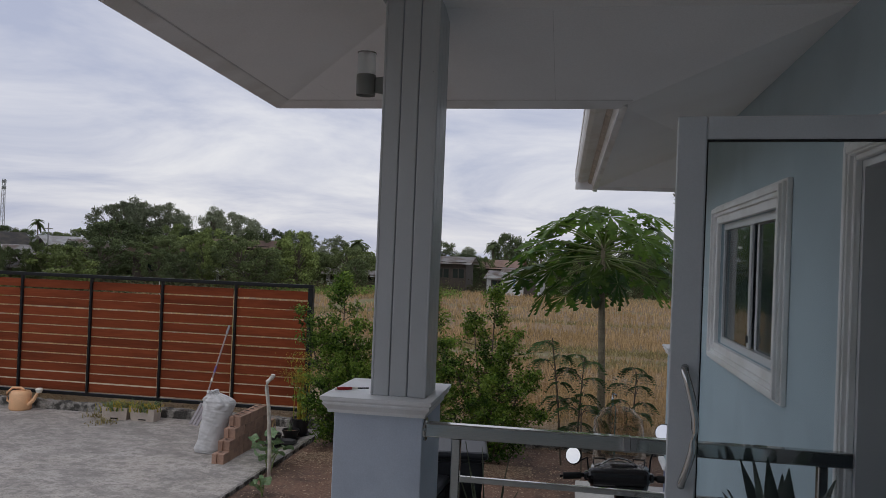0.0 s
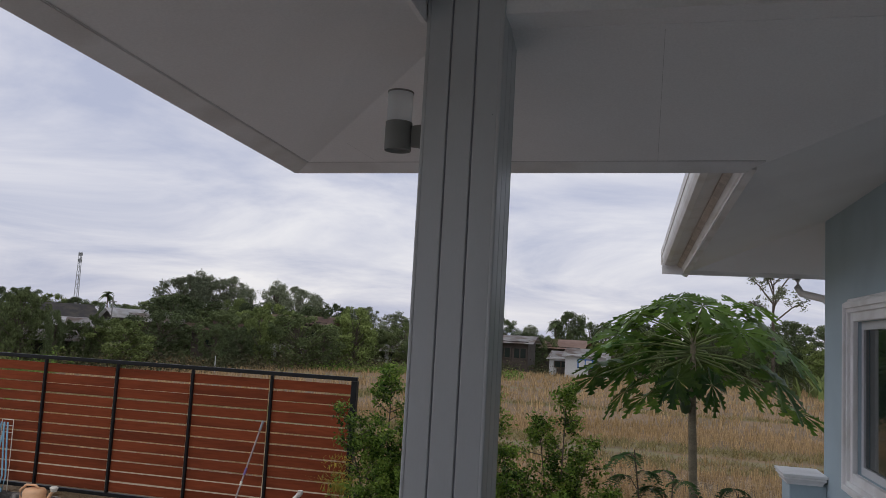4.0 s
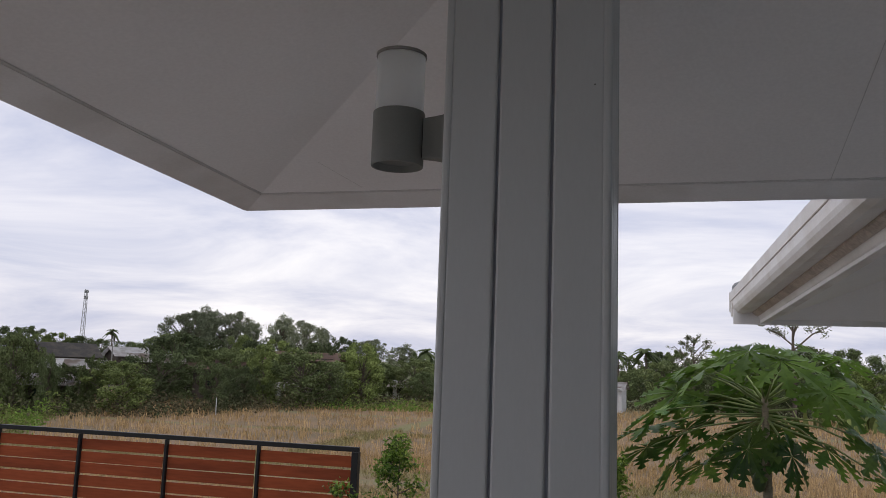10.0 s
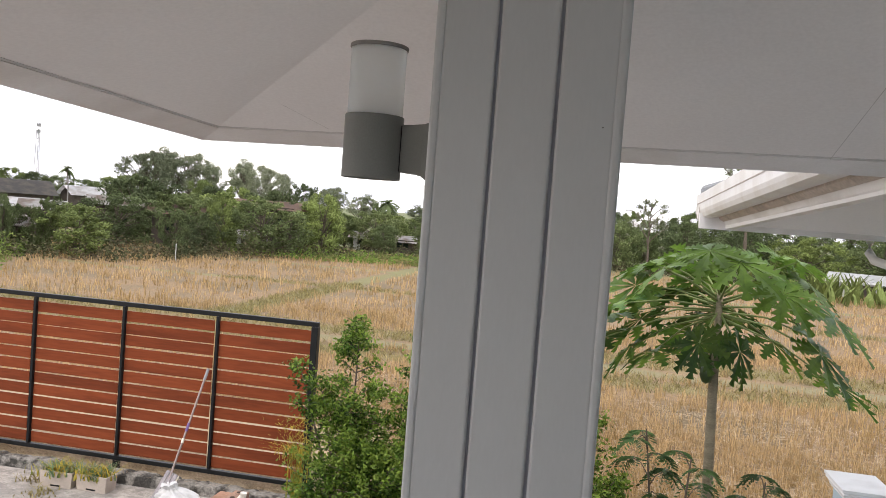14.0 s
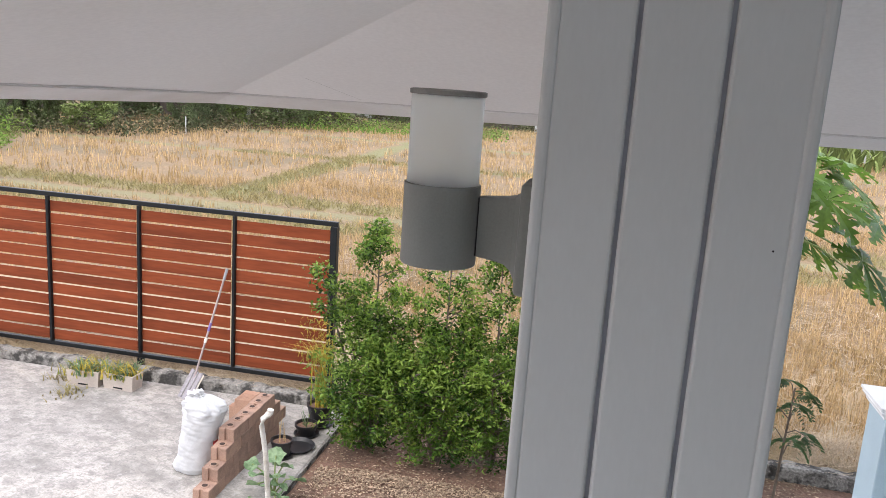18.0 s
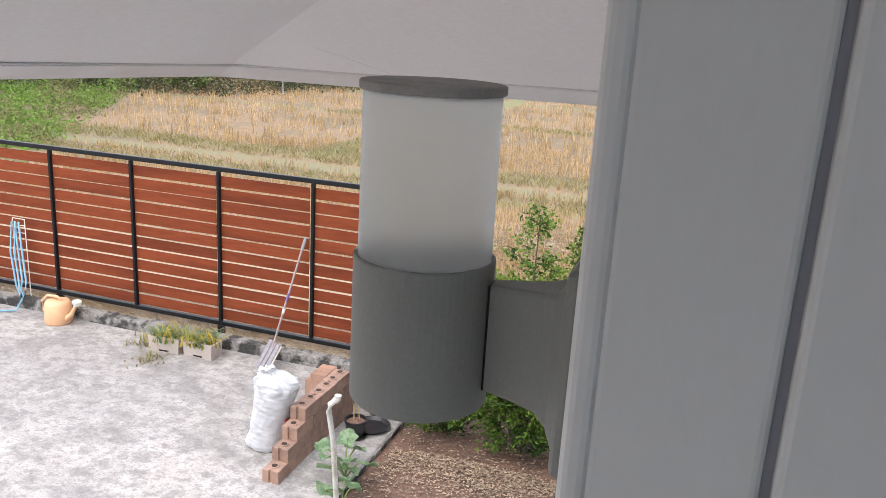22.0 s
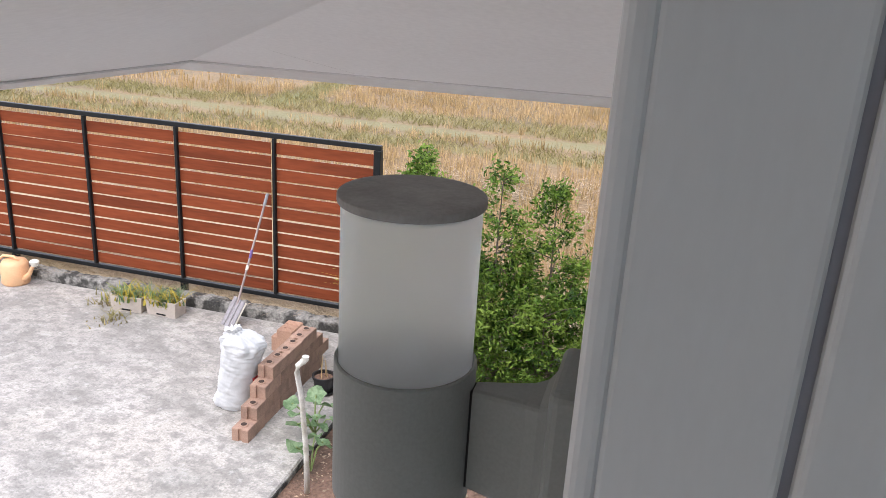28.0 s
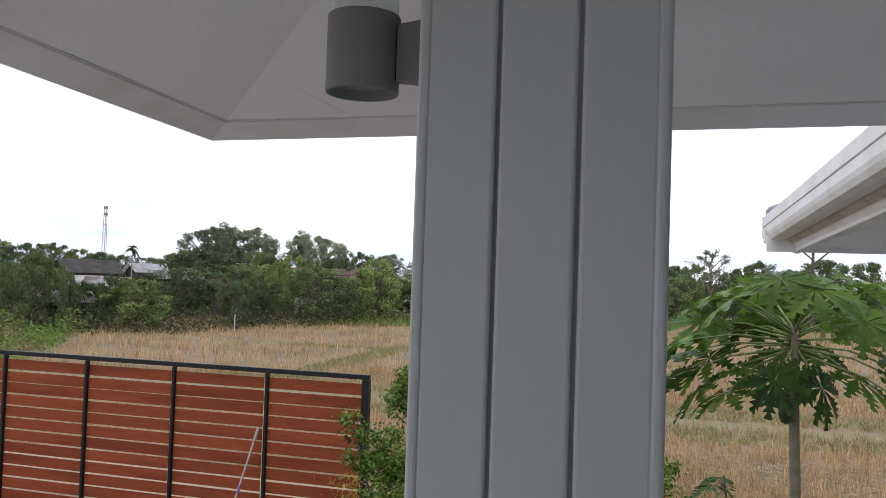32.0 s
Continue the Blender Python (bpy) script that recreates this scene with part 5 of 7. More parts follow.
# ---- bins, motorcycle, porch plant ----
def wheelie_bin(at, turn, h, label):
    root = thing("wheelie_bin", at, label, "bin", "bins behind the pedestal")
    root.rotation_euler = (0, 0, turn)
    bm = bmesh.new()
    lo = [bm.verts.new(p) for p in ((-0.17, -0.19, 0.03), (0.17, -0.19, 0.03), (0.17, 0.19, 0.03), (-0.17, 0.19, 0.03))]
    hi = [bm.verts.new(p) for p in ((-0.23, -0.25, h), (0.23, -0.25, h), (0.23, 0.25, h), (-0.23, 0.25, h))]
    for k in range(4):
        bm.faces.new((lo[k], lo[(k + 1) % 4], hi[(k + 1) % 4], hi[k]))
    bm.faces.new(lo[::-1]); bm.faces.new(hi)
    bmesh.ops.bevel(bm, geom=bm.edges[:], offset=0.02, segments=2, affect='EDGES')
    part("body", bm, M_BIN, root)
    part("lid", B(-0.25, 0.25, -0.28, 0.27, h + 0.002, h + 0.05, 0.02, 2), M_BIN, root, "scuffed dark lid")
    for x in (-0.19, 0.19):
        part("wheel", T([(x - 0.02, 0.2, 0.09), (x + 0.02, 0.2, 0.09)], 0.09, 16), M_RUBBER, root)


wheelie_bin((0.02, 1.42, -0.65), radians(8), 1.0, "dark grey wheelie bin with a scuffed lid")
wheelie_bin((-0.18, 0.92, -0.65), radians(-4), 0.86, "black wheelie bin, lower than the other")

bike = thing("motorcycle", (0.91, 1.09, -0.585), "black and silver small motorcycle with windshield and mirrors", "motorcycle")
bike.rotation_euler = (radians(-4), 0, radians(40))
# local: +x forwards, handlebar at x = 0.30, z about 0.9
for x, nm in ((0.62, "front"), (-0.60, "rear")):
    w = part("wheel", T([(x, -0.03, 0.28), (x, 0.03, 0.28)], 0.22, 28), M_BIKEGREY, bike)
    ring = [(x + 0.24 * math.cos(a), 0, 0.28 + 0.24 * math.sin(a)) for a in [k * math.pi / 14 for k in range(29)]]
    part("tyre", T(ring, 0.042, 10, False), M_RUBBER, w, smooth=True)
part("seat", B(-0.58, -0.06, -0.13, 0.13, 0.67, 0.79, 0.055, 4), M_RUBBER, bike, "black padded seat")
part("rear_body", B(-0.70, 0.0, -0.11, 0.11, 0.45, 0.675, 0.05, 3), M_BIKE, bike)
part("leg_shield", B(0.14, 0.28, -0.13, 0.13, 0.30, 0.64, 0.05, 3), M_BIKEGREY, bike, "silver leg shield")
part("front_mudguard", B(0.42, 0.86, -0.06, 0.06, 0.50, 0.58, 0.03, 3), M_BIKE, bike)
part("fork", T([(0.38, -0.08, 0.72), (0.62, -0.08, 0.28)], 0.02, 8), M_CHROME, bike)
part("fork", T([(0.38, 0.08, 0.72), (0.62, 0.08, 0.28)], 0.02, 8), M_CHROME, bike)
part("steering_column", B(0.26, 0.40, -0.07, 0.07, 0.50, 0.80, 0.03, 2), M_BIKE, bike)
part("headlight_cowl", B(0.22, 0.48, -0.20, 0.20, 0.77, 0.93, 0.07, 4), M_BIKE, bike)
part("instrument_cowl", B(0.14, 0.34, -0.21, 0.21, 0.84, 0.945, 0.045, 4), M_BIKE, bike)
part("handlebar", T([(0.20, -0.33, 0.885), (0.24, -0.18, 0.89), (0.25, 0.18, 0.89), (0.20, 0.33, 0.885)], 0.013, 10), M_BLACK, bike, smooth=True)
for s in (-1, 1):
    part("grip", T([(0.19, s * 0.37, 0.885), (0.215, s * 0.25, 0.888)], 0.02, 12), M_RUBBER, bike)
    part("lever", T([(0.25, s * 0.22, 0.885), (0.275, s * 0.30, 0.88), (0.25, s * 0.40, 0.87)], 0.006, 8), M_BLACK, bike)
    part("switch_block", B(0.18, 0.24, s * 0.2 - 0.03, s * 0.2 + 0.03, 0.865, 0.915, 0.012, 2), M_BIKE, bike)
    rise = 1.15 if s < 0 else 1.0
    part("mirror_stalk", T([(0.23, s * 0.2, 0.90), (0.23, s * 0.21, 0.99), (0.22, s * 0.26, rise - 0.03)], 0.006, 8), M_BLACK, bike, smooth=True)
    mt = Matrix.Translation((0.215, s * 0.30, rise)) @ Euler((0, radians(-76), radians(-30))).to_matrix().to_4x4()
    bm = lathe([(0, -0.02), (0.036, -0.016), (0.054, 0.0), (0.052, 0.006), (0, 0.004)], 20, squash=1.25)
    bmesh.ops.transform(bm, matrix=mt, verts=bm.verts)
    mh = part("mirror_shell", bm, M_BIKE, bike, smooth=True)
    bm = lathe([(0, 0.007), (0.047, 0.007), (0.047, 0.0055), (0, 0.005)], 20, squash=1.25)
    bmesh.ops.transform(bm, matrix=mt, verts=bm.verts)
    part("mirror_glass", bm, M_MIRROR, mh)
    part("brake_cable", T([(0.25, s * 0.18, 0.89), (0.33, s * 0.17, 0.97), (0.40, s * 0.10, 0.96), (0.42, s * 0.06, 0.86)], 0.005, 6), M_BLACK, bike, smooth=True)
lens = lathe([(0, 0.012), (0.05, 0.010), (0.072, 0.004), (0.075, 0.0)], 24, squash=1.7)
bmesh.ops.transform(lens, matrix=Matrix.Translation((0.225, 0, 0.944)) @ Matrix.Rotation(radians(-14), 4, 'Y'), verts=lens.verts)
part("instrument_lens", lens, M_MIRRORDARK, bike, "dark glossy instrument lens", smooth=True)
part("instrument_trim", T([(0.30, -0.13, 0.935), (0.345, -0.06, 0.965), (0.355, 0, 0.972), (0.345, 0.06, 0.965), (0.30, 0.13, 0.935)], 0.007, 8), M_CHROME, bike, "bright trim arch", smooth=True)
ws = bmesh.new()
rows = []
for q in range(6):
    t = q / 5
    hw = 0.19 - 0.03 * t - (0.06 if q == 5 else 0)
    rows.append([ws.verts.new((0.50 - 0.16 * t - 0.06 * (u / 3 - 1) ** 2, hw * (u / 3 - 1), 0.90 + 0.38 * t)) for u in range(7)])
for a, c_ in zip(rows, rows[1:]):
    for k in range(6):
        ws.faces.new((a[k], a[k + 1], c_[k + 1], c_[k]))
bmesh.ops.solidify(ws, geom=ws.faces[:], thickness=0.003)
sh = part("windshield", ws, glass("smoky_windshield", (0.88, 0.83, 0.78), 0.0, 1.06), bike, "smoky clear windshield", smooth=True)
sh.visible_shadow = False
bk = bmesh.new()
for k in range(9):
    tube(bk, [(0.40 + 0.03 * k, -0.17, 0.50), (0.40 + 0.03 * k, -0.17, 0.72)], 0.003, 5)
    tube(bk, [(0.40 + 0.03 * k, 0.17, 0.50), (0.40 + 0.03 * k, 0.17, 0.72)], 0.003, 5)
for k in range(12):
    tube(bk, [(0.64, -0.17 + 0.031 * k, 0.50), (0.64, -0.17 + 0.031 * k, 0.72)], 0.003, 5)
for z in (0.50, 0.61, 0.72):
    tube(bk, [(0.40, -0.17, z), (0.64, -0.17, z), (0.64, 0.17, z), (0.40, 0.17, z)], 0.004, 5)
part("front_basket", bk, M_CREAM, bike, "white wire basket")

# the front end is steered to the left
steer = Matrix.Translation((0.25, 0, 0)) @ Matrix.Rotation(radians(46), 4, 'Z') @ Matrix.Diagonal((1, 0.86, 1, 1)) @ Matrix.Translation((-0.25, 0, 0))
for ob in list(bike.children_recursive):
    if ob.name.split(".")[0] in ("handlebar", "grip", "lever", "switch_block", "mirror_stalk", "mirror_shell", "mirror_glass", "brake_cable", "instrument_lens", "instrument_trim", "windshield", "instrument_cowl", "headlight_cowl"):
        ob.data.transform(steer)

pp = thing("potted_plant", (1.58, -0.32, 0.0), "dark strap-leaved plant in a pot on the porch", "potted plant")
part("pot", lathe([(0, 0), (0.13, 0), (0.17, 0.26), (0.18, 0.28), (0.155, 0.28), (0.15, 0.25), (0, 0.25)], 28), M_POT, pp)
g = random.Random(4)
for k in range(24):
    a, h, ln = g.uniform(0, 6.28), g.uniform(0.36, 0.62), g.uniform(0.08, 0.42)
    bm = bmesh.new()
    prev = None
    for q in range(6):
        t = q / 5
        cx, cy, cz = math.cos(a) * ln * t ** 1.5 + 0.03 * math.cos(a), math.sin(a) * ln * t ** 1.5 + 0.03 * math.sin(a), 0.24 + h * t - 0.1 * ln * t * t
        w = 0.046 * math.sin(math.pi * (0.22 + 0.78 * t)) ** 0.8 + 0.001
        row = [bm.verts.new((cx - math.sin(a) * w, cy + math.cos(a) * w, cz)), bm.verts.new((cx - 0.01 * math.cos(a), cy - 0.01 * math.sin(a), cz - 0.006)), bm.verts.new((cx + math.sin(a) * w, cy - math.cos(a) * w, cz))]
        if prev:
            bm.faces.new((prev[0], prev[1], row[1], row[0])); bm.faces.new((prev[1], prev[2], row[2], row[1]))
        prev = row
    part("leaf", bm, M_AGAVE, pp, smooth=True)

tp = thing("twiggy_plant", (0.40, 0.22, 0.0), "thin grey-green stems in a small dark pot behind the railing", "potted plant")
part("pot", lathe([(0, 0), (0.07, 0), (0.09, 0.14), (0.10, 0.15), (0.085, 0.15), (0.08, 0.13), (0, 0.13)], 20), M_POT, tp)
for k in range(14):
    a, r1, h = g.uniform(0, 6.28), g.uniform(0.03, 0.20), g.uniform(0.30, 0.56)
    pts = [(0.04 * math.cos(a) + r1 * math.cos(a) * t ** 1.6, 0.04 * math.sin(a) + r1 * math.sin(a) * t ** 1.6, 0.12 + h * t - 0.10 * r1 * t ** 4) for t in (0, 0.25, 0.5, 0.75, 1)]
    part("stem", T(pts, [0.005, 0.0045, 0.004, 0.003, 0.002], 6), M_TWIG, tp, smooth=True)

# ---- garden shrubs ----
def shrub(at, lobes, count, seed, size=0.041, label="dense green shrub with small glossy leaves and paler young tips"):
    """lobes: (dx, dy, height of the top, radius, foot of the foliage). Leaves crowd on short twigs and leave gaps between them."""
    root = thing("shrub", at, label, "shrub", "shrubs behind the garden bed")
    g = np.random.default_rng(seed)
    stems = bmesh.new()
    cs, tips = [], []
    weight = sum((top * (1 - t0)) * rad for dx, dy, top, rad, t0 in lobes)
    for dx, dy, top, rad, t0 in lobes:
        tube(stems, [(dx * 0.1, dy * 0.1, 0), (dx * 0.45, dy * 0.45, top * 0.45), (dx, dy, top * 0.96)], [0.016, 0.011, 0.003], 6)
        share = (top * (1 - t0)) * rad / weight
        n_tw = max(24, int(430 * share))
        m = int(count * share / n_tw)
        for k in range(n_tw):
            t = t0 + (1 - t0) * g.uniform(0.02, 1.0)
            a = g.uniform(0, 2 * math.pi)
            u1 = (t - t0) / (1 - t0)
            env = rad * min(1, 0.55 + u1 * 2.2) * (1 - (max(0, u1 - 0.35) / 0.65) ** 1.5 * 0.72)
            reach = env * (g.uniform(0.55, 1.1) + (0.35 if k % 8 == 0 else 0))
            b0 = np.array([dx * (0.1 + 0.9 * t), dy * (0.1 + 0.9 * t), top * t * 0.97])
            e0 = b0 + np.array([math.cos(a) * reach, math.sin(a) * reach, reach * g.uniform(0.1, 0.75)])
            if k % 4 == 0:
                tube(stems, [b0, (b0 + e0) / 2 + (0, 0, 0.01), e0], [0.005, 0.004, 0.0015], 4)
            u = g.uniform(0.30, 1.06, m) ** 0.6
            pts = b0 + (e0 - b0) * u[:, None] + g.normal(0, 0.030, (m, 3))
            cs.append(pts)
            tips.append(u + 0.30 * (pts[:, 2] / (top + 0.01)) + g.normal(0, 0.10) + g.normal(0, 0.06, m))
    c = np.concatenate(cs); s = np.concatenate(tips)
    young = s > np.quantile(s, 0.58)
    part("branching_stem", stems, M_BARK, root)
    for nm, sel, mt in (("leaves", ~young, M_LEAF), ("young_leaves", young, M_LEAF_TIP)):
        v, f = leaf_cloud(c[sel], size, g, 0.3, 0.45, 0.46)
        sheet(nm, v, f, mt, root)
    return root


shrub((-1.84, 5.40, -0.63), [(0.02, 0, 1.98, 0.29, 0.30), (-0.46, -0.08, 1.60, 0.19, 0.70), (-0.28, -0.04, 1.46, 0.22, 0.60), (0.22, -0.05, 1.42, 0.25, 0.30), (-0.02, -0.08, 1.16, 0.46, 0.03), (-0.12, -0.28, 0.80, 0.42, 0.0), (0.28, -0.22, 0.95, 0.42, 0.0)], 16500, 1)
shrub((-1.24, 5.36, -0.63), [(0.03, 0, 1.94, 0.29, 0.3), (-0.18, 0.02, 1.36, 0.25, 0.25), (0.20, 0.0, 1.30, 0.25, 0.25), (0.0, -0.08, 1.15, 0.42, 0.0), (-0.18, -0.28, 0.85, 0.42, 0.0), (0.25, -0.25, 0.95, 0.42, 0.0)], 12500, 2)
shrub((-0.78, 5.38, -0.63), [(-0.03, 0, 1.84, 0.31, 0.3), (0.17, -0.08, 1.28, 0.28, 0.1), (-0.2, -0.05, 1.22, 0.26, 0.15), (0.0, -0.28, 1.0, 0.44, 0.0)], 9500, 3)
shrub((-0.12, 5.20, -0.63), [(0.05, 0, 1.95, 0.22, 0.12), (-0.20, 0.05, 1.60, 0.26, 0.1), (0.28, 0, 1.45, 0.27, 0.05), (-0.38, -0.1, 1.1, 0.34, 0.0), (0.45, -0.1, 1.0, 0.36, 0.0), (0.1, -0.25, 0.95, 0.46, 0.0), (0.62, -0.1, 0.62, 0.30, 0.0)], 16000, 4)


def sapling(at, lean, top, seed, fans, label):
    """A bare dark stem; at the top and along it drooping feathery leaves on short stalks."""
    root = thing("sapling", at, label, "sapling", "saplings by the papaya")
    g = np.random.default_rng(seed)
    part("stem", T([(0, 0, 0), (lean * 0.4, 0, top * 0.5), (lean, 0.02, top)], [0.012, 0.010, 0.006], 6), M_BARK, root)
    for k in range(fans):
        t = 0.42 + 0.58 * (k + g.uniform(0, 1)) / fans
        a, ln = k * 2.4 + g.uniform(-0.9, 0.9), g.uniform(0.06, 0.26)
        b0 = np.array([lean * t, 0.01, top * t])
        e0 = b0 + np.array([math.cos(a) * ln, math.sin(a) * ln, g.uniform(0.02, 0.14)])
        part("stalk", T([b0, (b0 + e0) / 2 + (0, 0, 0.03), e0], [0.005, 0.004, 0.003], 5), M_BARK, root)
        v, f = [tuple(e0)], []
        for q in range(7):                   # the drooping ribs of one leaf, each with a row of narrow leaflets
            aa, ll = a + (q - 3) * 0.6 + g.uniform(-0.5, 0.5), g.uniform(0.10, 0.19)
            out, side = np.array([math.cos(aa), math.sin(aa)]), np.array([-math.sin(aa), math.cos(aa)])
            last = 0
            for r in range(8):
                u = 0.15 + 0.85 * r / 7
                p = e0 + np.array([out[0] * ll * u, out[1] * ll * u, ll * (0.40 * u - 1.15 * u * u)])
                o = len(v)
                v += [tuple(p), tuple(p + (0, 0, -0.003))]
                f.append((last, o, o + 1))
                for sg in (-1, 1):
                    lf = (0.072 - 0.034 * u) * g.uniform(0.8, 1.2)
                    e1 = p + np.array([*(side * sg * lf + out * lf * 0.6), -0.35 * lf])
                    wv = np.array([*(out * 0.0105), 0.002])
                    k1 = len(v)
                    v += [tuple((p + e1) / 2 + wv), tuple(e1), tuple((p + e1) / 2 - wv)]
                    f.append((o, k1, k1 + 1, k1 + 2))
                last = o
        sheet("leaf", v, f, M_FEATHER, root)


sapling((0.69, 5.25, -0.63), -0.14, 1.36, 5, 8, "thin dark-stemmed sapling with drooping feathery leaves")
sapling((0.84, 5.28, -0.63), 0.06, 1.16, 6, 7, "thin dark-stemmed sapling with drooping feathery leaves")
sapling((1.42, 5.35, -0.63), 0.04, 1.04, 8, 7, "thin sapling with drooping feathery leaves beside the papaya")
sapling((0.90, 5.05, -0.63), -0.02, 0.66, 9, 5, "low sapling with drooping feathery leaves")
tap = thing("standpipe", (1.22, 5.45, -0.63), "thin blue-green standpipe with a tap", "standpipe")
part("pipe", T([(0, 0, 0), (0.0, 0, 0.72)], 0.011, 8), material("teal_pipe", (0.10, 0.28, 0.30), 0.5), tap)
part("tap", T([(0, 0, 0.72), (0, 0, 0.78), (0.04, -0.03, 0.76)], 0.014, 8), M_CHROME, tap)


def papaya_leaf(g, r):
    """A palmate leaf cut to the stalk into nine lobes, each with narrow side teeth; the stalk is at the origin."""
    bm = bmesh.new()
    lobes = 9
    mid = bm.verts.new((0, 0, 0))
    for i in range(lobes):
        a = math.radians(-152 + 304 * i / (lobes - 1)) + g.uniform(-0.07, 0.07)
        ln = r * (1.0 - 0.36 * abs(i - (lobes - 1) / 2) / ((lobes - 1) / 2)) * g.uniform(0.86, 1.1)
        d, s = Vector((math.cos(a), math.sin(a), 0)), Vector((-math.sin(a), math.cos(a), 0))
        droop = g.uniform(0.10, 0.30)

        def at(t, w):
            return bm.verts.new(d * ln * t + s * w + Vector((0, 0, -droop * ln * t * t + 0.25 * abs(w))))
        ts = (0.28, 0.44, 0.60, 0.76, 0.90)
        spine = [mid] + [at(t, 0) for t in ts] + [at(1.04, 0)]
        wide = (0.085, 0.185, 0.235, 0.195, 0.11)
        for sg in (1, -1):
            edge_ = [at(t - 0.04, sg * w_ * r) for t, w_ in zip(ts, (0.055, 0.085, 0.095, 0.075, 0.045))]
            first = (spine[0], edge_[0], spine[1])
            bm.faces.new(first if sg > 0 else first[::-1])
            for k, t in enumerate(ts):
                tip = at(t + 0.13, sg * wide[k] * r * g.uniform(0.8, 1.15))
                nxt = edge_[k + 1] if k < 4 else spine[6]
                for fc in ((spine[k + 1], edge_[k], tip), (spine[k + 1], tip, nxt)) + (((spine[k + 1], nxt, spine[k + 2]),) if k < 4 else ()):
                    bm.faces.new(fc if sg > 0 else fc[::-1])
    return bm


def papaya(at):
    root = thing("papaya_tree", at, "papaya tree with a bare trunk and wide umbrella of cut leaves", "tree")
    g = random.Random(12)
    H = 2.42
    tr = T([(0.06, 0, 0), (0.045, 0, 0.5), (0.03, 0, 1.0), (0.01, 0, 1.6), (0, 0, H)], [0.054, 0.046, 0.041, 0.038, 0.024], 14)
    part("trunk", tr, M_TRUNK, root, smooth=True)
    for k in range(6):
        a = k * 1.3
        bm = lathe([(0, -0.095), (0.035, -0.075), (0.055, -0.02), (0.048, 0.03), (0.02, 0.07), (0, 0.075)], 12, (0.08 * math.cos(a), 0.08 * math.sin(a), H - 0.42 - 0.075 * (k % 4)))
        part("fruit", bm, M_PAPFRUIT, root, smooth=True)
    n = 30
    for k in range(n):
        t = k / (n - 1)
        a = k * 2.39996 + g.uniform(-0.2, 0.2)
        if math.sin(a) < -0.6 and t < 0.58:          # the house side has lost its lower leaves
            a = -a + 0.4
        el = radians(-24 + 64 * t ** 1.05 + g.uniform(-5, 5))
        ln = (0.96 - 0.40 * t) * g.uniform(0.86, 1.12)
        b0 = Vector((0.03 * math.cos(a), 0.03 * math.sin(a), H - 0.20 + 0.20 * t))
        d = Vector((math.cos(a) * math.cos(el), math.sin(a) * math.cos(el), math.sin(el)))
        e0 = b0 + d * ln - Vector((0, 0, 0.07 * (1 - t)))
        part("stalk", T([b0, b0 + d * ln * 0.5 + Vector((0, 0, 0.025)), e0], [0.010, 0.008, 0.006], 6), M_PETIOLE, root, smooth=True)
        bm = papaya_leaf(g, (0.42 - 0.09 * t) * g.uniform(0.85, 1.12))
        pitch = radians(36 - 22 * t) + g.uniform(-0.3, 0.3)
        m = Matrix.Translation(e0) @ Matrix.Rotation(a, 4, 'Z') @ Matrix.Rotation(pitch, 4, 'Y') @ Matrix.Rotation(g.uniform(-0.5, 0.5), 4, 'X')
        bmesh.ops.transform(bm, matrix=m, verts=bm.verts)
        part("leaf", bm, M_PAPAYA if t < 0.55 else M_PAPAYATOP, root)
    # hanging old leaves close to the trunk, on the house side
    for a, dz in ((-2.3, -0.06), (-0.7, -0.1)):
        b0 = Vector((0, 0, H - 0.14))
        e0 = Vector((0.22 * math.cos(a), 0.22 * math.sin(a), H - 0.34 + dz))
        part("stalk", T([b0, e0], 0.009, 6), M_PETIOLE, root)
        bm = papaya_leaf(g, 0.33)
        m = Matrix.Translation(e0) @ Matrix.Rotation(a, 4, 'Z') @ Matrix.Rotation(radians(66), 4, 'Y')
        bmesh.ops.transform(bm, matrix=m, verts=bm.verts)
        part("leaf", bm, M_PAPAYA, root)


papaya((1.07, 5.80, -0.64))

# ---- the field ----
def scatter(n, d0, d1, az0, az1, g):
    """Places in a fan seen from the porch, evenly over its area."""
    d = np.sqrt(g.uniform(d0 * d0, d1 * d1, n))
    a = np.radians(g.uniform(az0, az1, n))
    return d * np.sin(a), d * np.cos(a)


def in_strip(x, y):
    s = np.zeros(len(y), bool)
    for c_, h in ((17.2, 0.65), (15.9, 0.6), (14.5, 0.55), (26.9, 0.4), (36.0, 0.5)):
        s |= np.abs(y + 0.15 * np.sin(x * 0.9) - c_) < h
    s |= (np.abs(x + 9.2) < 0.5) & (y > 17)
    return s


def tufts(x, y, per, height, width, spread, g, lean=0.35):
    n = len(x)
    bx = np.repeat(x, per) + g.normal(0, spread, n * per)
    by = np.repeat(y, per) + g.normal(0, spread, n * per)
    h = height * g.uniform(0.4, 1.15, n * per)
    a = g.uniform(0, 2 * np.pi, n * per)
    tx, ty = g.normal(0, lean, n * per) * h, g.normal(0, lean, n * per) * h
    sx, sy = np.cos(a) * width / 2, np.sin(a) * width / 2
    z = np.full(n * per, GROUND)
    v = np.stack([np.column_stack([bx - sx, by - sy, z]), np.column_stack([bx + sx, by + sy, z]),
                  np.column_stack([bx + tx + sx * 0.6, by + ty + sy * 0.6, z + h]), np.column_stack([bx + tx - sx * 0.6, by + ty - sy * 0.6, z + h])], 1).reshape(-1, 3)
    i = np.arange(n * per)[:, None] * 4
    return v.tolist(), (i + [0, 1, 2, 3]).tolist()


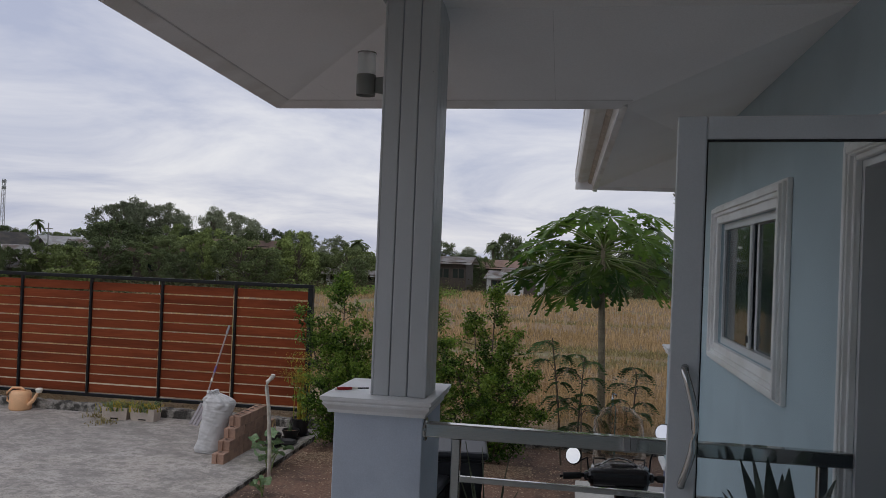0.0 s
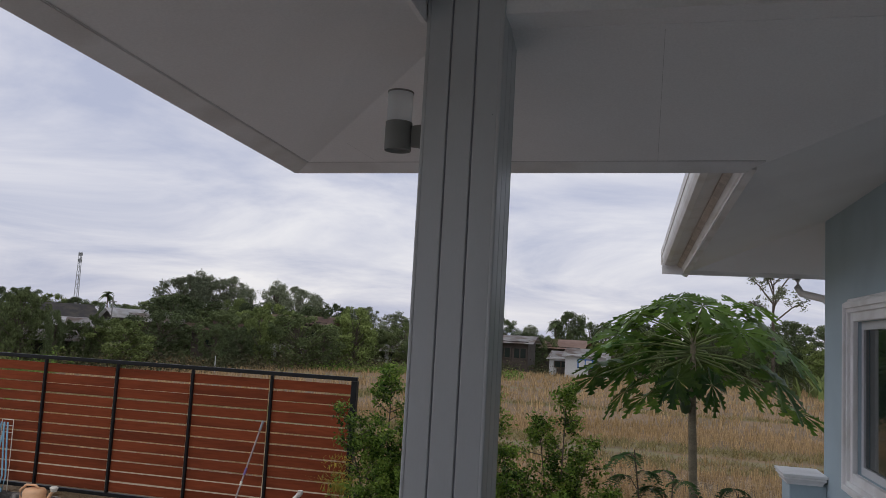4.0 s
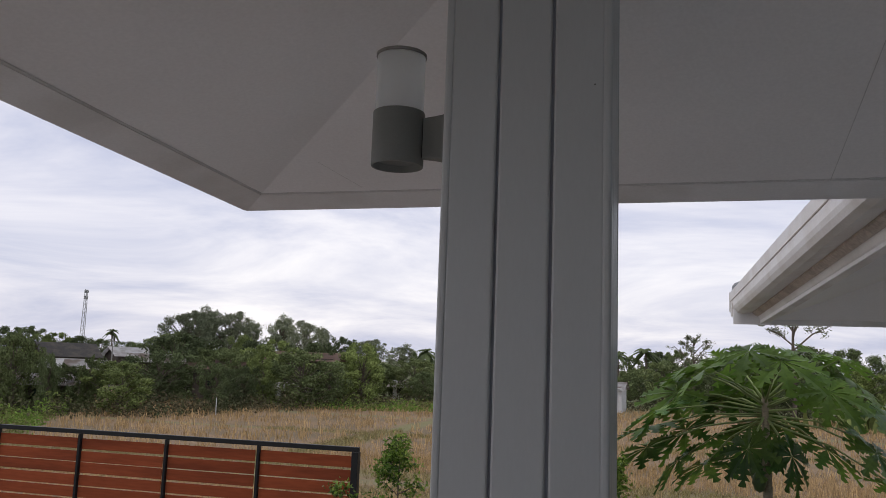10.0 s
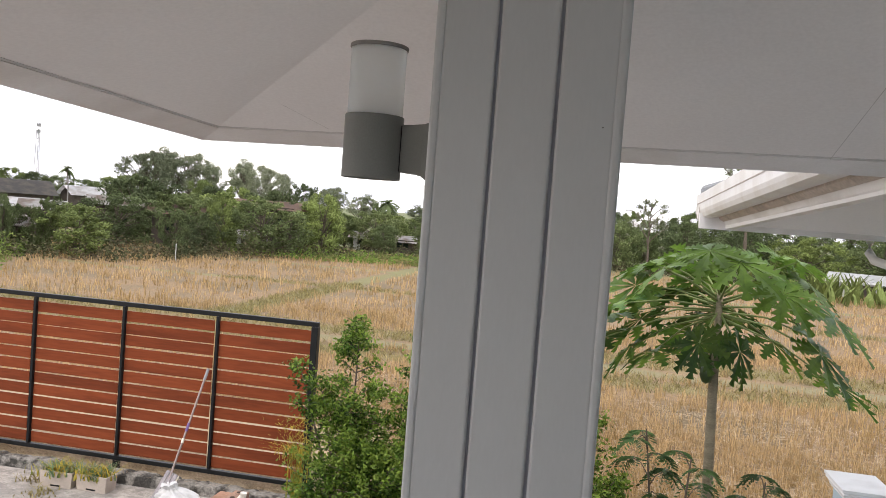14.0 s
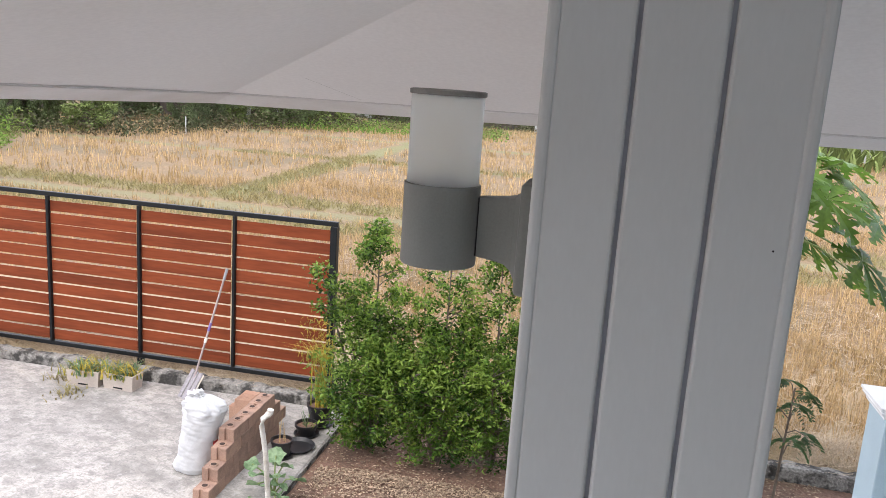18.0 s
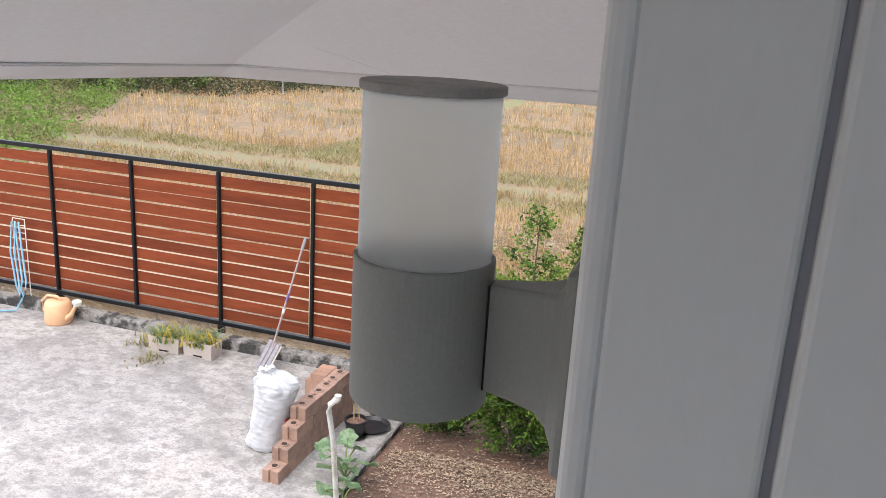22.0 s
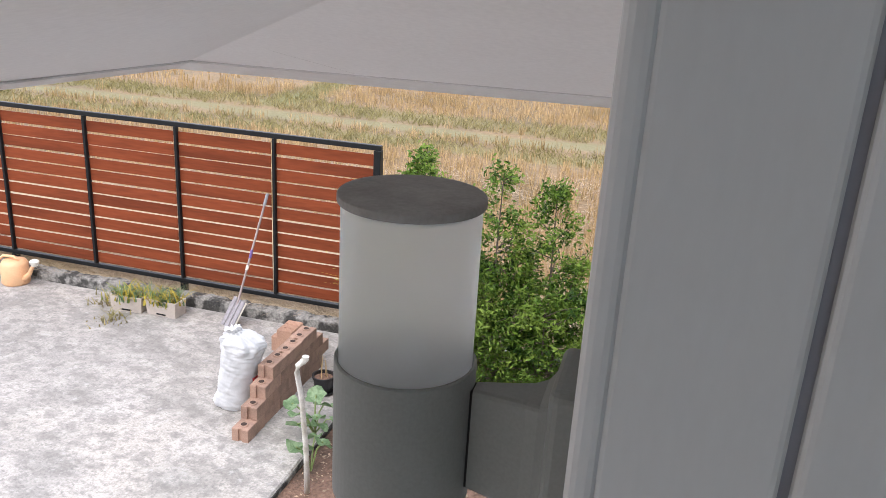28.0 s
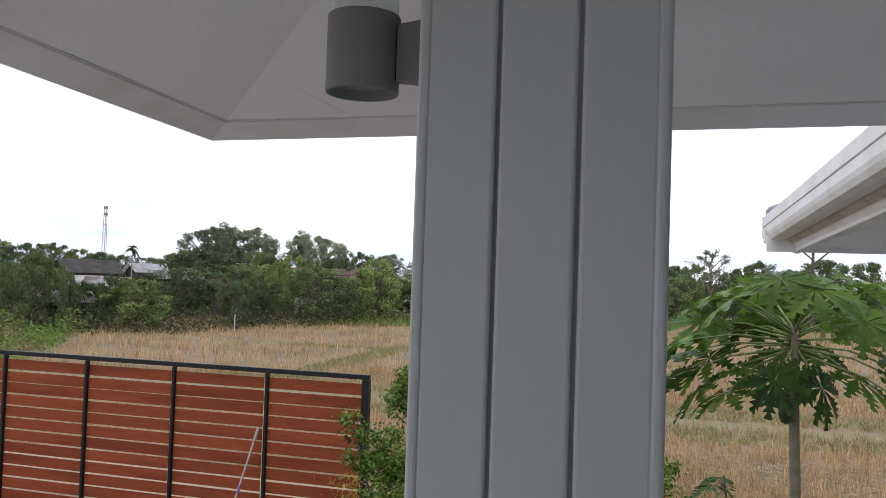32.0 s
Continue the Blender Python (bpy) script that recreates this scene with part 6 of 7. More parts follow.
g2 = np.random.default_rng(3)
for nm, n, d0, d1, per, h, w, sp in (("near_stubble", 7000, 6.2, 11, 9, 0.18, 0.008, 0.030), ("stubble", 9500, 11, 22, 8, 0.20, 0.012, 0.045), ("far_stubble", 11000, 22, 52, 5, 0.24, 0.024, 0.08)):
    x, y = scatter(n, d0, d1, -62, 42, g2)
    ok = (y > np.where(x < -2.4, 9.3, 6.25)) & ~in_strip(x, y) & ~(x < -17.2 - 0.62 * (y - 19))
    v, f = tufts(x[ok], y[ok], per, h, w, sp, g2, 0.18)
    tagged(sheet(nm, v, f, M_STRAW), "dry cut rice stubble", "stubble", kind="stuff")
x, y = scatter(16000, 6.4, 13, -40, 42, g2)
ok = (y > np.where(x < -2.4, 9.0, 6.5)) & ~in_strip(x, y)
c = np.column_stack([x[ok], y[ok], GROUND + g2.uniform(0.02, 0.15, ok.sum())])
v, f = leaf_cloud(c, 0.30, g2, 0.05, 0.0, 0.035)
va = np.array(v).reshape(-1, 4, 3)
va[:, :, 2] = c[:, None, 2] + (va[:, :, 2] - c[:, None, 2]) * 0.22
tagged(sheet("fallen_straw", va.reshape(-1, 3).tolist(), f, M_STRAWPALE), "broken pale straw lying between the stubble", "straw", kind="stuff")
x, y = scatter(26000, 13, 30, -56, 34, g2)
ok = in_strip(x, y) & ~(np.abs(y - 15.9) < 0.5)
v, f = tufts(x[ok], y[ok], 6, 0.13, 0.014, 0.06, g2, 0.7)
tagged(sheet("bund_grass", v, f, M_GRASS), "short yellow-green grass on the bunds", "grass", kind="stuff")
x = g2.uniform(-14, 5, 4200); y = g2.uniform(6.10, 6.75, 4200)
v, f = tufts(x, y, 6, 0.10, 0.006, 0.05, g2, 1.6)
v = [(p[0], p[1], p[2] + 0.12) for p in v]
tagged(sheet("verge_straw", v, f, M_STRAWPALE), "matted dry straw along the kerb", "straw", kind="stuff")
# lush weeds at the field's left edge
x, y = scatter(9000, 17, 46, -64, -36, g2)
ok = (x < -17.6 - 0.62 * (y - 19))
c = np.column_stack([x[ok], y[ok], np.full(ok.sum(), GROUND)])
c = np.repeat(c, 5, 0)
clump = 0.22 + 0.75 * np.clip(np.sin(c[:, 0] * 1.3 + 2 * np.sin(c[:, 1] * 0.7)) * np.sin(c[:, 1] * 1.1 + c[:, 0] * 0.4), 0, 1) ** 1.5
c += np.column_stack([g2.normal(0, 0.2, len(c)), g2.normal(0, 0.2, len(c)), g2.uniform(0.02, 1.0, len(c)) * clump])
v, f = leaf_cloud(c, 0.16, g2, 0.3, 0.6, 0.4)
tagged(sheet("weed_patch", v, f, M_WEED), "lush green weeds at the edge of the field", "weeds", kind="stuff")

# ---- distant trees ----
def clump_leaves(centres, outward, size, rng, slim=0.6, stray=0.55):
    """One folded leaf at each centre, its face turned outwards from its clump, give or take."""
    n = len(centres)
    nn = outward + rng.normal(0, stray, (n, 3))
    nn /= np.linalg.norm(nn, axis=1, keepdims=True)
    d = np.cross(nn, rng.normal(size=(n, 3)))
    d /= np.linalg.norm(d, axis=1, keepdims=True)
    s_ = np.cross(nn, d)
    ln = size * rng.uniform(0.6, 1.35, (n, 1))
    v = np.stack([centres - d * ln * 0.5, centres + s_ * ln * slim * 0.5 - nn * ln * 0.12, centres + d * ln * 0.5, centres - s_ * ln * slim * 0.5 - nn * ln * 0.12], 1).reshape(-1, 3)
    i = np.arange(n)[:, None] * 4
    return v.tolist(), np.concatenate([i + [0, 1, 2], i + [0, 2, 3]], 0).tolist()


def make_tree(name, height, wide, clumps, per, size, mat, seed, label, trunk=0.35, ball=(0.16, 0.30), skirt=0.5):
    """Trunk, limbs that end in separate leafy clumps, uneven outline. skirt: how wide the crown stays at its foot."""
    root = thing(name, (0, 0, 0), label, "tree", "trees beyond the field")
    g = np.random.default_rng(seed)
    wood = bmesh.new()
    tube(wood, [(0, 0, -0.05), (0.05, 0, height * trunk), (0, 0.05, height * 0.72)], [height * 0.022, height * 0.016, height * 0.005], 7)
    cs, ns = [], []
    for k in range(clumps):
        a, t = k * 2.39996 + g.uniform(-0.5, 0.5), (k + g.uniform(0, 1)) / clumps
        z1 = trunk + (0.93 - trunk) * t
        env = skirt + (1 - skirt) * math.sin(math.pi * min(1, 0.10 + 0.75 * t)) if t < 0.55 else math.cos(math.pi / 2 * ((t - 0.55) / 0.45) ** 2.4) * 0.82 + 0.18
        lean = 1 + 0.28 * math.sin(a * 2 + seed) + 0.18 * math.sin(a * 3 + seed * 2.1)
        rr = wide * env * lean * g.uniform(0.35, 0.95)
        e0 = np.array([rr * math.cos(a), rr * math.sin(a), height * (z1 + g.uniform(-0.04, 0.04))])
        z0 = height * max(0.06, z1 - 0.25) * 0.8
        tube(wood, [(0, 0, z0), (e0 * 0.5 + (0, 0, z0 * 0.45)), e0], [height * 0.008, height * 0.005, height * 0.002], 4)
        rad = wide * g.uniform(*ball) * (1.15 - 0.4 * t)
        m = int(per * g.uniform(0.7, 1.3))
        dirs = g.normal(0, 1, (m, 3)); dirs /= np.linalg.norm(dirs, axis=1, keepdims=True)
        lump = 1 + 0.35 * np.sin(dirs[:, :1] * 5 + k) * np.sin(dirs[:, 1:2] * 5 + 2 * k)
        cs.append(e0 + dirs * rad * lump * g.uniform(0.55, 1.05, (m, 1)) * np.array([1, 1, 0.78]))
        ns.append(dirs)
    part("trunk", wood, M_BARK, root)
    v, f = clump_leaves(np.concatenate(cs), np.concatenate(ns), size, g)
    sheet("crown", v, f, mat, root)
    return root


def place(ob, az, d, h, spin=0.0, wide=1.0):
    return Matrix.Translation((d * math.sin(radians(az)), d * math.cos(radians(az)), GROUND)) @ Matrix.Rotation(spin, 4, 'Z') @ Matrix.Diagonal((h * wide, h * wide, h, 1))


KINDS = [make_tree("broadleaf_tree", 1.0, 0.50, 54, 190, 0.034, M_FAR2, 31, "rounded green tree at the edge of the field", 0.12),
         make_tree("broadleaf_tree", 1.0, 0.48, 58, 190, 0.032, M_FAR1, 32, "dark green bushy tree beyond the field", 0.10),
         make_tree("broadleaf_tree", 1.0, 0.50, 46, 190, 0.036, M_FAR3, 33, "bright green tree beyond the field", 0.12),
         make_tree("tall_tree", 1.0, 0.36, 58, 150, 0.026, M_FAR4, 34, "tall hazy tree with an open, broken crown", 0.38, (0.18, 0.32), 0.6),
         make_tree("broadleaf_tree", 1.0, 0.58, 60, 190, 0.032, M_FAR1, 35, "wide dark tree with a low crown", 0.08, (0.14, 0.26), 0.7),
         make_tree("tall_tree", 1.0, 0.34, 50, 150, 0.028, M_FAR4, 36, "tall tree with separate leafy heads, greyed for haze", 0.42, (0.16, 0.34), 0.4)]
used = [False] * len(KINDS)
tg = random.Random(8)


def plant(kind, az, d, h, wide=1.0):
    m = place(None, az, d, h, tg.uniform(0, 6.28), wide)
    if not used[kind]:
        used[kind] = True
        KINDS[kind].matrix_basis = m
        return KINDS[kind]
    ob = copy_thing(KINDS[kind], m)
    s = m.to_scale()
    ob.matrix_basis = m
    return ob


def edge(az):
    """How far the field reaches in a direction."""
    near = 0.86 + 0.14 * min(1, max(0, (az + 20) / 10))
    return near * max(40, min(50 + max(0, az + 22) * 0.15, 37 + (az + 37) * 0.85))


# the tall trees behind, one by one: direction, elevation of the top, half width in degrees, kind
BACK = ((-60, 1.2, 2.4, 1), (-55, 1.4, 2.2, 4), (-50.5, 1.1, 2.2, 0), (-47, 0.9, 1.9, 1), (-44.8, 1.1, 1.2, 2), (-43.0, 0.9, 1.2, 1), (-41.6, 0.95, 1.1, 0), (-40.0, 0.65, 1.0, 2), (-38.6, 0.5, 0.9, 1), (-37.2, 0.35, 0.9, 4), (-35.4, 0.25, 0.9, 1), (-34.2, 0.55, 0.8, 0),
        (-31.9, 2.55, 1.1, 3), (-30.6, 2.75, 1.2, 5), (-29.0, 2.65, 1.1, 3), (-27.6, 2.0, 0.8, 5), (-25.5, 2.45, 1.0, 5), (-24.1, 2.25, 0.9, 3), (-22.8, 1.65, 0.7, 5),
        (-21.4, 1.2, 0.8, 1), (-19.4, 1.1, 0.9, 3), (-17.2, 0.7, 0.9, 5), (-15.7, 0.3, 0.8, 1), (-13.0, 0.2, 1.0, 5), (-11.3, 0.45, 1.0, 3), (-9.4, 0.8, 0.9, 1), (-7.4, 0.3, 0.8, 5),
        (-4.6, 1.5, 1.2, 1), (-3.2, 0.8, 0.8, 4), (-1.2, 0.5, 1.0, 0), (0.7, 0.9, 1.0, 1), (2.0, 1.0, 0.9, 0), (4.6, 0.8, 1.1, 1), (6.1, 1.3, 1.3, 0), (8.0, 0.8, 1.1, 4), (9.9, 1.55, 1.5, 1),
        (12.6, 1.4, 1.5, 4), (15.6, 1.2, 1.5, 0), (19, 1.4, 1.8, 1), (23, 1.2, 1.8, 4), (28, 1.5, 2.2, 0), (33, 1.2, 2.2, 1), (38, 1.4, 2.2, 4), (43, 1.3, 2.2, 1))
for az, el, half, k in BACK:
    d = (tg.uniform(130, 165) if az < -18 else edge(az) + tg.uniform(40, 60))
    h = 2.2 - GROUND + d * math.tan(radians(el + 0.38))
    plant(k, az, d, h, d * math.tan(radians(half)) / (h * (0.26 if k in (3, 5) else 0.38)))
az = -60.0
while az < 44:                       # a low uneven row closes the horizon between them
    if not -41 < az < -34.4:
        d = edge(az) + tg.uniform(9, 16)
        h = 2.2 - GROUND + d * math.tan(radians(tg.uniform(-0.8, 0.2) + (1.0 if -33 < az < -20 else 0)))
        plant(tg.choice([0, 1, 4, 1, 0, 2]), az, d, h, tg.uniform(0.9, 1.4))
    az += tg.uniform(0.8, 1.5)
# the trees that stand out at the field's edge
FRONT_TREES = ((-58, 0.6, 2.4, 0), (-52, 0.4, 2.2, 1), (-47.8, 0.2, 1.6, 0), (-42.9, 0.35, 1.5, 0), (-40.9, -0.9, 0.8, 1), (-38.4, -1.0, 0.7, 0), (-36.6, -1.25, 2.2, 2), (-39.9, -1.6, 1.2, 0), (-33.0, 0.95, 1.8, 0), (-30.2, -1.2, 1.2, 4), (-28.5, 1.0, 1.2, 2),
               (-27.0, -0.1, 1.0, 2), (-28.4, -1.3, 1.2, 1), (-24.3, -0.05, 2.3, 0), (-22.4, -1.2, 1.1, 4), (-20.1, 0.75, 1.9, 2), (-15.6, -1.2, 1.1, 1), (-12.4, -1.0, 1.2, 0),
               (1.0, 0.2, 1.6, 0), (5.6, 0.7, 1.7, 1), (9.5, 0.5, 1.8, 4), (13.5, 0.2, 1.8, 2), (18, 0.3, 2.2, 0), (24, 0.4, 2.3, 1), (31, 0.4, 2.3, 0), (38, 0.3, 2.3, 4))
for az, el, half, k in FRONT_TREES:
    d = 62 if el > 0.9 else edge(az) + 2.0 + tg.uniform(0, 2)
    h = 2.2 - GROUND + d * math.tan(radians(el + 0.35))
    plant(k, az, d, h, d * math.tan(radians(half)) / (h * 0.43))


def wispy_tree(az, d, el, seed, spread, fork, label):
    """A thin trunk that forks into long bare limbs; small tufts of leaves hang along the outer twigs only."""
    h = 2.2 - GROUND + d * math.tan(radians(el))
    root = thing("slender_tree", (d * math.sin(radians(az)), d * math.cos(radians(az)), GROUND), label, "tree")
    g = np.random.default_rng(seed)
    wood = bmesh.new()
    tube(wood, [(0, 0, -0.05), (0.06, 0, h * fork * 0.6), (0, 0, h * fork), (0.05, 0, h * 0.86)], [h * 0.017, h * 0.013, h * 0.010, h * 0.004], 7)
    cs = []
    for k in range(13):
        t, a = fork + (0.80 - fork) * k / 12, k * 2.39996
        out = spread * h * (1 - 0.55 * (k / 12)) * g.uniform(0.6, 1.0)
        b0 = np.array([0, 0, h * t])
        e0 = b0 + np.array([math.cos(a) * out, math.sin(a) * out, out * g.uniform(0.5, 1.2)])
        e0[2] = min(e0[2], h * 0.97)
        mid = (b0 + e0) / 2 + (0, 0, 0.10 * out)
        tube(wood, [b0, mid, e0], [h * 0.006, h * 0.0045, h * 0.002], 5)
        for q in range(6):
            u = g.uniform(0.45, 1.0)
            p = mid + (e0 - mid) * (2 * u - 1) if u > 0.5 else mid
            tip = p + np.array([*(g.normal(0, 0.22, 2) * out), g.uniform(-0.12, 0.30) * out])
            tube(wood, [p, (p + tip) / 2 + (0, 0, 0.03 * out), tip], [h * 0.0025, h * 0.0018, h * 0.001], 4)
            m = int(g.integers(10, 34))
            w = g.uniform(0.3, 1.1, m)
            cs.append(p + (tip - p) * w[:, None] + g.normal(0, 0.012 * h, (m, 3)))
    part("trunk", wood, M_BARK, root)
    v, f = leaf_cloud(np.concatenate(cs), h * 0.022, g, 0.3, 0.3, 0.4)
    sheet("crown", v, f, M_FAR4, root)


wispy_tree(9.4, 55, 7.4, 51, 0.24, 0.42, "tall slender tree with bare limbs and thin tufts")
wispy_tree(3.1, 50, 3.0, 52, 0.26, 0.40, "feathery tree with a thin, see-through crown")

# scrub, scattered at the foot of the trees
x, y = [], []
for k in range(1500):
    az = tg.uniform(-62, 44)
    d = edge(az) + tg.uniform(-0.5, 4.5)
    x.append(d * math.sin(radians(az))); y.append(d * math.cos(radians(az)))
c = np.column_stack([x, y, np.full(1500, GROUND)])
c = np.repeat(c, 16, 0)
c += np.column_stack([g2.normal(0, 0.45, len(c)), g2.normal(0, 0.45, len(c)), np.abs(g2.normal(0.15, 0.32, len(c)))])
v, f = leaf_cloud(c, 0.17, g2, 0.3, 0.3, 0.5)
tagged(sheet("scrub", v, f, M_SCRUB), "low scrub at the far edge of the field", "scrub", kind="stuff")
x, y = scatter(900, 42, 49, -27, -8, g2)
c = np.repeat(np.column_stack([x, y, np.full(900, GROUND)]), 8, 0)
c += np.column_stack([g2.normal(0, 0.3, len(c)), g2.normal(0, 0.3, len(c)), np.abs(g2.normal(0.1, 0.15, len(c)))])
v, f = leaf_cloud(c, 0.2, g2, 0.3, 0.5, 0.4)
tagged(sheet("far_weeds", v, f, M_WEED), "bright green weeds beyond the stubble", "weeds", kind="stuff")


def palm(az, d, top, spread, label):
    root = thing("palm_tree", (d * math.sin(radians(az)), d * math.cos(radians(az)), GROUND), label, "palm", "distant palms")
    part("trunk", T([(0, 0, 0), (0.1, 0, top * 0.5), (0, 0, top)], [0.16, 0.12, 0.1], 8), M_BARK, root)
    g = random.Random(int(az * 10))
    for k in range(16):
        a, e0 = k * 2.4, radians(g.uniform(-25, 65))
        bm = bmesh.new()
        prev = None
        for q in range(6):
            t = q / 5
            p = Vector((math.cos(a) * math.cos(e0) * spread * t, math.sin(a) * math.cos(e0) * spread * t, math.sin(e0) * spread * t - 0.75 * spread * t * t))
            s = Vector((-math.sin(a), math.cos(a), 0)) * spread * 0.17 * math.sin(math.pi * (0.1 + 0.88 * t))
            row = [bm.verts.new(p + s - Vector((0, 0, s.length * 0.5)) + Vector((0, 0, top))), bm.verts.new(p + Vector((0, 0, top))), bm.verts.new(p - s - Vector((0, 0, s.length * 0.5)) + Vector((0, 0, top)))]
            if prev:
                bm.faces.new((prev[0], prev[1], row[1], row[0])); bm.faces.new((prev[1], prev[2], row[2], row[1]))
            prev = row
        part("frond", bm, M_FAR1, root)


def zel(d, el):
    return 2.0 - GROUND + d * math.tan(radians(el))


palm(-36.7, 130, zel(130, 1.25), 1.5, "distant fan palm above the roofs")
palm(-2.04, 84, zel(84, 0.95), 1.7, "distant coconut palm over the trees")
palm(-0.15, 80, zel(80, 1.25), 1.8, "distant coconut palm over the trees")
palm(-5.6, 95, zel(95, 1.0), 1.3, "distant palm behind the houses")
palm(-15.5, 88, zel(88, 0.7), 1.7, "distant coconut palm over the trees")

# banana-like clump at the right of the field
bn = thing("banana_clump", (12.2, 44, GROUND), "pale green clump of banana plants", "banana plants")
blades("leaves", bn, 150, 2.0, 1.7, M_FAR3, 41, 0.15, 0.6)

# ---- distant buildings ----
def house(az, d, w, dep, h, rise, turn, wall, roofm, label, storeys=1, windows=2, blue=False, roof_over=0.4):
    root = thing("house", (d * math.sin(radians(az)), d * math.cos(radians(az)), GROUND), label, "house", "houses beyond the field")
    root.rotation_euler = (0, 0, radians(turn))
    part("wall", B(-w / 2, w / 2, -dep / 2, dep / 2, 0, h), wall, root)
    o = roof_over
    bm = bmesh.new()
    rf = [bm.verts.new(p) for p in ((-w / 2 - o, -dep / 2 - o, h - 0.15), (w / 2 + o, -dep / 2 - o, h - 0.15), (w / 2 + o, 0, h + rise), (-w / 2 - o, 0, h + rise), (w / 2 + o, dep / 2 + o, h - 0.15), (-w / 2 - o, dep / 2 + o, h - 0.15))]
    bm.faces.new((rf[0], rf[1], rf[2], rf[3])); bm.faces.new((rf[3], rf[2], rf[4], rf[5]))
    bmesh.ops.solidify(bm, geom=bm.faces[:], thickness=0.08)
    part("roof", bm, roofm, root)
    for s in (-1, 1):
        gb = bmesh.new()
        v3 = [gb.verts.new(p) for p in ((s * w / 2, -dep / 2, h - 0.02), (s * w / 2, dep / 2, h - 0.02), (s * w / 2, 0, h + rise * 0.93))]
        gb.faces.new(v3)
        bmesh.ops.solidify(gb, geom=gb.faces[:], thickness=0.05 * s)
        part("gable", gb, wall, root)
    for k in range(windows):
        x = -w / 2 + w * (k + 0.5) / windows
        wi = part("window", B(x - 0.5, x + 0.5, -dep / 2 - 0.06, -dep / 2 - 0.002, h * 0.42, h * 0.80), M_BLUEWIN if blue else M_DARKWOOD, root)
        part("pane", B(x - 0.40, x - 0.04, -dep / 2 - 0.075, -dep / 2 - 0.061, h * 0.46, h * 0.76), M_WINGLASS if not blue else M_HOUSEW, wi)
        part("pane", B(x + 0.04, x + 0.40, -dep / 2 - 0.075, -dep / 2 - 0.061, h * 0.46, h * 0.76), M_WINGLASS if not blue else M_HOUSEW, wi)
    part("door", B(w * 0.5 - 1.1, w * 0.5 - 0.3, -dep / 2 - 0.05, -dep / 2 - 0.002, 0, h * 0.75), M_DARKWOOD, root)
    return root


house(-39.5, 84, 4.6, 5, 2.1, 1.15, 52, M_DARKWOOD, M_OLDROOF, "house with a dark grey roof among trees", windows=1)
house(-40.8, 38.5, 1.8, 2, 1.25, 0.3, 30, M_DARKWOOD, M_TIN, "old timber lean-to with a pale rusty tin roof", windows=1)
house(-39.7, 50, 1.9, 2.2, 1.75, 0.36, 25, M_DARKWOOD, M_PALETIN, "timber shed with a pale tin roof", windows=1)
house(-38.4, 48, 1.6, 2, 1.75, 0.35, 34, M_DARKWOOD, M_TIN, "timber shed with a weathered tin roof", windows=1)
house(-35.6, 84, 3.6, 3.4, 2.3, 0.75, 56, M_DARKWOOD, M_PALETIN, "timber house under a pale gabled tin roof", windows=1)
house(-33.9, 49, 2.6, 1.4, 2.2, 0.35, 40, M_DARKWOOD, M_TIN, "low shed with a grey tin roof behind the trees", windows=1)
house(-30.0, 48.0, 2.4, 3, 1.95, 0.4, 22, M_DARKWOOD, M_RUST, "timber house with a rusty brown roof", windows=1)
house(-24.1, 50.0, 3.8, 3.4, 2.60, 0.38, 14, M_DARKWOOD, M_RUST, "long timber house with a rusty roof")
house(-25.0, 46.4, 1.4, 1.6, 1.0, 0.2, 10, M_HOUSEW, M_TIN, "low pale shed under the trees", windows=0)
house(-16.8, 58, 1.6, 3, 1.0, 0.3, 8, M_HOUSEW, M_TIN, "small pale house behind the field", windows=1)
house(-14.0, 58, 2.0, 3, 0.9, 0.3, 4, M_DARKWOOD, M_TIN, "open dark shed with a tin roof", windows=1)
house(-8.2, 56, 2.2, 4, 2.1, 0.4, 0, M_DARKWOOD, M_TIN, "dark timber house with a low roof")
house(-5.6, 66, 5.2, 5, 1.8, 0.6, -4, M_DARKWOOD, M_TERRA, "house with a faded terracotta-coloured roof")
house(-2.95, 52, 2.6, 3, 1.5, 0.35, -4, M_HOUSEW, M_TIN, "small white house with a blue window", windows=1, blue=True, roof_over=0.2)
house(-4.6, 54, 1.6, 3, 1.2, 0.4, -6, M_HOUSEW, M_TIN, "white gabled outbuilding beyond the field", windows=1, roof_over=0.2)
house(16.5, 52, 2.4, 3, 1.0, 0.35, -20, M_HOUSEW, M_HOUSEW, "low white-roofed shelter at the field's edge", windows=0)

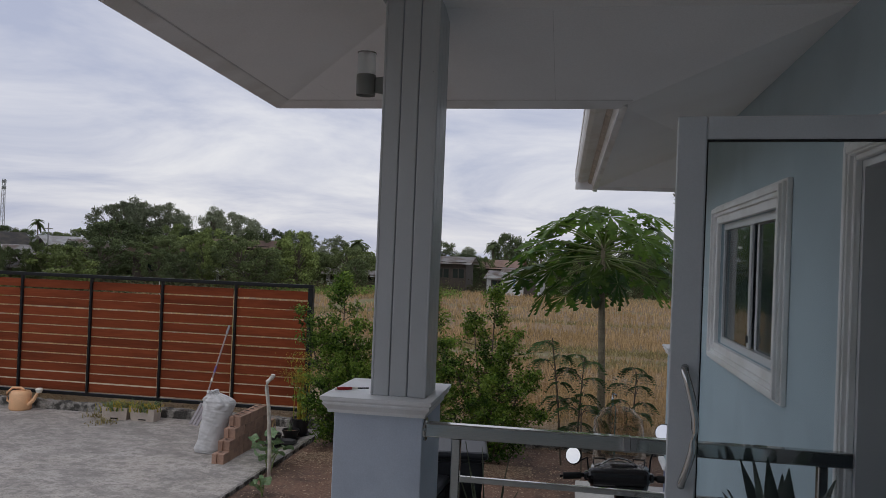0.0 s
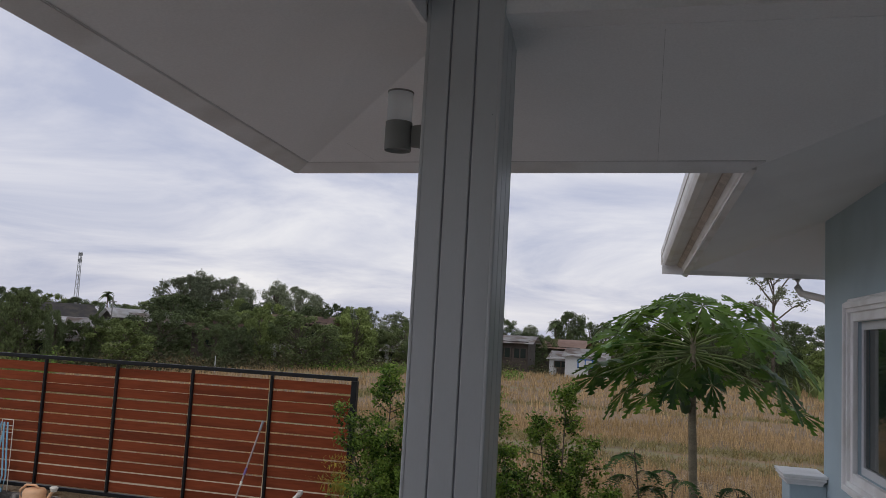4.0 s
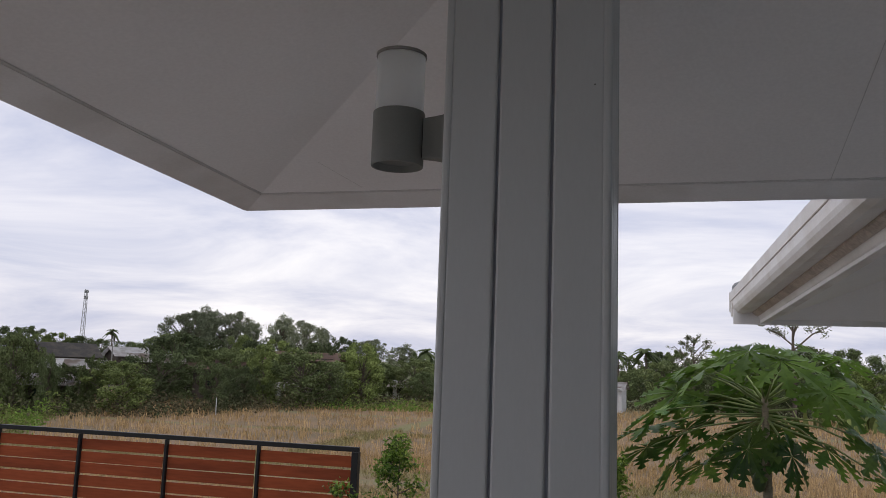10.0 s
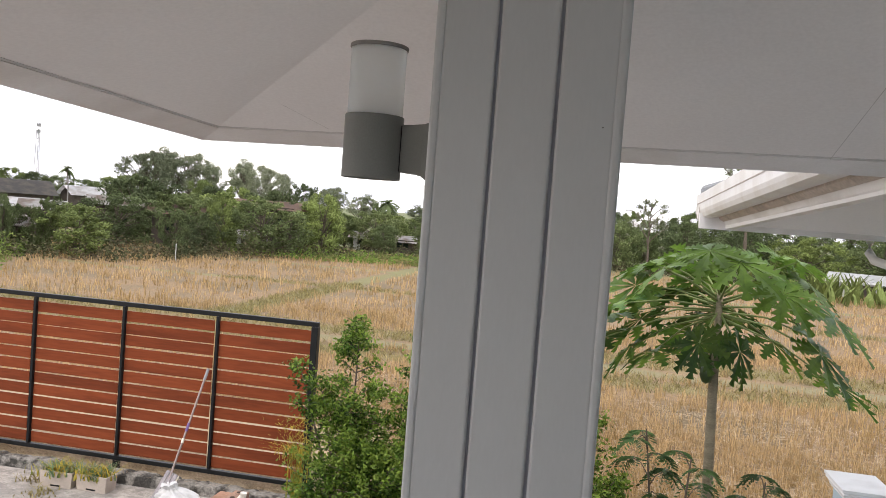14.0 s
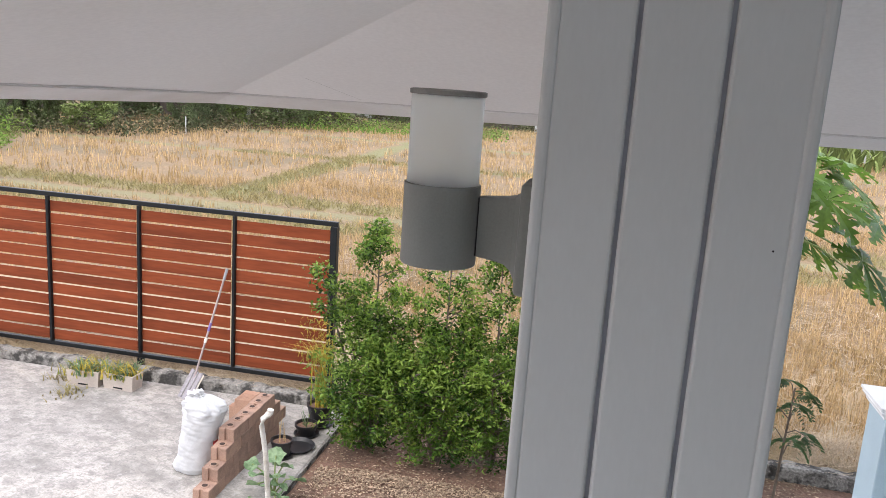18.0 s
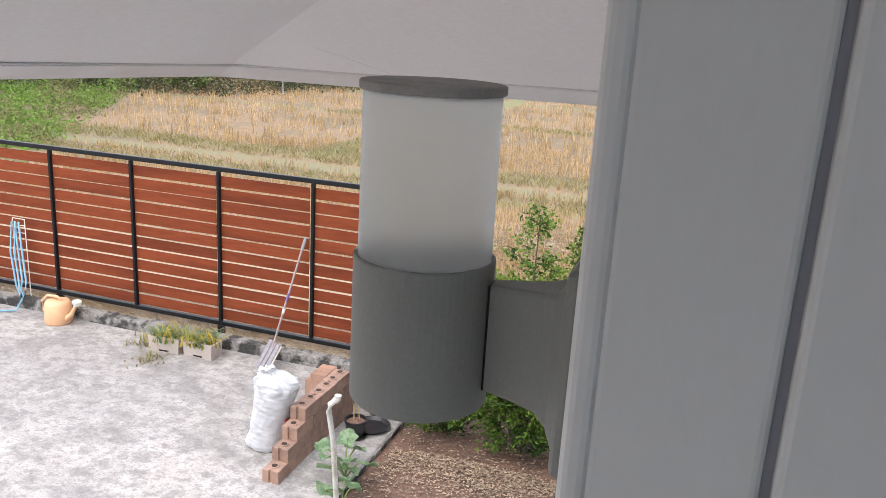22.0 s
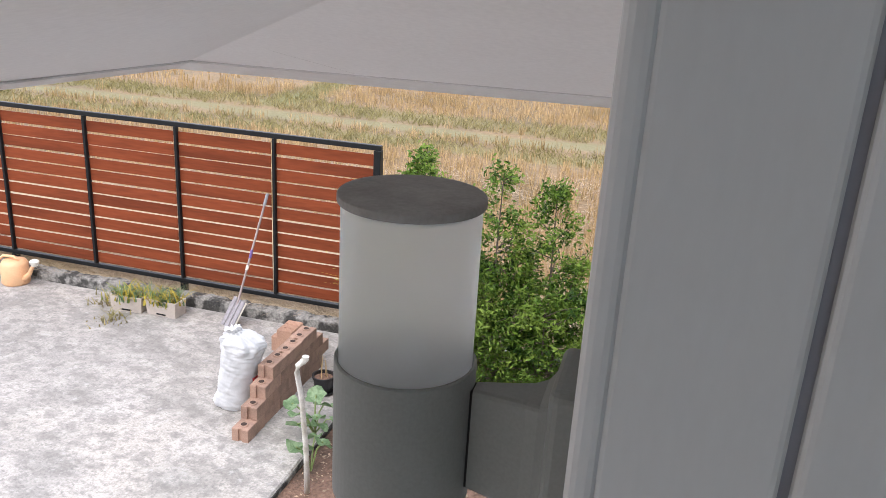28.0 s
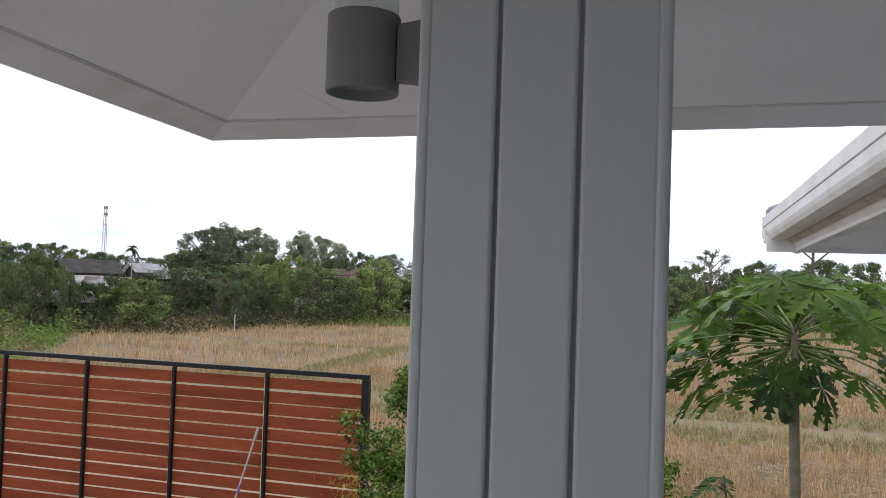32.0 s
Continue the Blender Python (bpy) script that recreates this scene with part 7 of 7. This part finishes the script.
mast = thing("lattice_mast", (-0.6202 * 300, 0.7844 * 300, GROUND), "tall thin lattice radio mast", "mast")
MH = zel(300, 3.92)
for a in range(3):
    q = a * 2 * math.pi / 3
    part("leg", T([(0.95 * math.cos(q), 0.95 * math.sin(q), 0), (0.5 * math.cos(q), 0.5 * math.sin(q), MH)], 0.10, 5), M_TOWER, mast)
br = bmesh.new()
for k in range(16):
    z0, z1 = MH * k / 16, MH * (k + 1) / 16
    for a in range(3):
        q0, q1 = a * 2 * math.pi / 3, (a + 1) * 2 * math.pi / 3
        r0, r1 = 0.95 - 0.45 * k / 16, 0.95 - 0.45 * (k + 1) / 16
        tube(br, [(r0 * math.cos(q0), r0 * math.sin(q0), z0), (r1 * math.cos(q1), r1 * math.sin(q1), z1)], 0.05, 4)
part("bracing", br, M_TOWER, mast)
for z in (0.97, 0.88):
    part("antenna", B(-0.8, 0.8, -0.08, 0.08, MH * z - 0.6, MH * z + 0.4), M_TOWER, mast)


def pole(az, d, h, r, mat, label, name="utility_pole"):
    root = thing(name, (d * math.sin(radians(az)), d * math.cos(radians(az)), GROUND), label, "pole")
    part("shaft", T([(0, 0, 0), (0, 0, h)], [r, r * 0.7], 8), mat, root)
    if h > 2:
        part("crossarm", B(-0.3, 0.3, -0.04, 0.04, h - 0.4, h - 0.33), mat, root)


pole(-45.4, 44, 3.0, 0.05, M_GREYCONC, "grey concrete utility pole")
pole(-36.9, 56, 3.6, 0.05, M_GREYCONC, "grey concrete utility pole")
pole(-30.2, 36.4, 0.75, 0.026, M_HOUSEW, "short white marker post in the field", "marker_post")
pole(6.5, 70, 4.6, 0.05, M_GREYCONC, "grey concrete utility pole")
ff = thing("far_fence", (-42.5 * 0.73, 33.5 * 0.86, GROUND), "rough wooden fence at the field's edge", "fence")
for k in range(12):
    part("post", T([(-2 + 0.45 * k, -0.2 * k, 0), (-2 + 0.45 * k, -0.2 * k, 0.9 + 0.15 * tg.random())], 0.035, 5), M_GREYCONC, ff)
for z in (0.45, 0.8):
    part("rail", T([(-2, 0, z), (2.95, -2.2, z)], 0.03, 5), M_GREYCONC, ff)
